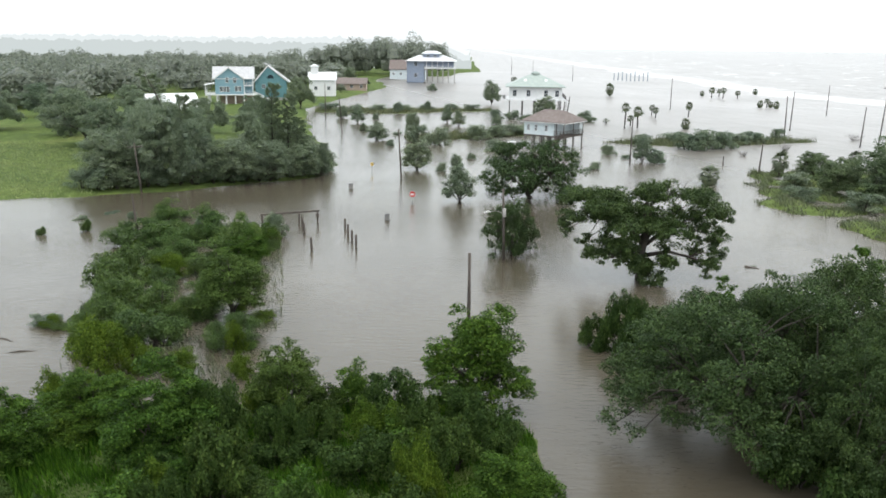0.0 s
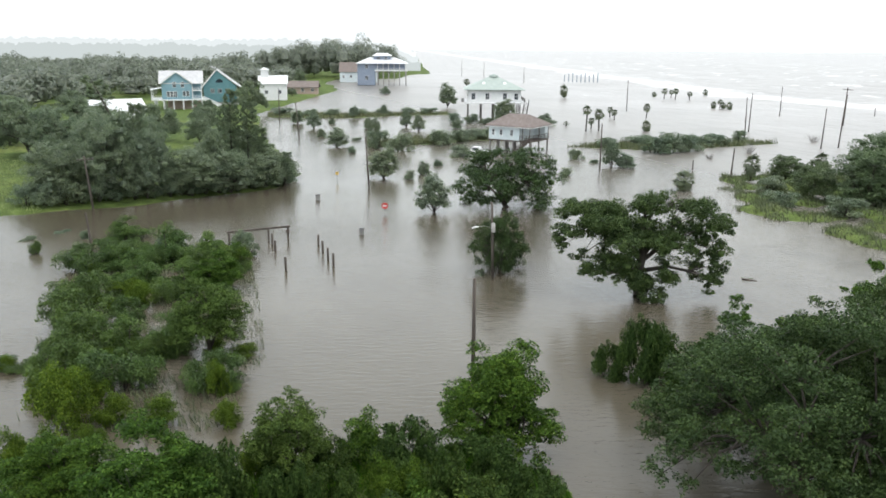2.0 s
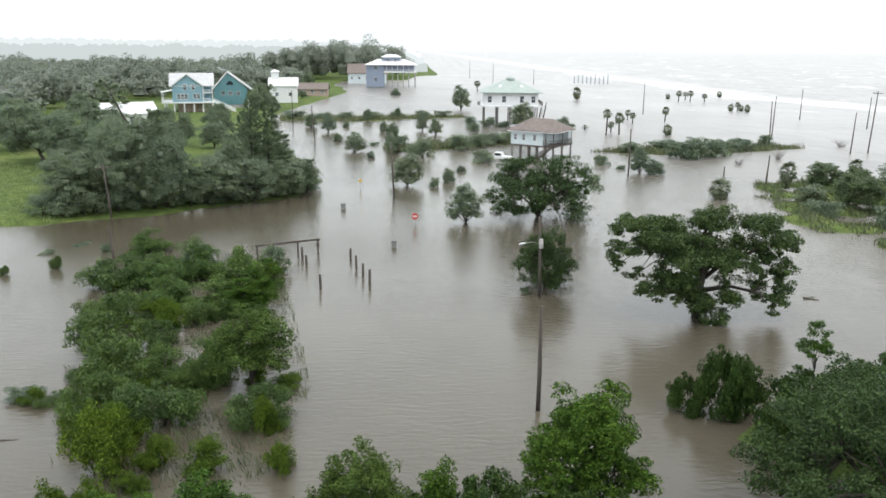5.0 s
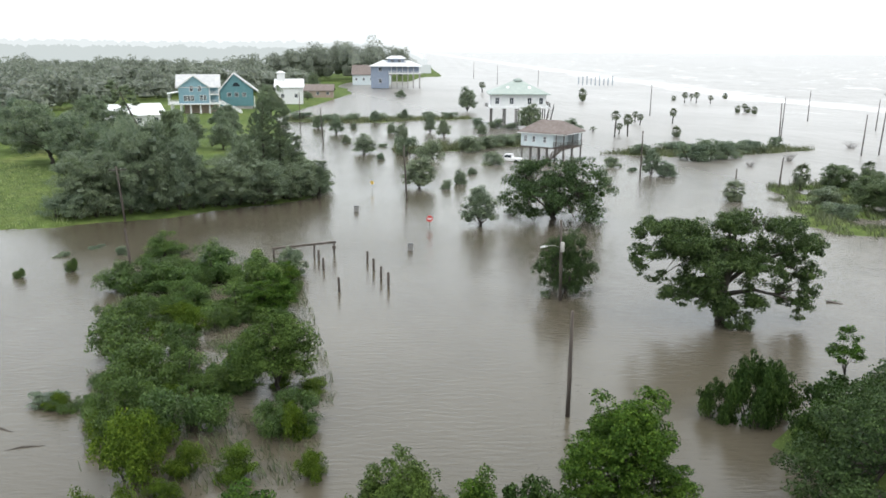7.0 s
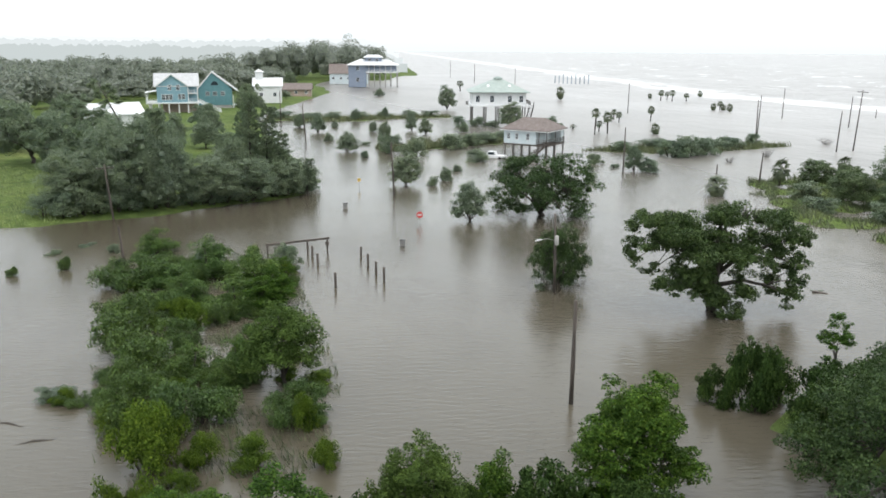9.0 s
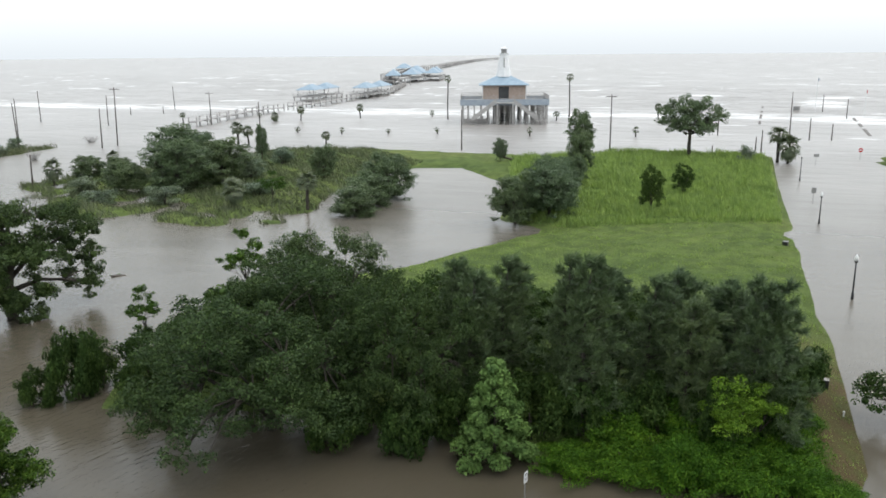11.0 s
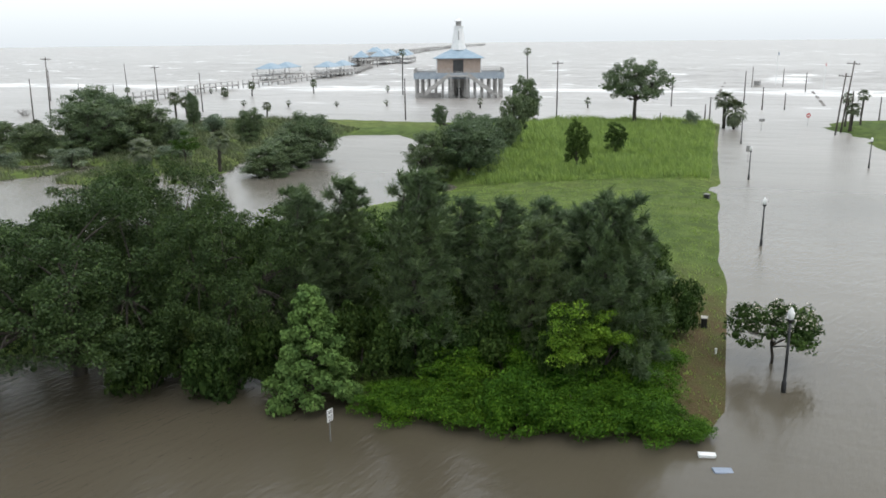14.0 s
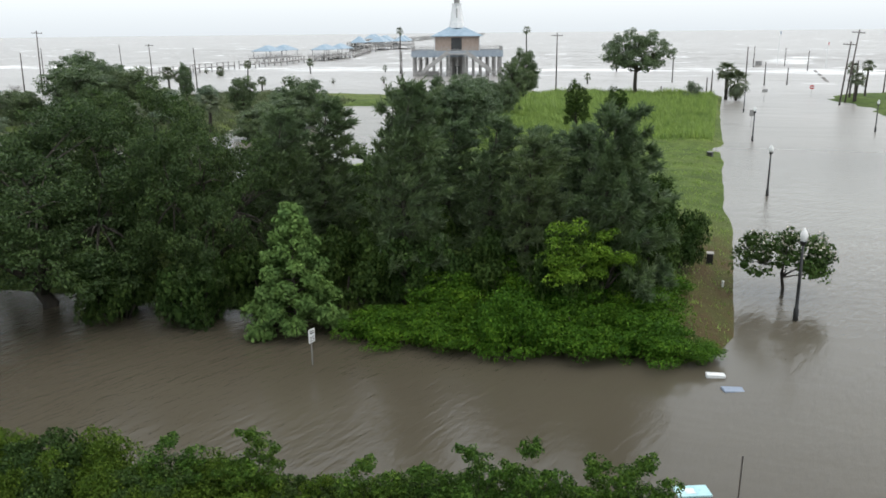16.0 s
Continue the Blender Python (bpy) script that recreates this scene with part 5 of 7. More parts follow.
# inland wood edge
for i in range(16):
    f = i / 15
    x, y = -56 + 29.5 * f, 108.5 + 18 * f ** 1.3
    plant("bush_far_" + "ab"[i % 2], (bush_far_a, bush_far_b)[i % 2], x, y, 2.6 + 1.4 * ((i * 7) % 5) / 5, 5.0, label="shrub at the foot of the inland wood")
for i in range(8):
    x, y = -26.5 - 2.6 * i, 133 + 6.5 * i
    plant("bush_far_" + "ab"[i % 2], (bush_far_a, bush_far_b)[i % 2], x, y, 3.0, 5.0, label="shrub at the foot of the inland wood")
for x, y, h, w in ((-53.5, 112, 7.8, 8.7), (-47.0, 113, 12.0, 9.5), (-42.6, 114.5, 9.4, 7.6), (-37.5, 117.5, 6.6, 8.3), (-32.8, 120.5, 6.2, 7.8), (-28.5, 125, 5.0, 6.5), (-48.3, 128, 9.6, 8.9), (-56.2, 131, 8.8, 8.8), (-38, 128, 6.0, 8),
                   (-33, 138, 6.0, 7), (-50.5, 118, 10.6, 6.0), (-44.2, 121, 10.4, 5.4), (-52.4, 177, 5.4, 6.5), (-46, 166, 4.6, 5.0), (-35.5, 122.5, 8.2, 4.4), (-57.5, 137, 9.4, 6.0)):
    plant("broad_d", broad_d, x, y, h, w, group="inland trees", label="grey-green tree at the inland wood's edge")
for x, y, h, w in ((-34.6, 130, 13.8, 4.6), (-32.4, 131.5, 12.0, 4.8), (-30.0, 127.5, 8.4, 4.0), (-45.0, 117.0, 12.6, 4.4), (-36.6, 133.5, 11.0, 4.2), (-25.8, 126.0, 5.6, 3.0)):
    plant("pine_far", pine_far, x, y, h, w, 300 + (x * 31) % 60)
for x, y, h, w in ((-77.9, 155, 10.5, 14), (-100, 190, 9, 12), (-68.7, 147, 9.4, 11), (-90, 172, 9, 13), (-62, 180, 8, 10), (-84, 200, 8, 12), (-112, 180, 9, 13), (-58.5, 260, 10.0, 9.5), (-57, 200, 6, 7), (-118, 215, 9, 13), (-100, 230, 8, 12),
                   (-64, 225, 6, 8)):
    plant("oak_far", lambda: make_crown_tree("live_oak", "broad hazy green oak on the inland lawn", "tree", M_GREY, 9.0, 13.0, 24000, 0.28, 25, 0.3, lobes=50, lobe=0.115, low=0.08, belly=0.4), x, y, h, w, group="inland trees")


def leaning_pine():
    """A dead pine that leans far over, with a last tuft at its top."""
    rng = np.random.default_rng(46)
    ob = thing("leaning_pine", pose(-57.0, 150, 0.3), "bare leaning pine with a small ragged top", "pine tree", "inland trees")
    trunk, twigs, sprays = bmesh.new(), bmesh.new(), []
    top = Vector((-6.4, 0.5, 14.6))
    tube(trunk, [(0, 0, -0.5), (-1.6, 0, 4.5), (-4.2, 0.2, 10.0), top], [0.26, 0.22, 0.15, 0.05], 8)
    for i in range(16):
        a = i * 2.4
        o = Vector((-4.6, 0.3, 11.0)).lerp(top, i / 15)
        e = o + Vector((math.cos(a) * 1.7, math.sin(a) * 1.7, 0.5 * rng.random()))
        tube(twigs, [o, e], [0.04, 0.01], 4)
        sprays.append((o.lerp(e, 0.3), e))
    wood_parts(ob, trunk, [], twigs)
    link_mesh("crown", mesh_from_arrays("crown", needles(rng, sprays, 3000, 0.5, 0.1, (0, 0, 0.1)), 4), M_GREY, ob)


leaning_pine()


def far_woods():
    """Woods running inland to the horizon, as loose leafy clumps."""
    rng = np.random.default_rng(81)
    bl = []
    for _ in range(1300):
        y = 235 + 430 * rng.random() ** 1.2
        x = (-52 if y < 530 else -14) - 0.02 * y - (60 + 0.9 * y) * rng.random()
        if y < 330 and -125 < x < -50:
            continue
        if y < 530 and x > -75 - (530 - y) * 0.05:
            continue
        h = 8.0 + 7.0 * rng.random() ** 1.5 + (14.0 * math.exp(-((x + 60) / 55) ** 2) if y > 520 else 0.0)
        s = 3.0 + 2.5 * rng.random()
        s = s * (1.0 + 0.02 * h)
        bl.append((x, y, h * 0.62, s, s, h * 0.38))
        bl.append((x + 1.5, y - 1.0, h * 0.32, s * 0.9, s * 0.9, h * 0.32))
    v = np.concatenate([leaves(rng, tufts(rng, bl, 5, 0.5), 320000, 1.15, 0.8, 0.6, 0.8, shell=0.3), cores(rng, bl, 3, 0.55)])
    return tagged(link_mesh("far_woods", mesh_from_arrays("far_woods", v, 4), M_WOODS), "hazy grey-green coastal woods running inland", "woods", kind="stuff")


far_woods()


def distant_band(y, x0, x1, bend, top, rough, glow, seed, label):
    """A plain pale glowing band that stands in for haze-paled far woods near the horizon, with an uneven top."""
    rng = np.random.default_rng(seed)
    n = 900
    xs = np.linspace(x0, x1, n)
    ys = y - bend * ((xs - x1) / (x0 - x1)) ** 2
    hump = soft_noise(xs, ys, 500.0, seed) * rough * 0.25 + soft_noise(xs, ys, 31.0, seed + 1) * rough * 0.30 + soft_noise(xs, ys, 9.0, seed + 2) * rough * 0.2 + rng.normal(size=n) * rough * 0.12
    tops = (top + hump) * np.clip((x1 - xs) / 60.0, 0.12, 1.0) ** 0.5
    bm = bmesh.new()
    lo = [bm.verts.new((a, b, -1.0)) for a, b in zip(xs, ys)]
    hi = [bm.verts.new((a, b, c)) for a, b, c in zip(xs, ys, tops)]
    for i in range(n - 1):
        bm.faces.new((lo[i], lo[i + 1], hi[i + 1], hi[i]))
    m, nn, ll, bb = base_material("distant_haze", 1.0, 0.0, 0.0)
    # the haze-paled tone is emitted by the band itself, which is no lamp
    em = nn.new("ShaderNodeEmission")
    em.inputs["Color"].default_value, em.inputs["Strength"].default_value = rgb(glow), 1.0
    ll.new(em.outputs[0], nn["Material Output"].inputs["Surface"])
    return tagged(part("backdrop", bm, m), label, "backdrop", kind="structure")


distant_band(720, -1300, -8, 300, 22.5, 4.0, (0.49, 0.535, 0.535), 5, "grey glowing backdrop band for far woods fading into rain")
distant_band(1000, -1700, -12, 400, 28.0, 4.0, (0.63, 0.675, 0.685), 6, "pale glowing backdrop band for far woods fading into rain")
distant_band(1500, -2600, -20, 500, 36.0, 4.5, (0.76, 0.80, 0.815), 7, "very pale glowing backdrop band for far woods fading into rain")
for x, y, h, w in ((-33, 55.5, 0.9, 2.4), (-35, 47.5, 0.4, 2.8), (-33.5, 43.5, 0.4, 2.6), (-31, 42, 0.5, 2.6), (-46, 95, 1.0, 2.2), (-37, 51, 0.35, 3.0)):
    plant("bush_far_b", bush_far_b, x, y, h, w, label="low weeds breaking the flood water", group="flooded weeds")
grass_stuff("lawn_grass", "tall bright green grass on the sea-front lawn", M_GRASSB, [(67, 58), (67, 52), (84, 33), (137, 50), (146, 54), (137, 76), (114, 90), (92, 76)], 70000, 1.25, 91, width=0.065)
grass_stuff("marsh_grass", "olive marsh grass along the flooded shore", M_MARSH, [(36, 128), (36, 105), (42, 87), (52, 78), (60, 84), (80, 97), (100, 100), (112, 125), (100, 143), (45, 140)], 45000, 0.8, 92, need=-0.12, width=0.07)
grass_stuff("meadow_grass", "short green grass on the inland lawn", M_MEADOW, [(-110, 92), (-61, 103), (-53, 106), (-60, 135), (-90, 160), (-120, 150)], 25000, 0.5, 93, width=0.08)
grass_stuff("reeds", "thin reeds standing in the flooded thicket", M_MARSH, THICKET, 14000, 0.7, 94, need=-0.125, width=0.04)
grass_stuff("bank_grass", "short wet grass on the soaked lawn and bank", M_GRASSB, GROVE, 40000, 0.22, 95, width=0.05)
grass_stuff("bank_weeds", "rank green weeds on the near bank", M_VINE, [(-28, 20), (-24, 39), (-2, 43), (2, 40), (4, 31), (10, 18), (17, 4), (10, 0), (-10, 20)], 90000, 0.85, 96, width=0.05)
for poly, seed in ((HEDGEROW, 97), (HEDGEROW2, 98), (SPIT, 99)):
    grass_stuff("reeds", "olive reeds on a flooded strip of ground", M_MARSH, poly, 7000, 1.3, seed, need=-0.4, width=0.09)


# ---- poles, lamps, signs ----
def utility_pole(x, y, h, lean=0.0, arm=True, heading=20.0, label="weathered wooden utility pole standing in flood water", lamp=False, can=False):
    ob = thing("utility_pole", pose(x, y, -0.8, 0, lean, heading), label, "utility pole", "poles along the shore")
    bm = bmesh.new()
    tube(bm, [(0, 0, 0), (0.01, 0, h * 0.5), (0, 0, h + 0.8)], [0.16, 0.14, 0.10], 10)
    part("pole", bm, M_POLE, ob, smooth=True)
    if arm:
        part("crossarm", box(bmesh.new(), -1.1, 0.09, h + 0.25, 1.1, 0.19, h + 0.37, 0.01), M_POLE, ob)
        for k in (-1.0, -0.45, 0.45, 1.0):
            bm = bmesh.new()
            tube(bm, [(k, 0.14, h + 0.37), (k, 0.14, h + 0.47), (k, 0.14, h + 0.55)], [0.03, 0.055, 0.03], 7)
            part("insulator", bm, M_CONC, ob, "pale ceramic insulator")
    if lamp:
        bm = bmesh.new()
        tube(bm, [(0, 0, h - 1.6), (-0.8, -0.1, h - 1.3), (-1.5, -0.2, h - 1.3)], [0.03, 0.03, 0.03], 6)
        part("lamp_arm", bm, M_GREYBOX, ob)
        bm = bmesh.new()
        tube(bm, [(-1.4, -0.2, h - 1.3), (-1.75, -0.22, h - 1.28), (-2.1, -0.25, h - 1.32)], [0.04, 0.09, 0.05], 8)
        part("lamp_head", bm, M_WHITE, ob, "white street lamp head", True)
    if can:
        bm = bmesh.new()
        tube(bm, [(-0.05, -0.38, h - 1.9), (-0.05, -0.38, h - 1.85), (-0.05, -0.38, h - 1.1), (-0.05, -0.38, h - 1.05)], [0.15, 0.175, 0.175, 0.09], 12)
        part("transformer", bm, M_CONC, ob, "pale grey transformer can", True)
    return ob


for row in (((26.4, 145.5, 8.0, 0), (45.2, 133.5, 5.2, 3), (79.2, 211.8, 9.9, 1), (108.5, 260.5, 9.4, 0), (81.0, 176.4, 8.6, 2), (113.8, 230.9, 8.6, 2), (73.2, 198.9, 9.6, -2)),
            ((64.1, 279.5, 10.4, 0), (42.9, 145.3, 1.7, 0), (-33.8, 193.4, 8.3, -4), (-13.0, 125.1, 7.8, -3), (-45.4, 233.6, 9.5, 0), (32.4, 514.6, 11.6, 0), (55, 494.6, 9.5, 0), (22.8, 608.5, 12, 0)),
            ((-38.9, 86, 4.2, -3), (163.5, 271.2, 8.6, -2), (112.9, 161.1, 8.9, -2), (122.3, 108.1, 8.3, 0), (180.4, 74.8, 7.2, 3), (189.5, 60.8, 7.9, 4), (180.3, 54.1, 4.9, 3))):
    for x, y, h, lean in row:
        utility_pole(x, y, h, lean, arm=False)
for x, y, h, lean in ((85.6, 178, 13.0, 2), (130.6, 204.4, 9.5, -1), (137.0, 81.5, 11.5, 0), (142.3, 30.9, 11.7, 5), (137.6, 30.8, 9.9, 4)):
    utility_pole(x, y, h, lean, arm=True, heading=-50.0)
utility_pole(-47.6, 108.2, 7.0, -4, arm=True, heading=0, label="pale crooked utility pole before the inland wood")
utility_pole(-1.5, 53.7, 6.6, 0, arm=False, label="bare wooden pole standing alone in flood water")
utility_pole(1.7, 76.4, 7.2, -2, arm=False, lamp=True, can=True, label="utility pole with street lamp and pale transformer")
for x, y, h in ((248, 60.7, 5.6), (263.7, 80.4, 6.5), (267.8, 72, 5.8), (150.1, 55.5, 4.6), (155.1, 58.1, 2.8), (145.4, 63.5, 1.6), (182.7, 50, 3.7), (143, 29.7, 6.8), (165.9, 28.8, 4.5), (140, 262, 3.0), (150, 258, 2.4)):
    utility_pole(x, y, h, 0, arm=False, label="broken wooden post in the surf")


def street_lamp(x, y, h, globe=True):
    ob = thing("street_lamp", pose(x, y, -0.5, 0, 0.6, 30), "black street lamp with a white glass globe, in water", "street lamp", "lamps along the flooded street")
    bm = bmesh.new()
    tube(bm, [(0, 0, 0), (0, 0, 1.0), (0, 0, 1.05), (0, 0, h * 0.5), (0, 0, h - 0.1)], [0.12, 0.11, 0.075, 0.07, 0.055], 12)
    part("post", bm, M_BLACK, ob, smooth=True)
    bm = bmesh.new()
    tube(bm, [(0, 0, h - 0.15), (0, 0, h - 0.02), (0, 0, h + 0.03)], [0.06, 0.15, 0.15], 12)
    part("collar", bm, M_BLACK, ob)
    if globe:
        bm = bmesh.new()
        tube(bm, [(0, 0, h + 0.03), (0, 0, h + 0.12), (0, 0, h + 0.28), (0, 0, h + 0.42), (0, 0, h + 0.50), (0, 0, h + 0.58)], [0.10, 0.145, 0.165, 0.13, 0.065, 0.03], 14)
        part("globe", bm, M_GLOBE, ob, "white glass globe", True)
    return ob


for x, y, h in ((31.0, 11.7, 3.95), (57.6, 20.1, 3.7), (87.5, 29.8, 3.7), (103.5, 20.2, 3.7)):
    street_lamp(x, y, h)
street_lamp(118.8, 40.1, 4.2, globe=False)


def road_sign(name, label, x, y, h, face, w, tall, heading, shape="rect", post_m=None, bars=()):
    ob = thing(name, pose(x, y, -0.6, 0, 0, heading), label, "road sign")
    bm = bmesh.new()
    box(bm, -0.025, -0.015, 0, 0.025, 0.015, h + 0.6)
    part("post", bm, post_m or M_GREYBOX, ob)
    bm = bmesh.new()
    c = h + 0.6 - tall / 2
    if shape == "octagon":
        prism(bm, [(w / 2 * 1.08 * math.cos(math.pi / 8 + k * math.pi / 4), c + w / 2 * 1.08 * math.sin(math.pi / 8 + k * math.pi / 4)) for k in range(8)], -0.045, -0.025, "y")
    elif shape == "diamond":
        prism(bm, [(0, c - tall / 2), (w / 2, c), (0, c + tall / 2), (-w / 2, c)], -0.045, -0.025, "y")
    else:
        prism(bm, [(-w / 2, c - tall / 2), (w / 2, c - tall / 2), (w / 2, c + tall / 2), (-w / 2, c + tall / 2)], -0.045, -0.025, "y")
    part("panel", bm, face, ob)
    for (x0, z0, x1, z1), mat in bars:
        part("lettering", box(bmesh.new(), x0, -0.052, c + z0, x1, -0.046, c + z1), mat, ob)
    return ob


road_sign("stop_sign", "red octagonal stop sign rising from flood water", -9.7, 105.8, 1.45, M_RED, 0.76, 0.76, 0, "octagon", bars=(((-0.26, -0.09, 0.26, 0.09), M_WHITE),))
road_sign("stop_sign", "red octagonal stop sign near the beach road", 151, 38.0, 2.2, M_RED, 0.76, 0.76, -60, "octagon", bars=(((-0.26, -0.09, 0.26, 0.09), M_WHITE),))
road_sign("warning_sign", "faded yellow road sign with its post under water", -18.5, 131.5, 1.5, M_YELLOW, 0.45, 0.45, 0)
limit = road_sign("speed_limit_sign", "white speed limit sign leaning from flood water", 15.75, 25.2, 1.42, M_WHITE, 0.34, 0.52, 5,
                  bars=(((-0.12, 0.16, 0.12, 0.20), M_BLACK), ((-0.10, 0.08, 0.10, 0.12), M_BLACK)))
fc = bpy.data.curves.new("number", "FONT")
fc.body, fc.size, fc.align_x, fc.extrude = "25", 0.27, "CENTER", 0.002
num = new("number", fc)
fc.materials.append(M_BLACK)
num.parent = limit
num.matrix_basis = pose(0, -0.05, 1.42 + 0.6 - 0.26 - 0.21, 90, 0, 0)
road_sign("road_sign", "grey back of a road sign in the flooded street", 100.0, 33.6, 2.2, M_GREYBOX, 0.6, 0.75, -60)
road_sign("road_sign", "grey back of a road sign near the beach", 138, 42.5, 2.1, M_GREYBOX, 0.9, 0.5, -60)

# ---- posts, boxes and drift in the water ----
frame_ob = thing("sign_frame", pose(0, 0, 0), "rusty dark beam on posts, its sign gone", "frame")
part("beam", bar(bmesh.new(), (-25.7, 88.7, 1.5), (-19.55, 91.95, 1.45), 0.16, 0.2), M_POLE, frame_ob)
for x, y, h in ((-25.5, 88.8, 1.45), (-21.7, 90.8, 1.4), (-19.75, 91.85, 1.4)):
    part("post", bar(bmesh.new(), (x, y, -1.4), (x, y, h), 0.18), M_POLE, frame_ob)
part("bracket", box(bmesh.new(), -19.95, 91.6, 0.75, -19.55, 91.95, 1.1, 0.02), M_POLE, frame_ob)
for x, y, h in ((-17.8, 78.9, 1.35), (-13.5, 80.5, 1.35), (-14.3, 83.0, 1.25), (-15.2, 86.0, 1.25), (-16.1, 89.2, 1.15), (-20.2, 86.5, 1.15), (-21.1, 89.6, 1.2), (-25.5, 86.6, 0.5)):
    ob = thing("piling", pose(x, y, -1.2, 0, 1.5 * math.sin(x * 5), 20 * x), "dark wooden piling standing in flood water", "post", "pilings in the water")
    bm = bmesh.new()
    tube(bm, [(0, 0, 0), (0, 0, 1.2 + h - 0.04), (0, 0, 1.2 + h)], [0.13, 0.12, 0.09], 9)
    part("stake", bm, M_POLE, ob, smooth=True)


def small_box(name, label, category, x, y, w, d, h, mat, top_mat, z=-0.3, heading=0.0):
    ob = thing(name, pose(x, y, z, 0, 0, heading), label, category)
    part("body", box(bmesh.new(), -w / 2, -d / 2, 0, w / 2, d / 2, h - z, 0.015), mat, ob)
    part("lid", box(bmesh.new(), -w / 2 - 0.02, -d / 2 - 0.02, h - z, w / 2 + 0.02, d / 2 + 0.02, h - z + 0.05, 0.01), top_mat, ob)
    return ob


small_box("litter_bin", "dark square bin standing in flood water", "bin", -11.8, 94.3, 0.55, 0.5, 0.65, M_GREYBOX, M_BLACK)
small_box("litter_bin", "dark square bin standing in flood water", "bin", -19.5, 115.5, 0.6, 0.5, 0.7, M_GREYBOX, M_BLACK)
small_box("meter_box", "dark meter box with a pale lid on the bank", "box", 36.6, 17.3, 0.42, 0.32, 0.8, M_BLACK, M_CONC, z=0.2, heading=20)
small_box("meter_box", "small dark box at the street's edge", "box", 73.0, 29.6, 0.5, 0.5, 0.6, M_BLACK, M_GREYBOX, z=-0.1)
small_box("hydrant_box", "small white marker at the bank", "box", 33.5, 15.6, 0.08, 0.08, 0.36, M_WHITE, M_WHITE, z=0.0)
ob = thing("floating_cooler", pose(23.3, 12.55, -0.10, 3, 2, -58) @ Matrix.Diagonal((0.72, 0.72, 0.72, 1)), "white plastic cooler floating at the bank", "cooler")
part("body", box(bmesh.new(), -0.46, -0.17, 0, 0.46, 0.17, 0.26, 0.04), M_WHITE, ob)
part("lid", box(bmesh.new(), -0.48, -0.19, 0.26, 0.45, 0.19, 0.31, 0.02), M_WHITE, ob)
part("hinge", box(bmesh.new(), 0.45, -0.06, 0.12, 0.50, 0.06, 0.24, 0.01), M_BLACK, ob)
ob = thing("drift_crate", pose(22.6, 11.7, -0.16, 6, 4, -50), "sunken blue-grey crate just under the surface", "crate")
part("body", box(bmesh.new(), -0.4, -0.18, 0, 0.35, 0.18, 0.2, 0.02), M_GREYBLUE, ob)
ob = thing("floating_plank", pose(25.5, 75.8, -0.08, 0, 4, -25), "dark plank drifting on flood water", "plank")
part("board", box(bmesh.new(), -0.65, -0.16, 0, 0.65, 0.16, 0.16, 0.02), M_POLE, ob)
ob = thing("notice_board", pose(14.9, 10.4, -0.3, 0, 0, -50), "pale cyan painted notice board at the bank", "sign")
part("post", box(bmesh.new(), -0.04, -0.04, 0, 0.04, 0.04, 0.7), M_GREYBOX, ob)
part("panel", box(bmesh.new(), -0.45, -0.25, 0.7, 0.45, 0.25, 0.76, 0.01), M_CYAN, ob)
part("blossom", box(bmesh.new(), -0.2, -0.15, 0.764, 0.05, 0.1, 0.768), M_WHITE, ob)
ob = thing("marker_rod", pose(15.9, 9.5, -0.6, 0, 3, 0), "thin leaning rod in the water", "rod")
part("rod", bar(bmesh.new(), (0, 0, 0), (0, 0, 1.85), 0.035), M_POLE, ob)
for x, y, a in ((-36, 49, 10), (-33, 46.5, 30), (-34, 52, -15), (-38, 56, 5), (-31.5, 50, 20)):
    ob = thing("drift_log", pose(x, y, -0.08, 2, 1, a), "dark drift log among flooded weeds", "log", "drift logs")
    bm = bmesh.new()
    tube(bm, [(-1.4, 0, 0), (-0.4, 0.15, 0.05), (0.5, -0.05, 0.03), (1.5, 0.2, 0.0)], [0.05, 0.10, 0.09, 0.03], 7)
    part("trunk", bm, M_BARK, ob, smooth=True)


def crape_myrtle():
    ob, h, w = make_crown_tree("crape_myrtle", "round pale-flowering street tree standing in water", "tree", M_SHRUB, 3.3, 4.4, 4600, 0.17, 26, 0.08, lobes=40, lobe=0.12, low=0.36, belly=0.58, gap=0.15)
    rng = np.random.default_rng(5)
    crown = [c for c in ob.children if c.name.startswith("crown")][0]
    co = np.array([v.co for v in crown.data.vertices])
    top = co[co[:, 2] > 2.2][:: 40]
    bl = np.concatenate([top, np.full((len(top), 3), 0.06)], axis=1)
    link_mesh("blossom", mesh_from_arrays("blossom", leaves(rng, bl, len(bl) * 3, 0.10, 0.09), 4), M_FLOWER, ob, "pale blossom")
    return ob, h, w


plant("crape_myrtle", crape_myrtle, 34.1, 13.1, 3.6, 4.3, z=-0.4)


# ---- buildings ----
def gable_roof(bm, x0, x1, y0, y1, z, rise, thick=0.18, over=0.5, along="x"):
    """A two-sloped roof with its ridge along x or y."""
    if along == "x":
        half = (y1 - y0) / 2
        e = rise * over / half
        c = (y0 + y1) / 2
        prism(bm, [(y0 - over, z - e), (c, z + rise), (y1 + over, z - e), (y1 + over, z - e + thick), (c, z + rise + thick), (y0 - over, z - e + thick)], x0 - over, x1 + over, "x")
    else:
        half = (x1 - x0) / 2
        e = rise * over / half
        c = (x0 + x1) / 2
        prism(bm, [(x0 - over, z - e), (c, z + rise), (x1 + over, z - e), (x1 + over, z - e + thick), (c, z + rise + thick), (x0 - over, z - e + thick)], y0 - over, y1 + over, "y")
    return bm


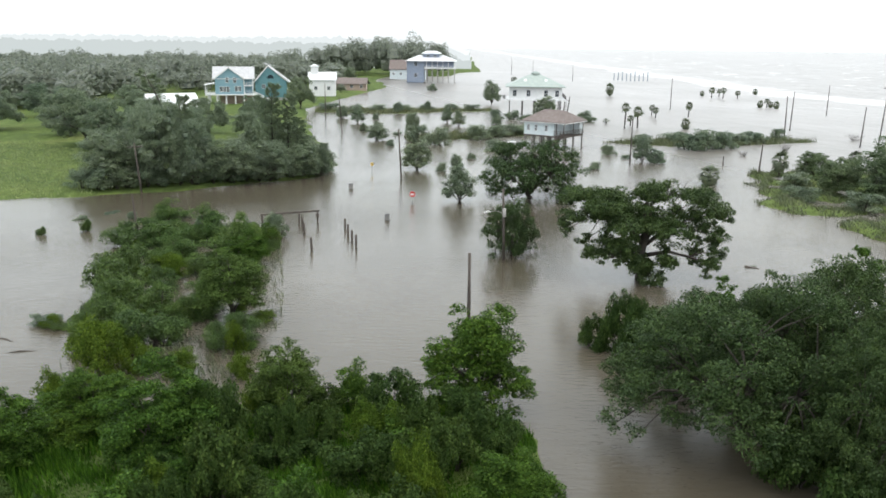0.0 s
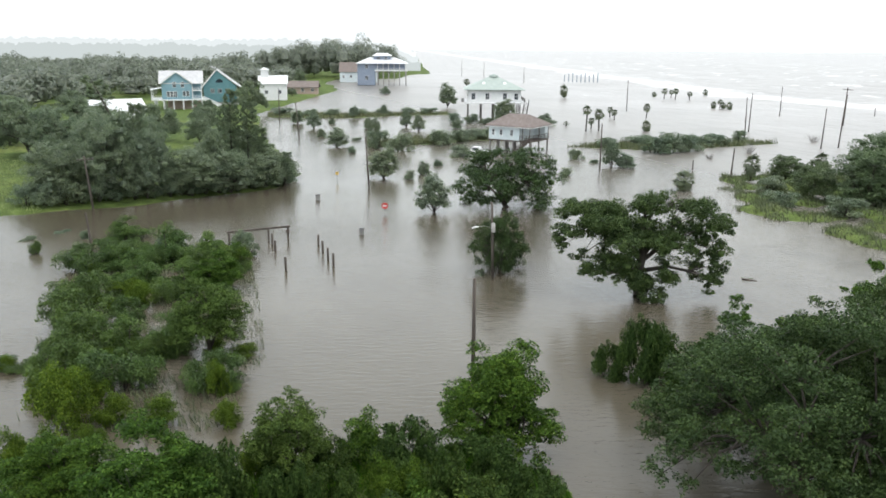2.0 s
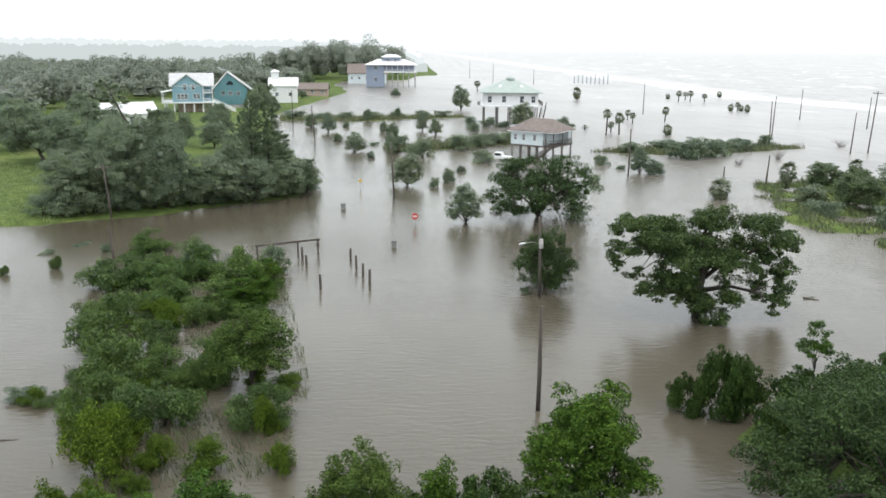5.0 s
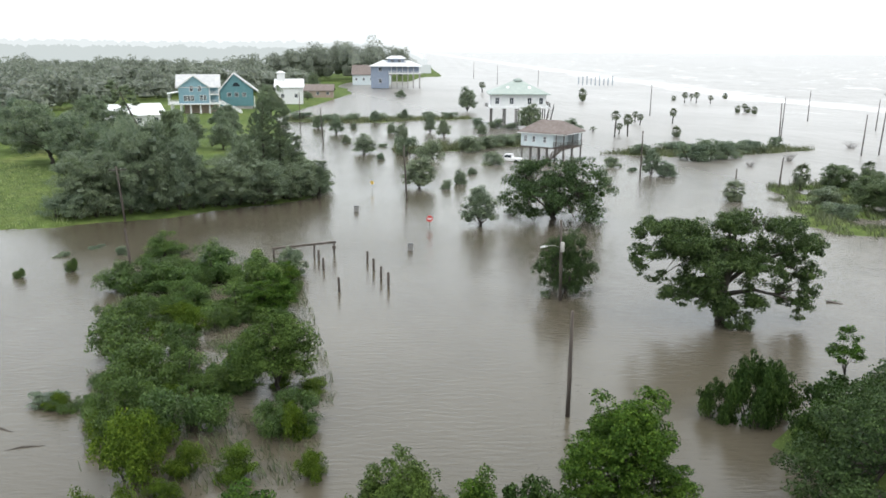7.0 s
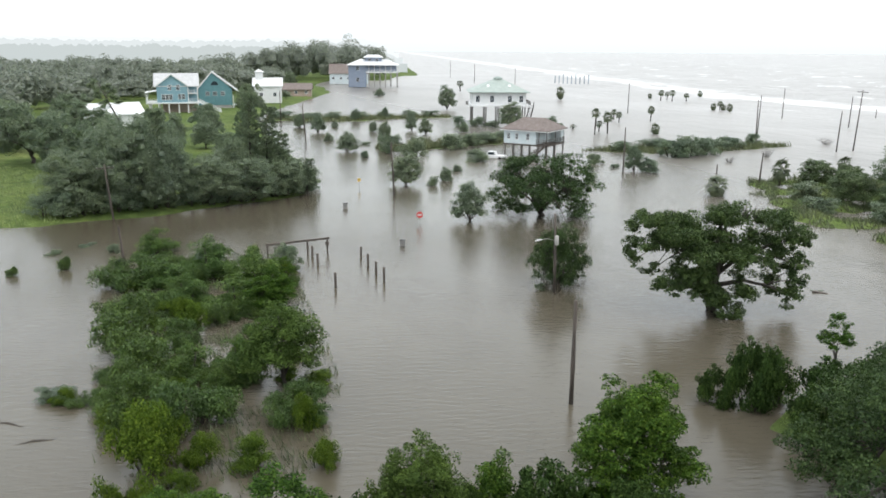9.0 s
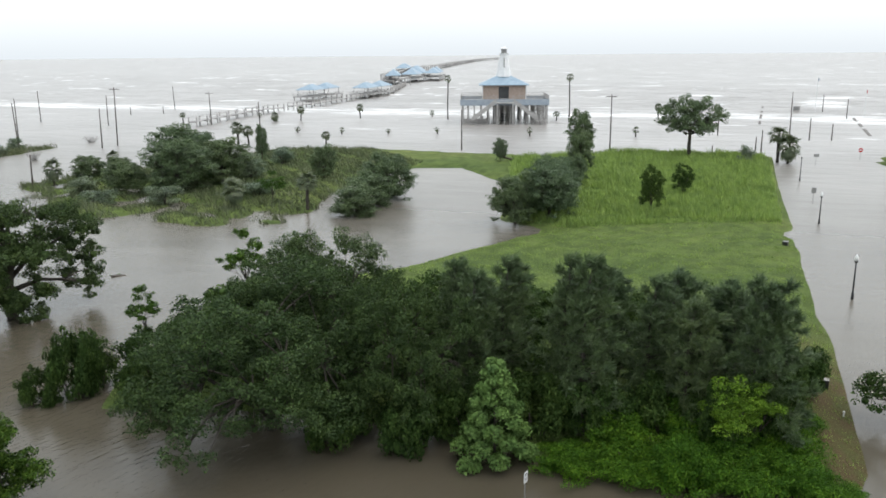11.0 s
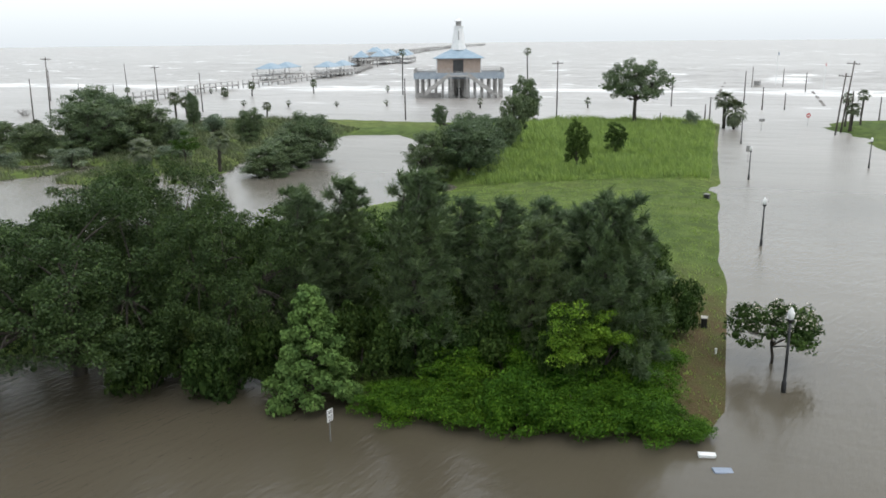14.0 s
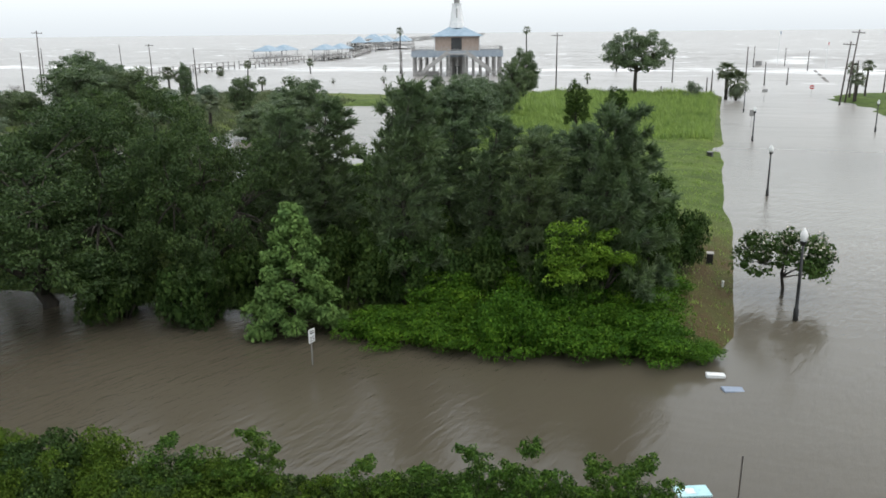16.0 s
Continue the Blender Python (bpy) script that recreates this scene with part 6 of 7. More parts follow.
def hip_roof(bm, x0, x1, y0, y1, z, rise, ridge=0.3, over=0.7, thick=0.16):
    x0, x1, y0, y1 = x0 - over, x1 + over, y0 - over, y1 + over
    cx, cy = (x0 + x1) / 2, (y0 + y1) / 2
    rx, ry = (x1 - x0) / 2 * ridge, 0.02
    if (y1 - y0) > (x1 - x0):
        rx, ry = 0.02, (y1 - y0) / 2 * ridge
    lo = [bm.verts.new(p) for p in ((x0, y0, z), (x1, y0, z), (x1, y1, z), (x0, y1, z))]
    ed = [bm.verts.new((v.co.x, v.co.y, z + thick)) for v in lo]
    hi = [bm.verts.new(p) for p in ((cx - rx, cy - ry, z + rise), (cx + rx, cy - ry, z + rise), (cx + rx, cy + ry, z + rise), (cx - rx, cy + ry, z + rise))]
    bm.faces.new(lo[::-1])
    for a, b in ((lo, ed), (ed, hi)):
        for i in range(4):
            bm.faces.new((a[i], a[(i + 1) % 4], b[(i + 1) % 4], b[i]))
    bm.faces.new(hi)
    return bm


def window(parent, x, y, z, w, h, face="y", out=-1, frame_m=None):
    """A framed window on a wall square to y or x: frame, pane and sill."""
    t = 0.10
    bm = bmesh.new()

    def b(u0, v0, u1, v1, d0, d1):
        lo, hi = sorted((d0 * out, d1 * out))
        if face == "y":
            box(bm, x + u0, y + lo, z + v0, x + u1, y + hi, z + v1)
        else:
            box(bm, x + lo, y + u0, z + v0, x + hi, y + u1, z + v1)
    for u0, v0, u1, v1 in ((-w / 2 - t, -t, -w / 2, h + t), (w / 2, -t, w / 2 + t, h + t), (-w / 2, h, w / 2, h + t), (-w / 2, -t, w / 2, 0), (-0.03, 0, 0.03, h), (-w / 2, h / 2 - 0.03, w / 2, h / 2 + 0.03)):
        b(u0, v0, u1, v1, -0.02, 0.07)
    fr = part("window", bm, frame_m or M_WHITE, parent, "white window frame")
    bm = bmesh.new()
    b(-w / 2, 0, w / 2, h, 0.005, 0.03)
    part("pane", bm, M_GLASS, fr)
    return fr


def siding(parent, x0, x1, y0, y1, z0, z1, mat, board=0.35):
    """A house body with lapped boards proud of it."""
    body = part("wall", box(bmesh.new(), x0, y0, z0, x1, y1, z1), mat, parent)
    bm = bmesh.new()
    n = int((z1 - z0) / board)
    for i in range(n):
        z = z0 + i * board
        for ya, s in ((y0, -1), (y1, 1)):
            box(bm, x0 - 0.01, min(ya, ya + s * 0.03), z, x1 + 0.01, max(ya, ya + s * 0.03), z + board * 0.86)
        for xa, s in ((x0, -1), (x1, 1)):
            box(bm, min(xa, xa + s * 0.03), y0 - 0.01, z, max(xa, xa + s * 0.03), y1 + 0.01, z + board * 0.86)
    boards = part("siding", bm, mat, body)
    tagged(boards, kind="stuff")
    return body


def railing(parent, a, b, z, mat, h=1.05, gap=0.45):
    a, b = Vector((a[0], a[1], z)), Vector((b[0], b[1], z))
    ln = (b - a).length
    bm = bmesh.new()
    for k in (h, 0.15, h * 0.55):
        bar(bm, a + Vector((0, 0, k)), b + Vector((0, 0, k)), 0.07)
    n = max(2, int(ln / gap))
    for i in range(n + 1):
        p = a.lerp(b, i / n)
        bar(bm, p, p + Vector((0, 0, h)), 0.05 if i % 4 else 0.1)
    return part("railing", bm, mat, parent)


def stilts(parent, xs, ys, z0, z1, mat, r=0.16):
    for x in xs:
        for y in ys:
            part("stilt", box(bmesh.new(), x - r, y - r, z0, x + r, y + r, z1), mat, parent)


def stair(parent, a, b, width, mat, steps=12, side=(0, 1)):
    """A straight open flight from a down to b, with treads, strings and rails."""
    a, b = Vector(a), Vector(b)
    s = Vector((side[0], side[1], 0)) * width / 2
    bm = bmesh.new()
    for k in (-1, 1):
        bar(bm, a + s * k, b + s * k, 0.08, 0.28)
        for hgt in (0.35, 0.65):
            bar(bm, a + s * k + Vector((0, 0, hgt)), b + s * k + Vector((0, 0, hgt)), 0.07, 0.12)
        bar(bm, a + s * k + Vector((0, 0, 1.0)), b + s * k + Vector((0, 0, 1.0)), 0.08)
        for i in range(0, steps + 1, 3):
            p = a.lerp(b, i / steps) + s * k
            bar(bm, p, p + Vector((0, 0, 1.0)), 0.08)
    for i in range(steps):
        p = a.lerp(b, (i + 0.5) / steps)
        bar(bm, p - s, p + s, 0.28, 0.05)
    return part("stair", bm, mat, parent)


def pavilion():
    """The fishing pavilion on stilts with its lighthouse top."""
    ob = thing("beach_pavilion", pose(186.6, 140.6, 0, 0, 0, -54.3), "grey stilted beach pavilion with blue roof and white lighthouse top", "building")
    x0, x1, y0, y1 = -12.4, 12.4, -9.0, 9.0
    stilts(ob, (-12, -10.4, -8.6, -6.6, -4.6, -2.8, 2.8, 4.6, 6.6, 8.6, 10.4, 12), (-8.6, -3.0, 3.0, 8.6), -1.5, 5.6, M_GREYWOOD, 0.2)
    part("deck", box(bmesh.new(), x0, y0, 5.6, x1, y1, 6.0), M_GREYWOOD, ob)
    bm = bmesh.new()
    for a, b in (((x0 - 0.1, y0 - 0.15), (x1 + 0.1, y0)), ((x0 - 0.1, y1), (x1 + 0.1, y1 + 0.15)), ((x0 - 0.15, y0), (x0, y1)), ((x1, y0), (x1 + 0.15, y1))):
        box(bm, a[0], a[1], 5.2, b[0], b[1], 6.9)
    part("fascia", bm, M_FASCIA, ob, "blue-grey deck fascia")
    for a, b in (((x0, y0), (-2.2, y0)), ((2.2, y0), (x1, y0)), ((x0, y0), (x0, y1)), ((x1, y0), (x1, y1)), ((x0, y1), (x1, y1))):
        railing(ob, a, b, 6.6, M_GREYWOOD, 1.3, 0.5)
    for i in range(14):
        part("deck_plank", box(bmesh.new(), x0 + 0.1, y0 + 0.1 + i * 1.27, 6.0, x1 - 0.1, y0 + 1.3 + i * 1.27, 6.06), M_GREYWOOD, ob)
    wall = part("wall", box(bmesh.new(), -6.2, -4.6, 6.06, 6.2, 6.0, 10.6), M_BRICK, ob, "tan brick wall")
    for k in (-1, 1):
        part("wall_corner", box(bmesh.new(), k * 6.2 - 0.12, -4.75, 6.06, k * 6.2 + 0.12, -4.5, 10.6), M_WHITE, wall)
    # solid wall behind: a dark panel paints the shade inside the doorway
    part("door_opening", box(bmesh.new(), -1.6, -4.72, 6.1, 1.3, -4.6, 10.2), M_DARK, wall, "dark panel for a shaded open doorway")
    bm = hip_roof(bmesh.new(), -6.2, 6.2, -4.6, 6.0, 10.6, 3.0, 0.16, 1.0)
    roof = part("roof", bm, M_ROOFBLUE, ob, "blue metal hip roof")
    bm = bmesh.new()
    for lo, hi, r0, r1 in ((12.9, 13.7, 2.35, 2.15), (13.7, 19.2, 2.1, 1.2), (19.2, 19.5, 1.45, 1.45)):
        tube(bm, [(0, 0.7, lo), (0, 0.7, hi)], [r0, r1], 8)
    tower = part("tower", bm, M_WHITE, ob, "white tapered lighthouse tower")
    part("slot_window", box(bmesh.new(), -0.12, -1.2, 15.6, 0.12, -0.6, 18.2), M_GREYBOX, tower)
    bm = bmesh.new()
    tube(bm, [(0, 0.7, 19.5), (0, 0.7, 20.7)], [0.8, 0.8], 8)
    part("lantern", bm, M_GREYBOX, tower, "grey glazed lantern room")
    bm = bmesh.new()
    tube(bm, [(0, 0.7, 20.7), (0, 0.7, 20.85), (0, 0.7, 21.5)], [1.2, 1.2, 0.1], 8)
    part("lantern_roof", bm, M_WHITE, tower)
    part("landing", box(bmesh.new(), -2.4, -12.0, 5.9, 2.4, y0, 6.1), M_GREYWOOD, ob)
    stilts(ob, (-2.2, 2.2), (-11.8,), -1.5, 5.9, M_GREYWOOD, 0.18)
    for k in (-1, 1):
        part("stair_side", prism(bmesh.new(), [(k * 2.4, 6.0), (k * 2.4, 7.2), (k * 9.2, 2.3), (k * 9.2, 1.0)], -12.0, -11.9, "y"), M_GREYWOOD, ob)
    railing(ob, (-2.4, -12.0), (2.4, -12.0), 6.1, M_GREYWOOD, 1.2, 0.4)
    for x in (-8, -6.2, -4.4, 4.4, 6.2, 8, 10):
        part("brace_post", box(bmesh.new(), x - 0.14, -10.2, -1.4, x + 0.14, -9.9, 3.6 - abs(x) * 0.2), M_GREYWOOD, ob)
    part("lower_screen", box(bmesh.new(), -11.8, -8.5, 0.0, -5.0, -8.3, 1.5), M_GREYWOOD, ob)
    stair(ob, (-2.4, -11.0, 6.1), (-9.0, -11.0, 1.2), 1.8, M_GREYWOOD, 18)
    stair(ob, (2.4, -11.0, 6.1), (9.0, -11.0, 1.2), 1.8, M_GREYWOOD, 18)
    part("lower_deck", box(bmesh.new(), 8.6, -12.2, 1.0, 11.6, -9.6, 1.2), M_GREYWOOD, ob)
    railing(ob, (8.8, -12.1), (11.5, -12.1), 1.2, M_GREYWOOD)
    part("lower_room", box(bmesh.new(), -2.6, -1.0, -0.5, 2.6, 5.0, 5.6), M_CONC, ob, "grey block store room")
    part("store_door", box(bmesh.new(), -0.6, -1.08, -0.2, 0.6, -1.0, 2.4), M_DARK, ob, "dark store room door")
    for x in (-1.6, 0.0, 1.6):
        part("stilt", box(bmesh.new(), x - 0.18, -9.0, -1.5, x + 0.18, -8.64, 5.6), M_GREYWOOD, ob)
    for x in (-11.2, -9.5, -5.6, 5.6, 9.5, 11.2):
        part("knee_brace", bar(bmesh.new(), (x, -8.7, 4.2), (x + 1.3, -8.7, 5.5), 0.2), M_GREYWOOD, ob)
    for k in range(9):
        part("lattice", bar(bmesh.new(), (-11.5 + k * 1.1, -8.9, 0.0), (-10.4 + k * 1.1, -8.9, 2.0), 0.1), M_GREYWOOD, ob)


def small_house():
    ob = thing("stilt_house", pose(14.8, 171.0, -0.8, 0, 0, -35) @ Matrix.Diagonal((0.76, 0.88, 1.0, 1)), "pale blue cottage on stilts with a brown roof", "house")
    stilts(ob, (-6.0, -3.6, -1.2, 1.2, 3.6, 6.2), (-4.4, 0, 4.4), -1.2, 3.2, M_PILE, 0.16)
    body = siding(ob, -6.2, 3.2, -4.6, 4.6, 3.4, 6.1, M_PALEBLUE)
    part("floor_frame", box(bmesh.new(), -6.3, -4.8, 3.1, 6.4, 4.8, 3.4), M_POLE, ob)
    part("roof", hip_roof(bmesh.new(), -6.3, 6.4, -4.7, 4.7, 6.1, 2.3, 0.45, 0.6), M_ROOFBROWN, ob, "brown shingle roof")
    part("eave", box(bmesh.new(), -6.95, -5.35, 5.95, 7.05, 5.35, 6.09), M_WHITE, ob, "white eave board")
    for x in (-4.8, -2.4, 0.8):
        window(body, x, -4.63, 4.3, 0.7, 1.1)
    for y in (-2.5, 2.0):
        window(body, -6.23, y, 4.3, 0.8, 1.1, "x", -1)
    for p in ((6.2, -4.6), (6.2, 0), (6.2, 4.6), (4.0, -4.6)):
        part("porch_post", box(bmesh.new(), p[0] - 0.08, p[1] - 0.08, 3.4, p[0] + 0.08, p[1] + 0.08, 6.0), M_POLE, ob)
    railing(ob, (3.3, -4.7), (6.3, -4.7), 3.4, M_POLE)
    railing(ob, (6.3, -4.7), (6.3, 4.7), 3.4, M_POLE)
    stair(ob, (6.3, -5.6, 3.3), (1.2, -5.6, 0.0), 1.1, M_POLE, 12)
    part("back_wall", box(bmesh.new(), 3.2, 3.0, 3.4, 6.2, 4.6, 6.1), M_PALEBLUE, ob)


def pickup():
    ob = thing("pickup_truck", pose(6.0, 166.8, -0.45, 0, 0, 70), "white pickup truck standing in flood water", "truck")
    part("body", box(bmesh.new(), -0.9, -2.6, 0.45, 0.9, 2.6, 1.05, 0.08), M_CAR, ob)
    part("cab", prism(bmesh.new(), [(-0.9, 1.0), (1.4, 1.0), (0.8, 1.75), (-0.6, 1.75)], -0.82, 0.82, "x"), M_CAR, ob)
    part("windscreen", prism(bmesh.new(), [(1.36, 1.08), (1.40, 1.08), (0.86, 1.70), (0.82, 1.70)], -0.75, 0.75, "x"), M_GLASS, ob)
    for k in (-1, 1):
        part("side_window", box(bmesh.new(), k * 0.83 - 0.01, -0.5, 1.15, k * 0.83 + 0.01, 0.75, 1.62), M_GLASS, ob)
        for y in (-1.6, 1.7):
            bm = bmesh.new()
            tube(bm, [(k * 0.72, y, 0.38), (k * 0.95, y, 0.38)], [0.38, 0.38], 14)
            part("wheel", bm, M_BLACK, ob)


def green_house():
    ob = thing("stilt_house", pose(15.5, 243, 0, 0, 0, -2), "white house on stilts with a pale green hip roof", "house")
    stilts(ob, (-7.4, -3.6, 0, 3.6, 7.4), (-6, 0, 6), -1.2, 5.4, M_PILE, 0.14)
    body = siding(ob, -7.6, 7.6, -6.4, 6.4, 5.6, 9.0, M_WHITE)
    part("floor_frame", box(bmesh.new(), -8.6, -7.6, 5.2, 8.8, 7.4, 5.6), M_WHITE, ob)
    part("roof", hip_roof(bmesh.new(), -7.6, 7.6, -6.4, 6.4, 9.0, 3.7, 0.10, 1.1), M_ROOFGREEN, ob, "pale green metal hip roof")
    bm = bmesh.new()
    tube(bm, [(0, 0, 12.4), (0, 0, 12.9), (0, 0, 13.3)], [1.3, 1.3, 0.3], 10)
    part("roof_cap", bm, M_ROOFGREEN, ob)
    for x in (-6.0, -2.0, 3.0, 6.2):
        window(body, x, -6.43, 6.4, 1.0, 1.7)
    for x in (-3.0, 3.0):
        part("skylight", bar(bmesh.new(), (x, -4.6, 10.55), (x, -3.8, 11.1), 0.8, 0.12), M_WHITE, ob)
    for x0, x1 in ((-8.5, -7.7), (7.7, 8.7)):
        railing(ob, (x0, -7.5), (x1, -7.5), 5.6, M_WHITE)
    railing(ob, (8.7, -7.5), (8.7, 7.3), 5.6, M_POLE)
    stair(ob, (9.3, -6.0, 5.5), (9.3, 2.0, 0.2), 1.2, M_POLE, 14, (1, 0))
    part("air_unit", box(bmesh.new(), -9.4, -6.0, 5.6, -8.6, -5.0, 6.6, 0.03), M_GREYBOX, ob)


def far_house():
    ob = thing("stilt_house", pose(-28, 462, 0.2, 0, 0, 2), "grey-blue two-storey stilt house with a white roof", "house")
    body = siding(ob, -13.5, -4.0, -8, 8, 0.0, 11.6, M_GREYBLUE, 0.5)
    stilts(ob, (-2.5, 0.5, 3.5, 6.5, 9.5, 13.0), (-7.5, 0, 7.5), -1.0, 8.0, M_GREYWOOD, 0.25)
    part("floor_frame", box(bmesh.new(), -4.0, -9, 7.6, 13.8, 8, 8.1), M_WHITE, ob)
    part("inner_wall", box(bmesh.new(), -4.0, -5.0, 8.1, 12.5, 8, 11.6), M_GREYBLUE, ob)
    for x in (-2.5, 0.5, 3.5, 6.5, 9.5, 13.2):
        part("porch_post", box(bmesh.new(), x - 0.14, -8.8, 8.1, x + 0.14, -8.5, 11.6), M_WHITE, ob)
    railing(ob, (-3.8, -8.8), (13.5, -8.8), 8.1, M_WHITE, 1.1, 0.7)
    part("roof", hip_roof(bmesh.new(), -13.5, 13.5, -8.6, 8, 11.6, 3.2, 0.5, 0.9), M_ROOFWHITE, ob, "white metal roof")
    part("monitor", box(bmesh.new(), -4.5, -3.5, 13.0, 4.5, 3.5, 15.6), M_GREYBLUE, ob)
    part("upper_roof", hip_roof(bmesh.new(), -4.8, 4.8, -3.8, 3.8, 15.6, 1.6, 0.5, 0.9), M_ROOFWHITE, ob, "white metal roof")
    for z in (3.0, 9.0):
        window(body, -8.5, -8.03, z, 1.5, 2.0)
    for x in (-2, 2):
        window(body, x, -3.53, 13.6, 1.4, 1.4)


def blue_house():
    ob = thing("stilt_house", pose(-84.5, 275, 0.45, 0, 0, 14), "light blue two-storey stilt house with white trim", "house")
    stilts(ob, (-8.2, -5.4, -2.4, 0.6, 3.4, 6.4), (-5, 0, 5), -0.8, 3.2, M_WHITE, 0.2)
    part("ground_room", box(bmesh.new(), -4.5, -2.0, -0.4, 6.0, 4.8, 3.2), M_BRICK, ob, "shaded brick ground floor")
    part("floor_frame", box(bmesh.new(), -9.2, -5.6, 3.0, 6.8, 5.4, 3.4), M_WHITE, ob)
    body = siding(ob, -5.8, 3.4, -5.0, 5.2, 3.4, 8.6, M_BLUE)
    bm = prism(bmesh.new(), [(-5.8, 8.6), (3.4, 8.6), (-1.2, 12.0)], -5.0, -4.75, "y")
    part("gable", bm, M_BLUE, ob)
    bm = gable_roof(bmesh.new(), -5.8, 3.4, -5.0, 0.5, 8.6, 3.4, 0.2, 0.45, "y")
    part("front_roof", bm, M_ROOFGREY, ob, "grey shingle gable roof")
    bm = bmesh.new()
    bar(bm, (-6.25, -5.5, 8.35), (-1.2, -5.5, 12.1), 0.1, 0.4)
    bar(bm, (3.85, -5.5, 8.35), (-1.2, -5.5, 12.1), 0.1, 0.4)
    part("bargeboard", bm, M_WHITE, ob, "white bargeboard")
    part("main_roof", gable_roof(bmesh.new(), -6.2, 6.6, -4.6, 5.4, 8.6, 3.5, 0.2, 0.5), M_ROOFGREY, ob, "grey shingle roof")
    for x, z, w, h in ((-3.9, 4.2, 0.9, 1.6), (-2.8, 4.2, 0.9, 1.6), (-1.7, 4.2, 0.9, 1.6), (1.0, 4.4, 0.8, 1.5), (2.1, 4.4, 0.8, 1.5), (-1.9, 7.2, 0.9, 1.6), (0.6, 7.2, 0.9, 1.6)):
        window(body, x, -5.03, z, w, h)
    part("back_wall", box(bmesh.new(), 3.4, -2.4, 3.4, 6.4, 5.2, 8.6), M_BLUE, ob)
    part("porch_floor", box(bmesh.new(), 3.42, -5.1, 6.0, 6.5, -2.42, 6.2), M_WHITE, ob)
    for x in (3.6, 6.4):
        part("porch_post", box(bmesh.new(), x - 0.12, -5.1, 3.4, x + 0.12, -4.86, 8.7), M_WHITE, ob)
    for z in (3.4, 6.2):
        railing(ob, (3.5, -5.1), (6.5, -5.1), z, M_WHITE)
    railing(ob, (-9.1, -5.5), (-5.9, -5.5), 3.4, M_WHITE)
    railing(ob, (-9.1, -5.5), (-9.1, 2), 3.4, M_WHITE)
    part("side_roof", prism(bmesh.new(), [(-9.5, 6.3), (-5.85, 6.9), (-5.85, 7.05), (-9.5, 6.45)], -5.2, 2.2, "y"), M_ROOFWHITE, ob)
    for y in (-4.8, 1.6):
        part("porch_post", box(bmesh.new(), -9.1, y - 0.1, 3.4, -8.9, y + 0.1, 6.3), M_WHITE, ob)
    stair(ob, (6.8, -4.2, 3.3), (13.5, -4.2, 0.0), 1.4, M_WHITE, 16)


def teal_house():
    ob = thing("house", pose(-76.5, 296, 0.45, 0, 0, 12) @ Matrix.Diagonal((0.85, 0.9, 0.95, 1)), "teal gabled house with white trim beside the blue house", "house")
    body = siding(ob, -7, 6, -5, 6, 1.2, 7.0, M_TEAL)
    part("base", box(bmesh.new(), -6.8, -4.8, -0.4, 5.8, 5.8, 1.2), M_CONC, ob)
    part("gable", prism(bmesh.new(), [(-7, 7.0), (6, 7.0), (-1.5, 12.6)], -5.0, -4.7, "y"), M_TEAL, ob)
    bm = bmesh.new()
    prism(bm, [(-7.6, 6.6), (-1.5, 12.7), (10.5, 4.6), (10.5, 4.85), (-1.5, 13.0), (-7.6, 6.9)], -5.6, 6.5, "y")
    part("roof", bm, M_ROOFGREY, ob, "grey shingle roof")
    bm = bmesh.new()
    bar(bm, (-7.6, -5.65, 6.7), (-1.5, -5.65, 12.9), 0.1, 0.4)
    bar(bm, (10.5, -5.65, 4.7), (-1.5, -5.65, 12.9), 0.1, 0.4)
    part("bargeboard", bm, M_WHITE, ob, "white bargeboard")
    bm = bmesh.new()
    prism(bm, [(-0.6 + 1.4 * math.cos(k * math.pi / 10), 8.2 + 1.4 * math.sin(k * math.pi / 10)) for k in range(11)], -5.12, -5.02, "y")
    part("arched_window", bm, M_GLASS, ob, "half-round window with white frame")
    for x in (-3.5, -0.6, 2.4):
        window(body, x, -5.03, 4.6, 1.4, 1.3)
    for x in (6.4, 10.0):
        part("porch_post", box(bmesh.new(), x - 0.12, -5.3, 0.0, x + 0.12, -5.06, 4.8), M_WHITE, ob)
    part("porch_floor", box(bmesh.new(), 6.0, -5.3, 1.0, 10.2, 2, 1.25), M_WHITE, ob)


def plain_house(x, y, w, d, h, rise, heading, wall_m, roof_m, label, cupola=False):
    ob = thing("house", pose(x, y, 0.4, 0, 0, heading), label, "house")
    body = siding(ob, -w / 2, w / 2, -d / 2, d / 2, -0.3, h, wall_m, 0.45)
    part("roof", gable_roof(bmesh.new(), -w / 2, w / 2, -d / 2, d / 2, h, rise, 0.2, 0.6), roof_m, ob)
    for k in (-1, 1):
        part("gable", prism(bmesh.new(), [(-d / 2, h), (d / 2, h), (0, h + rise)], k * w / 2 - 0.1, k * w / 2 + 0.1, "x"), wall_m, ob)
    n = max(2, int(w / 4))
    for i in range(n):
        window(body, -w / 2 + (i + 0.5) * w / n, -d / 2 - 0.03, h * 0.4, 1.1, 1.3)
    if cupola:
        cu = part("cupola", box(bmesh.new(), -w / 2 + 0.5, -1.3, h, -w / 2 + 3.3, 1.3, h + rise + 2.2), M_WHITE, ob)
        part("cupola_roof", hip_roof(bmesh.new(), -w / 2 + 0.5, -w / 2 + 3.3, -1.3, 1.3, h + rise + 2.2, 1.0, 0.1, 0.4), M_ROOFWHITE, cu)
    return ob


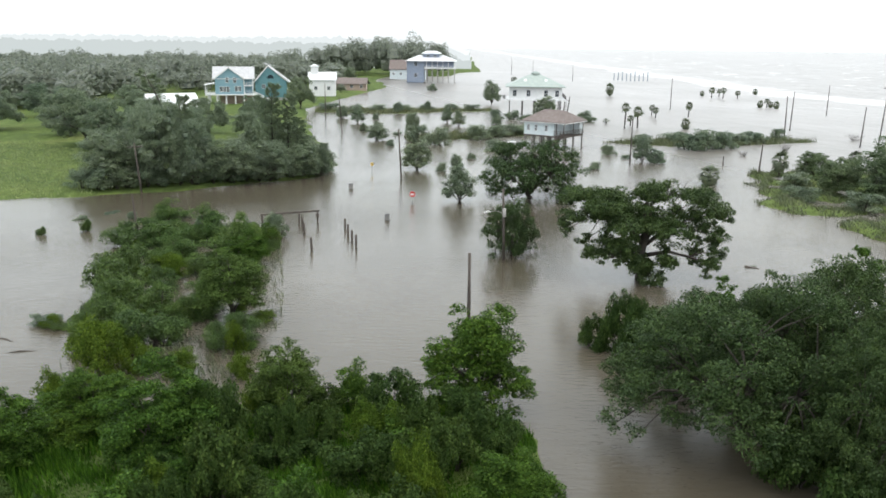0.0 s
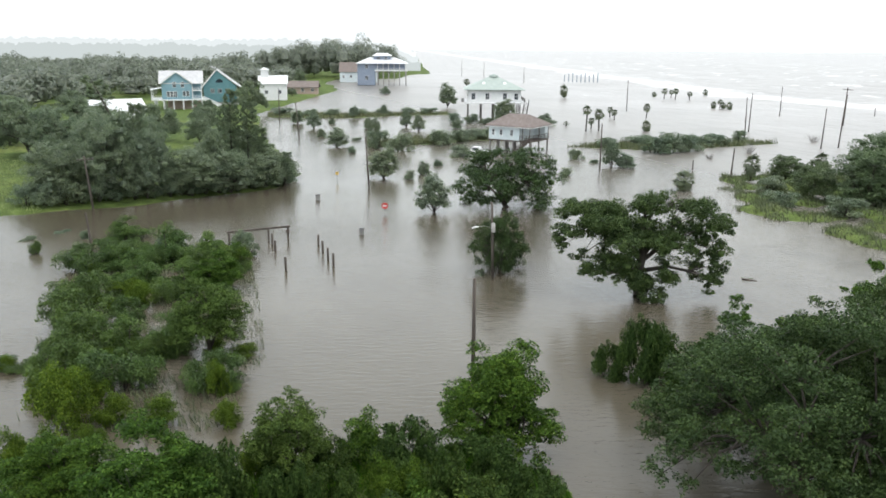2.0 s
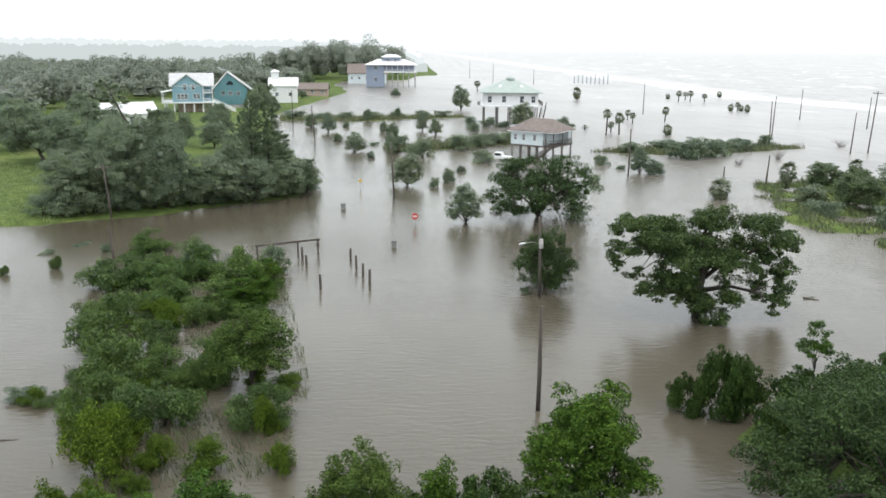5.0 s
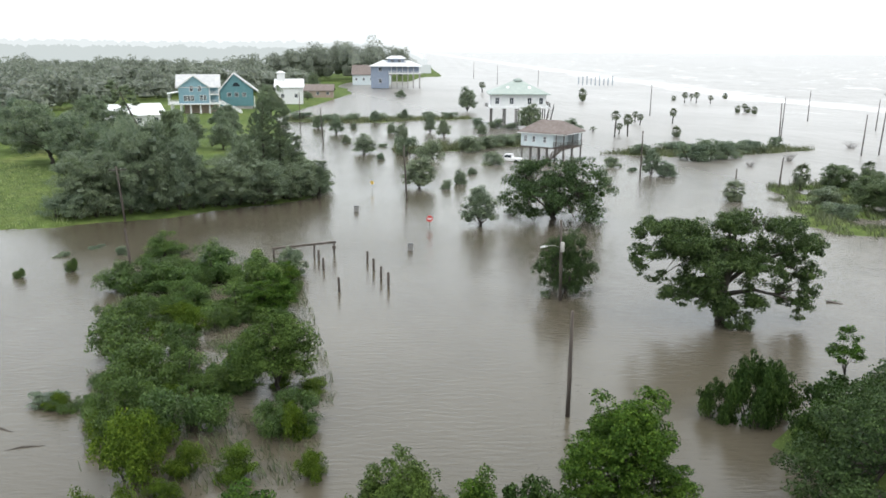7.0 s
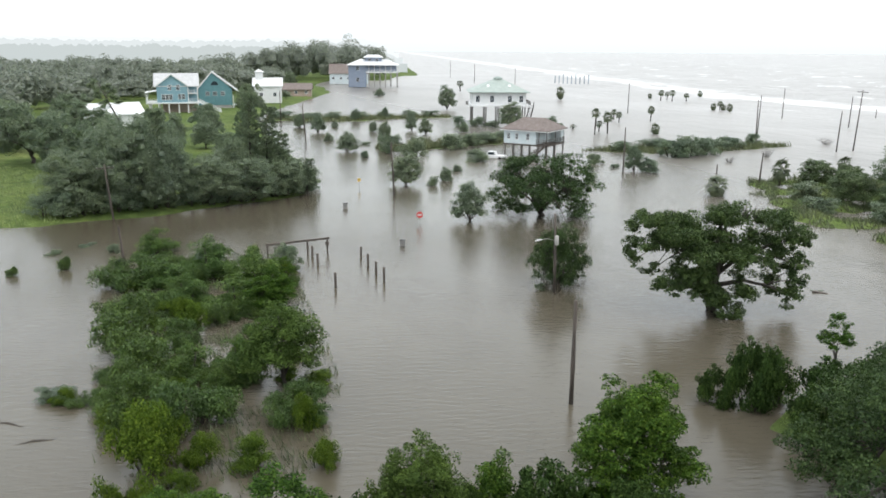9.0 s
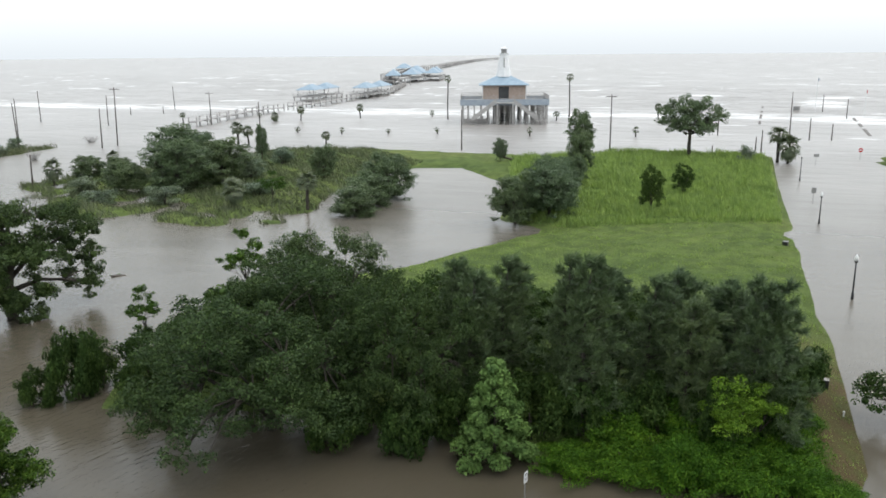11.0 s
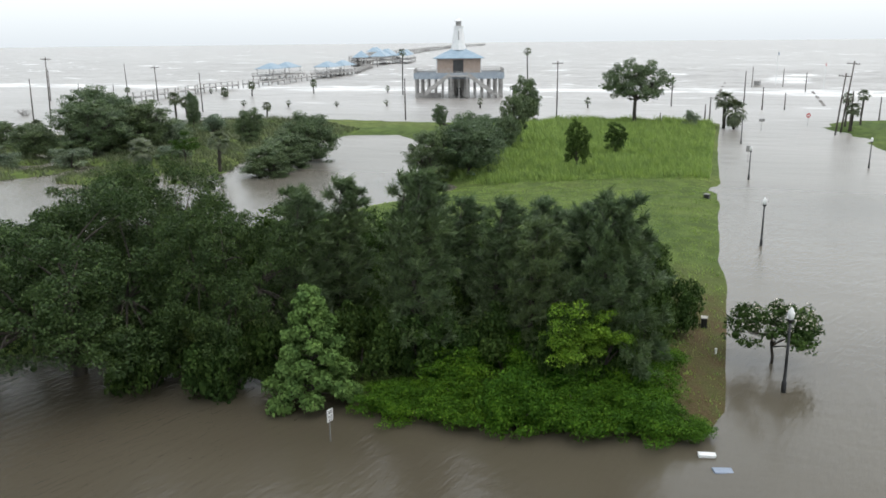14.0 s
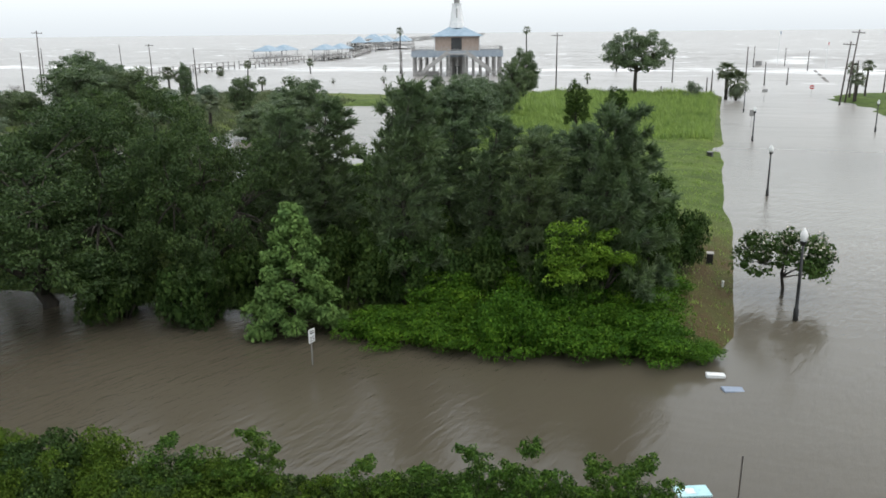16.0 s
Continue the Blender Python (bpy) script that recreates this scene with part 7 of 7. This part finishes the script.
pavilion()
small_house()
pickup()
green_house()
far_house()
blue_house()
teal_house()
plain_house(-63, 322, 10, 9, 6.6, 2.6, 8, M_WHITE, M_ROOFWHITE, "white house with a small cupola behind the trees", True)
plain_house(-60, 365, 17, 9, 3.2, 2.2, 4, M_BRICK, M_ROOFBROWN, "low brick house with a brown roof", False)
plain_house(-44, 500, 22, 12, 6.0, 5.0, 0, M_PALEBLUE, M_ROOFBROWN, "pale house with a steep brown roof", False)
plain_house(-88, 226, 13, 9, 3.6, 2.4, 35, M_WHITE, M_ROOFWHITE, "low white-roofed house hidden by trees", False)
plain_house(-158, 318, 18, 10, 3.8, 1.6, 5, M_WHITE, M_ROOFWHITE, "white flat-roofed building among inland trees", False)
plain_house(-330, 860, 18, 12, 6, 3, 5, M_WHITE, M_ROOFWHITE, "white roof among far inland trees", False)
plain_house(-125, 470, 16, 10, 6, 3, 5, M_WHITE, M_ROOFGREY, "white house among far inland trees", False)


def shelter(x, y, w, d, heading, z=1.6):
    """A blue-roofed fishing shelter on its platform."""
    ob = thing("pier_shelter", pose(x, y, 0, 0, 0, heading), "blue-roofed fishing shelter on a storm-battered pier", "shelter", "shelters on the pier")
    part("platform", box(bmesh.new(), -w / 2, -d / 2, z, w / 2, d / 2, z + 0.35), M_GREYWOOD, ob)
    stilts(ob, np.linspace(-w / 2 + 0.4, w / 2 - 0.4, 6), (-d / 2 + 0.4, d / 2 - 0.4), -1.5, z, M_GREYWOOD, 0.2)
    for i in (-1, 1):
        c = i * w * 0.25
        for a in (-1, 1):
            for b in (-1, 1):
                part("post", box(bmesh.new(), c + a * w * 0.18 - 0.1, b * d * 0.36 - 0.1, z + 0.35, c + a * w * 0.18 + 0.1, b * d * 0.36 + 0.1, z + 3.0), M_GREYWOOD, ob)
        part("roof", hip_roof(bmesh.new(), c - w * 0.19, c + w * 0.19, -d * 0.38, d * 0.38, z + 3.0, 2.4 if z < 2 else 4.0, 0.25, 0.5), M_ROOFBLUE, ob, "blue metal roof")
    for s in (-1, 1):
        railing(ob, (-w / 2, s * d / 2), (w / 2, s * d / 2), z + 0.35, M_GREYWOOD, 1.1, 1.2)


def pier_run(points, width, z, broken=0.0, step=4.0, seed=1):
    """A boardwalk on bents, with some of its decking torn away."""
    rng = np.random.default_rng(seed)
    ob = thing("fishing_pier", pose(0, 0, 0), "long grey wooden fishing pier battered by surf", "pier")
    for (ax, ay), (bx, by) in zip(points, points[1:]):
        a, b = Vector((ax, ay, 0)), Vector((bx, by, 0))
        d = (b - a).normalized()
        s = Vector((-d.y, d.x, 0)) * width / 2
        n = max(1, int((b - a).length / step))
        for i in range(n):
            p, q = a.lerp(b, i / n), a.lerp(b, (i + 1) / n)
            bm = bmesh.new()
            for k in (-1, 1):
                bar(bm, p + s * k + Vector((0, 0, -2)), p + s * k + Vector((0, 0, z + 1.2)), 0.28 if z < 3 else 0.5)
            bar(bm, p - s + Vector((0, 0, z - 0.25)), p + s + Vector((0, 0, z - 0.25)), 0.25)
            part("bent", bm, M_GREYWOOD, ob)
            if rng.random() > broken:
                bm = bmesh.new()
                bar(bm, p + Vector((0, 0, z)), q + Vector((0, 0, z)), 0.2, width) if abs(d.x) < 0.5 else bar(bm, p + Vector((0, 0, z)), q + Vector((0, 0, z)), width, 0.2)
                part("decking", bm, M_GREYWOOD, ob)
                bm = bmesh.new()
                for k in (-1, 1):
                    bar(bm, p + s * k + Vector((0, 0, z + 1.1)), q + s * k + Vector((0, 0, z + 1.1)), 0.1)
                part("handrail", bm, M_GREYWOOD, ob)


pier_run([(124, 204), (160, 224), (205, 239), (300, 284), (372, 338)], 2.4, 1.5, 0.12, 6.0, 1)
pier_run([(372, 338), (415, 392), (520, 470), (640, 560), (820, 660), (1100, 840), (1500, 1080), (2000, 1340)], 7.0, 4.5, 0.05, 14.0, 2)
shelter(241, 276, 34, 10, 24)
shelter(270, 270, 40, 9, 24)
shelter(440, 386, 70, 14, 32, 2.4)
shelter(520, 452, 60, 14, 36, 2.4)
shelter(470, 392, 60, 12, 34, 2.4)
shelter(400, 372, 40, 12, 40, 2.4)
shelter(560, 500, 60, 14, 36, 3.4)
for k in range(9):
    x, y = 84 + k * 2.3, 521 - k * 1.6
    ob = thing("dock_post", pose(x, y, -1, 0, 0, 0), "pale blue dock post in the far surf", "post", "far dock posts")
    bm = bmesh.new()
    tube(bm, [(0, 0, 0), (0, 0, 5.4 + (k % 3) * 0.7)], [0.35, 0.3], 7)
    part("stake", bm, M_FASCIA, ob)


# ---- the beach crossing and the paved walk ----
def flag_pole(x, y, h, mat):
    ob = thing("flag_pole", pose(x, y, -0.8), "thin white flag pole with a torn flag in the surf", "flag pole")
    bm = bmesh.new()
    tube(bm, [(0, 0, 0), (0, 0, h)], [0.10, 0.06], 8)
    part("pole", bm, M_WHITE, ob)
    bm = bmesh.new()
    vs = [[bm.verts.new((0.06 + 0.28 * i, 0.10 * math.sin(i * 1.1 + j), h - 0.2 - 0.28 * j - 0.06 * i)) for j in range(4)] for i in range(7)]
    for i in range(6):
        for j in range(3):
            bm.faces.new((vs[i][j], vs[i + 1][j], vs[i + 1][j + 1], vs[i][j + 1]))
    part("flag", bm, mat, ob)


flag_pole(266.8, 74, 12.0, M_GREYBLUE)
flag_pole(258, 58, 9.0, M_RED)
small_box("beach_kiosk", "small dark kiosk box in the surf", "box", 268, 80, 2.0, 1.6, 1.8, M_GREYBOX, M_CONC)
for i, (x, y) in enumerate(((126.5, 70.5), (128.5, 71.3), (130.5, 72.1), (132.6, 72.8), (134.8, 73.6))):
    ob = thing("paving_slab", pose(x, y, ground_z(x, y) + 0.02, 0, 0, 20 + i * 3), "cracked concrete walk slab on the lawn", "slab", "walk slabs")
    part("slab", box(bmesh.new(), -0.95, -0.7, -0.15, 0.95, 0.7, 0.06, 0.02), M_CONC, ob)
for i, (x, y) in enumerate(((121, 91), (124, 86), (127, 83), (119.5, 101), (118, 106), (117, 112))):
    ob = thing("broken_slab", pose(x, y, max(ground_z(x, y), 0.0) + 0.02, 3, 2, i * 25), "broken concrete slab washed by the sea", "slab", "broken sea-edge slabs")
    part("slab", box(bmesh.new(), -1.8, -0.9, -0.25, 1.8, 0.9, 0.12, 0.05), M_CONC, ob)
ob = thing("fallen_trunk", pose(110.5, 88.6, ground_z(110.5, 88.6) + 0.15, 0, 0, -35), "fallen tree trunk on the sea-front grass", "log")
bm = bmesh.new()
tube(bm, [(-1.6, 0, 0.9), (-0.6, 0, 0.45), (0.5, 0.1, 0.1), (1.8, 0.2, 0.0)], [0.12, 0.18, 0.22, 0.25], 8)
part("trunk", bm, M_BARK, ob, smooth=True)
for x, y, h, w in ((86, 190, 2.0, 5.0), (62, 168, 2.4, 4.0), (51, 160, 1.6, 3.0)):
    ob = thing("dead_brush", pose(x, y, -0.2), "bare grey brush stranded in flood water", "brush", "stranded brush")
    rngd = np.random.default_rng(int(x))
    bm = bmesh.new()
    for _ in range(40):
        a, r = rngd.random() * 6.28, w / 2 * (0.4 + 0.6 * rngd.random())
        tube(bm, [(0.2 * math.cos(a), 0.2 * math.sin(a), 0), (r * 0.6 * math.cos(a), r * 0.6 * math.sin(a), h * 0.6 * rngd.random() + 0.3), (r * math.cos(a + 0.4), r * math.sin(a + 0.4), h * (0.4 + 0.6 * rngd.random()))], [0.05, 0.035, 0.012], 5)
    part("twig", bm, M_GREYWOOD, ob)


def sea_wall(a, b, blocks, seed):
    """A low broken concrete wall at the street's end, nearly under water."""
    rng = np.random.default_rng(seed)
    ob = thing("sea_wall", pose(0, 0, 0), "low broken concrete sea wall awash in the surf", "wall", "sea walls at the street's end")
    a, b = Vector((*a, 0)), Vector((*b, 0))
    for i in range(blocks):
        p, q = a.lerp(b, (i + 0.04) / blocks), a.lerp(b, (i + 0.96) / blocks)
        z = Vector((0, 0, -0.38 + 0.16 * rng.random()))
        part("block", bar(bmesh.new(), p + z, q + z, 0.7, 0.8), M_PILE, ob)


sea_wall((213, 75), (289, 97), 12, 1)
sea_wall((198, 45), (257, 61), 10, 2)
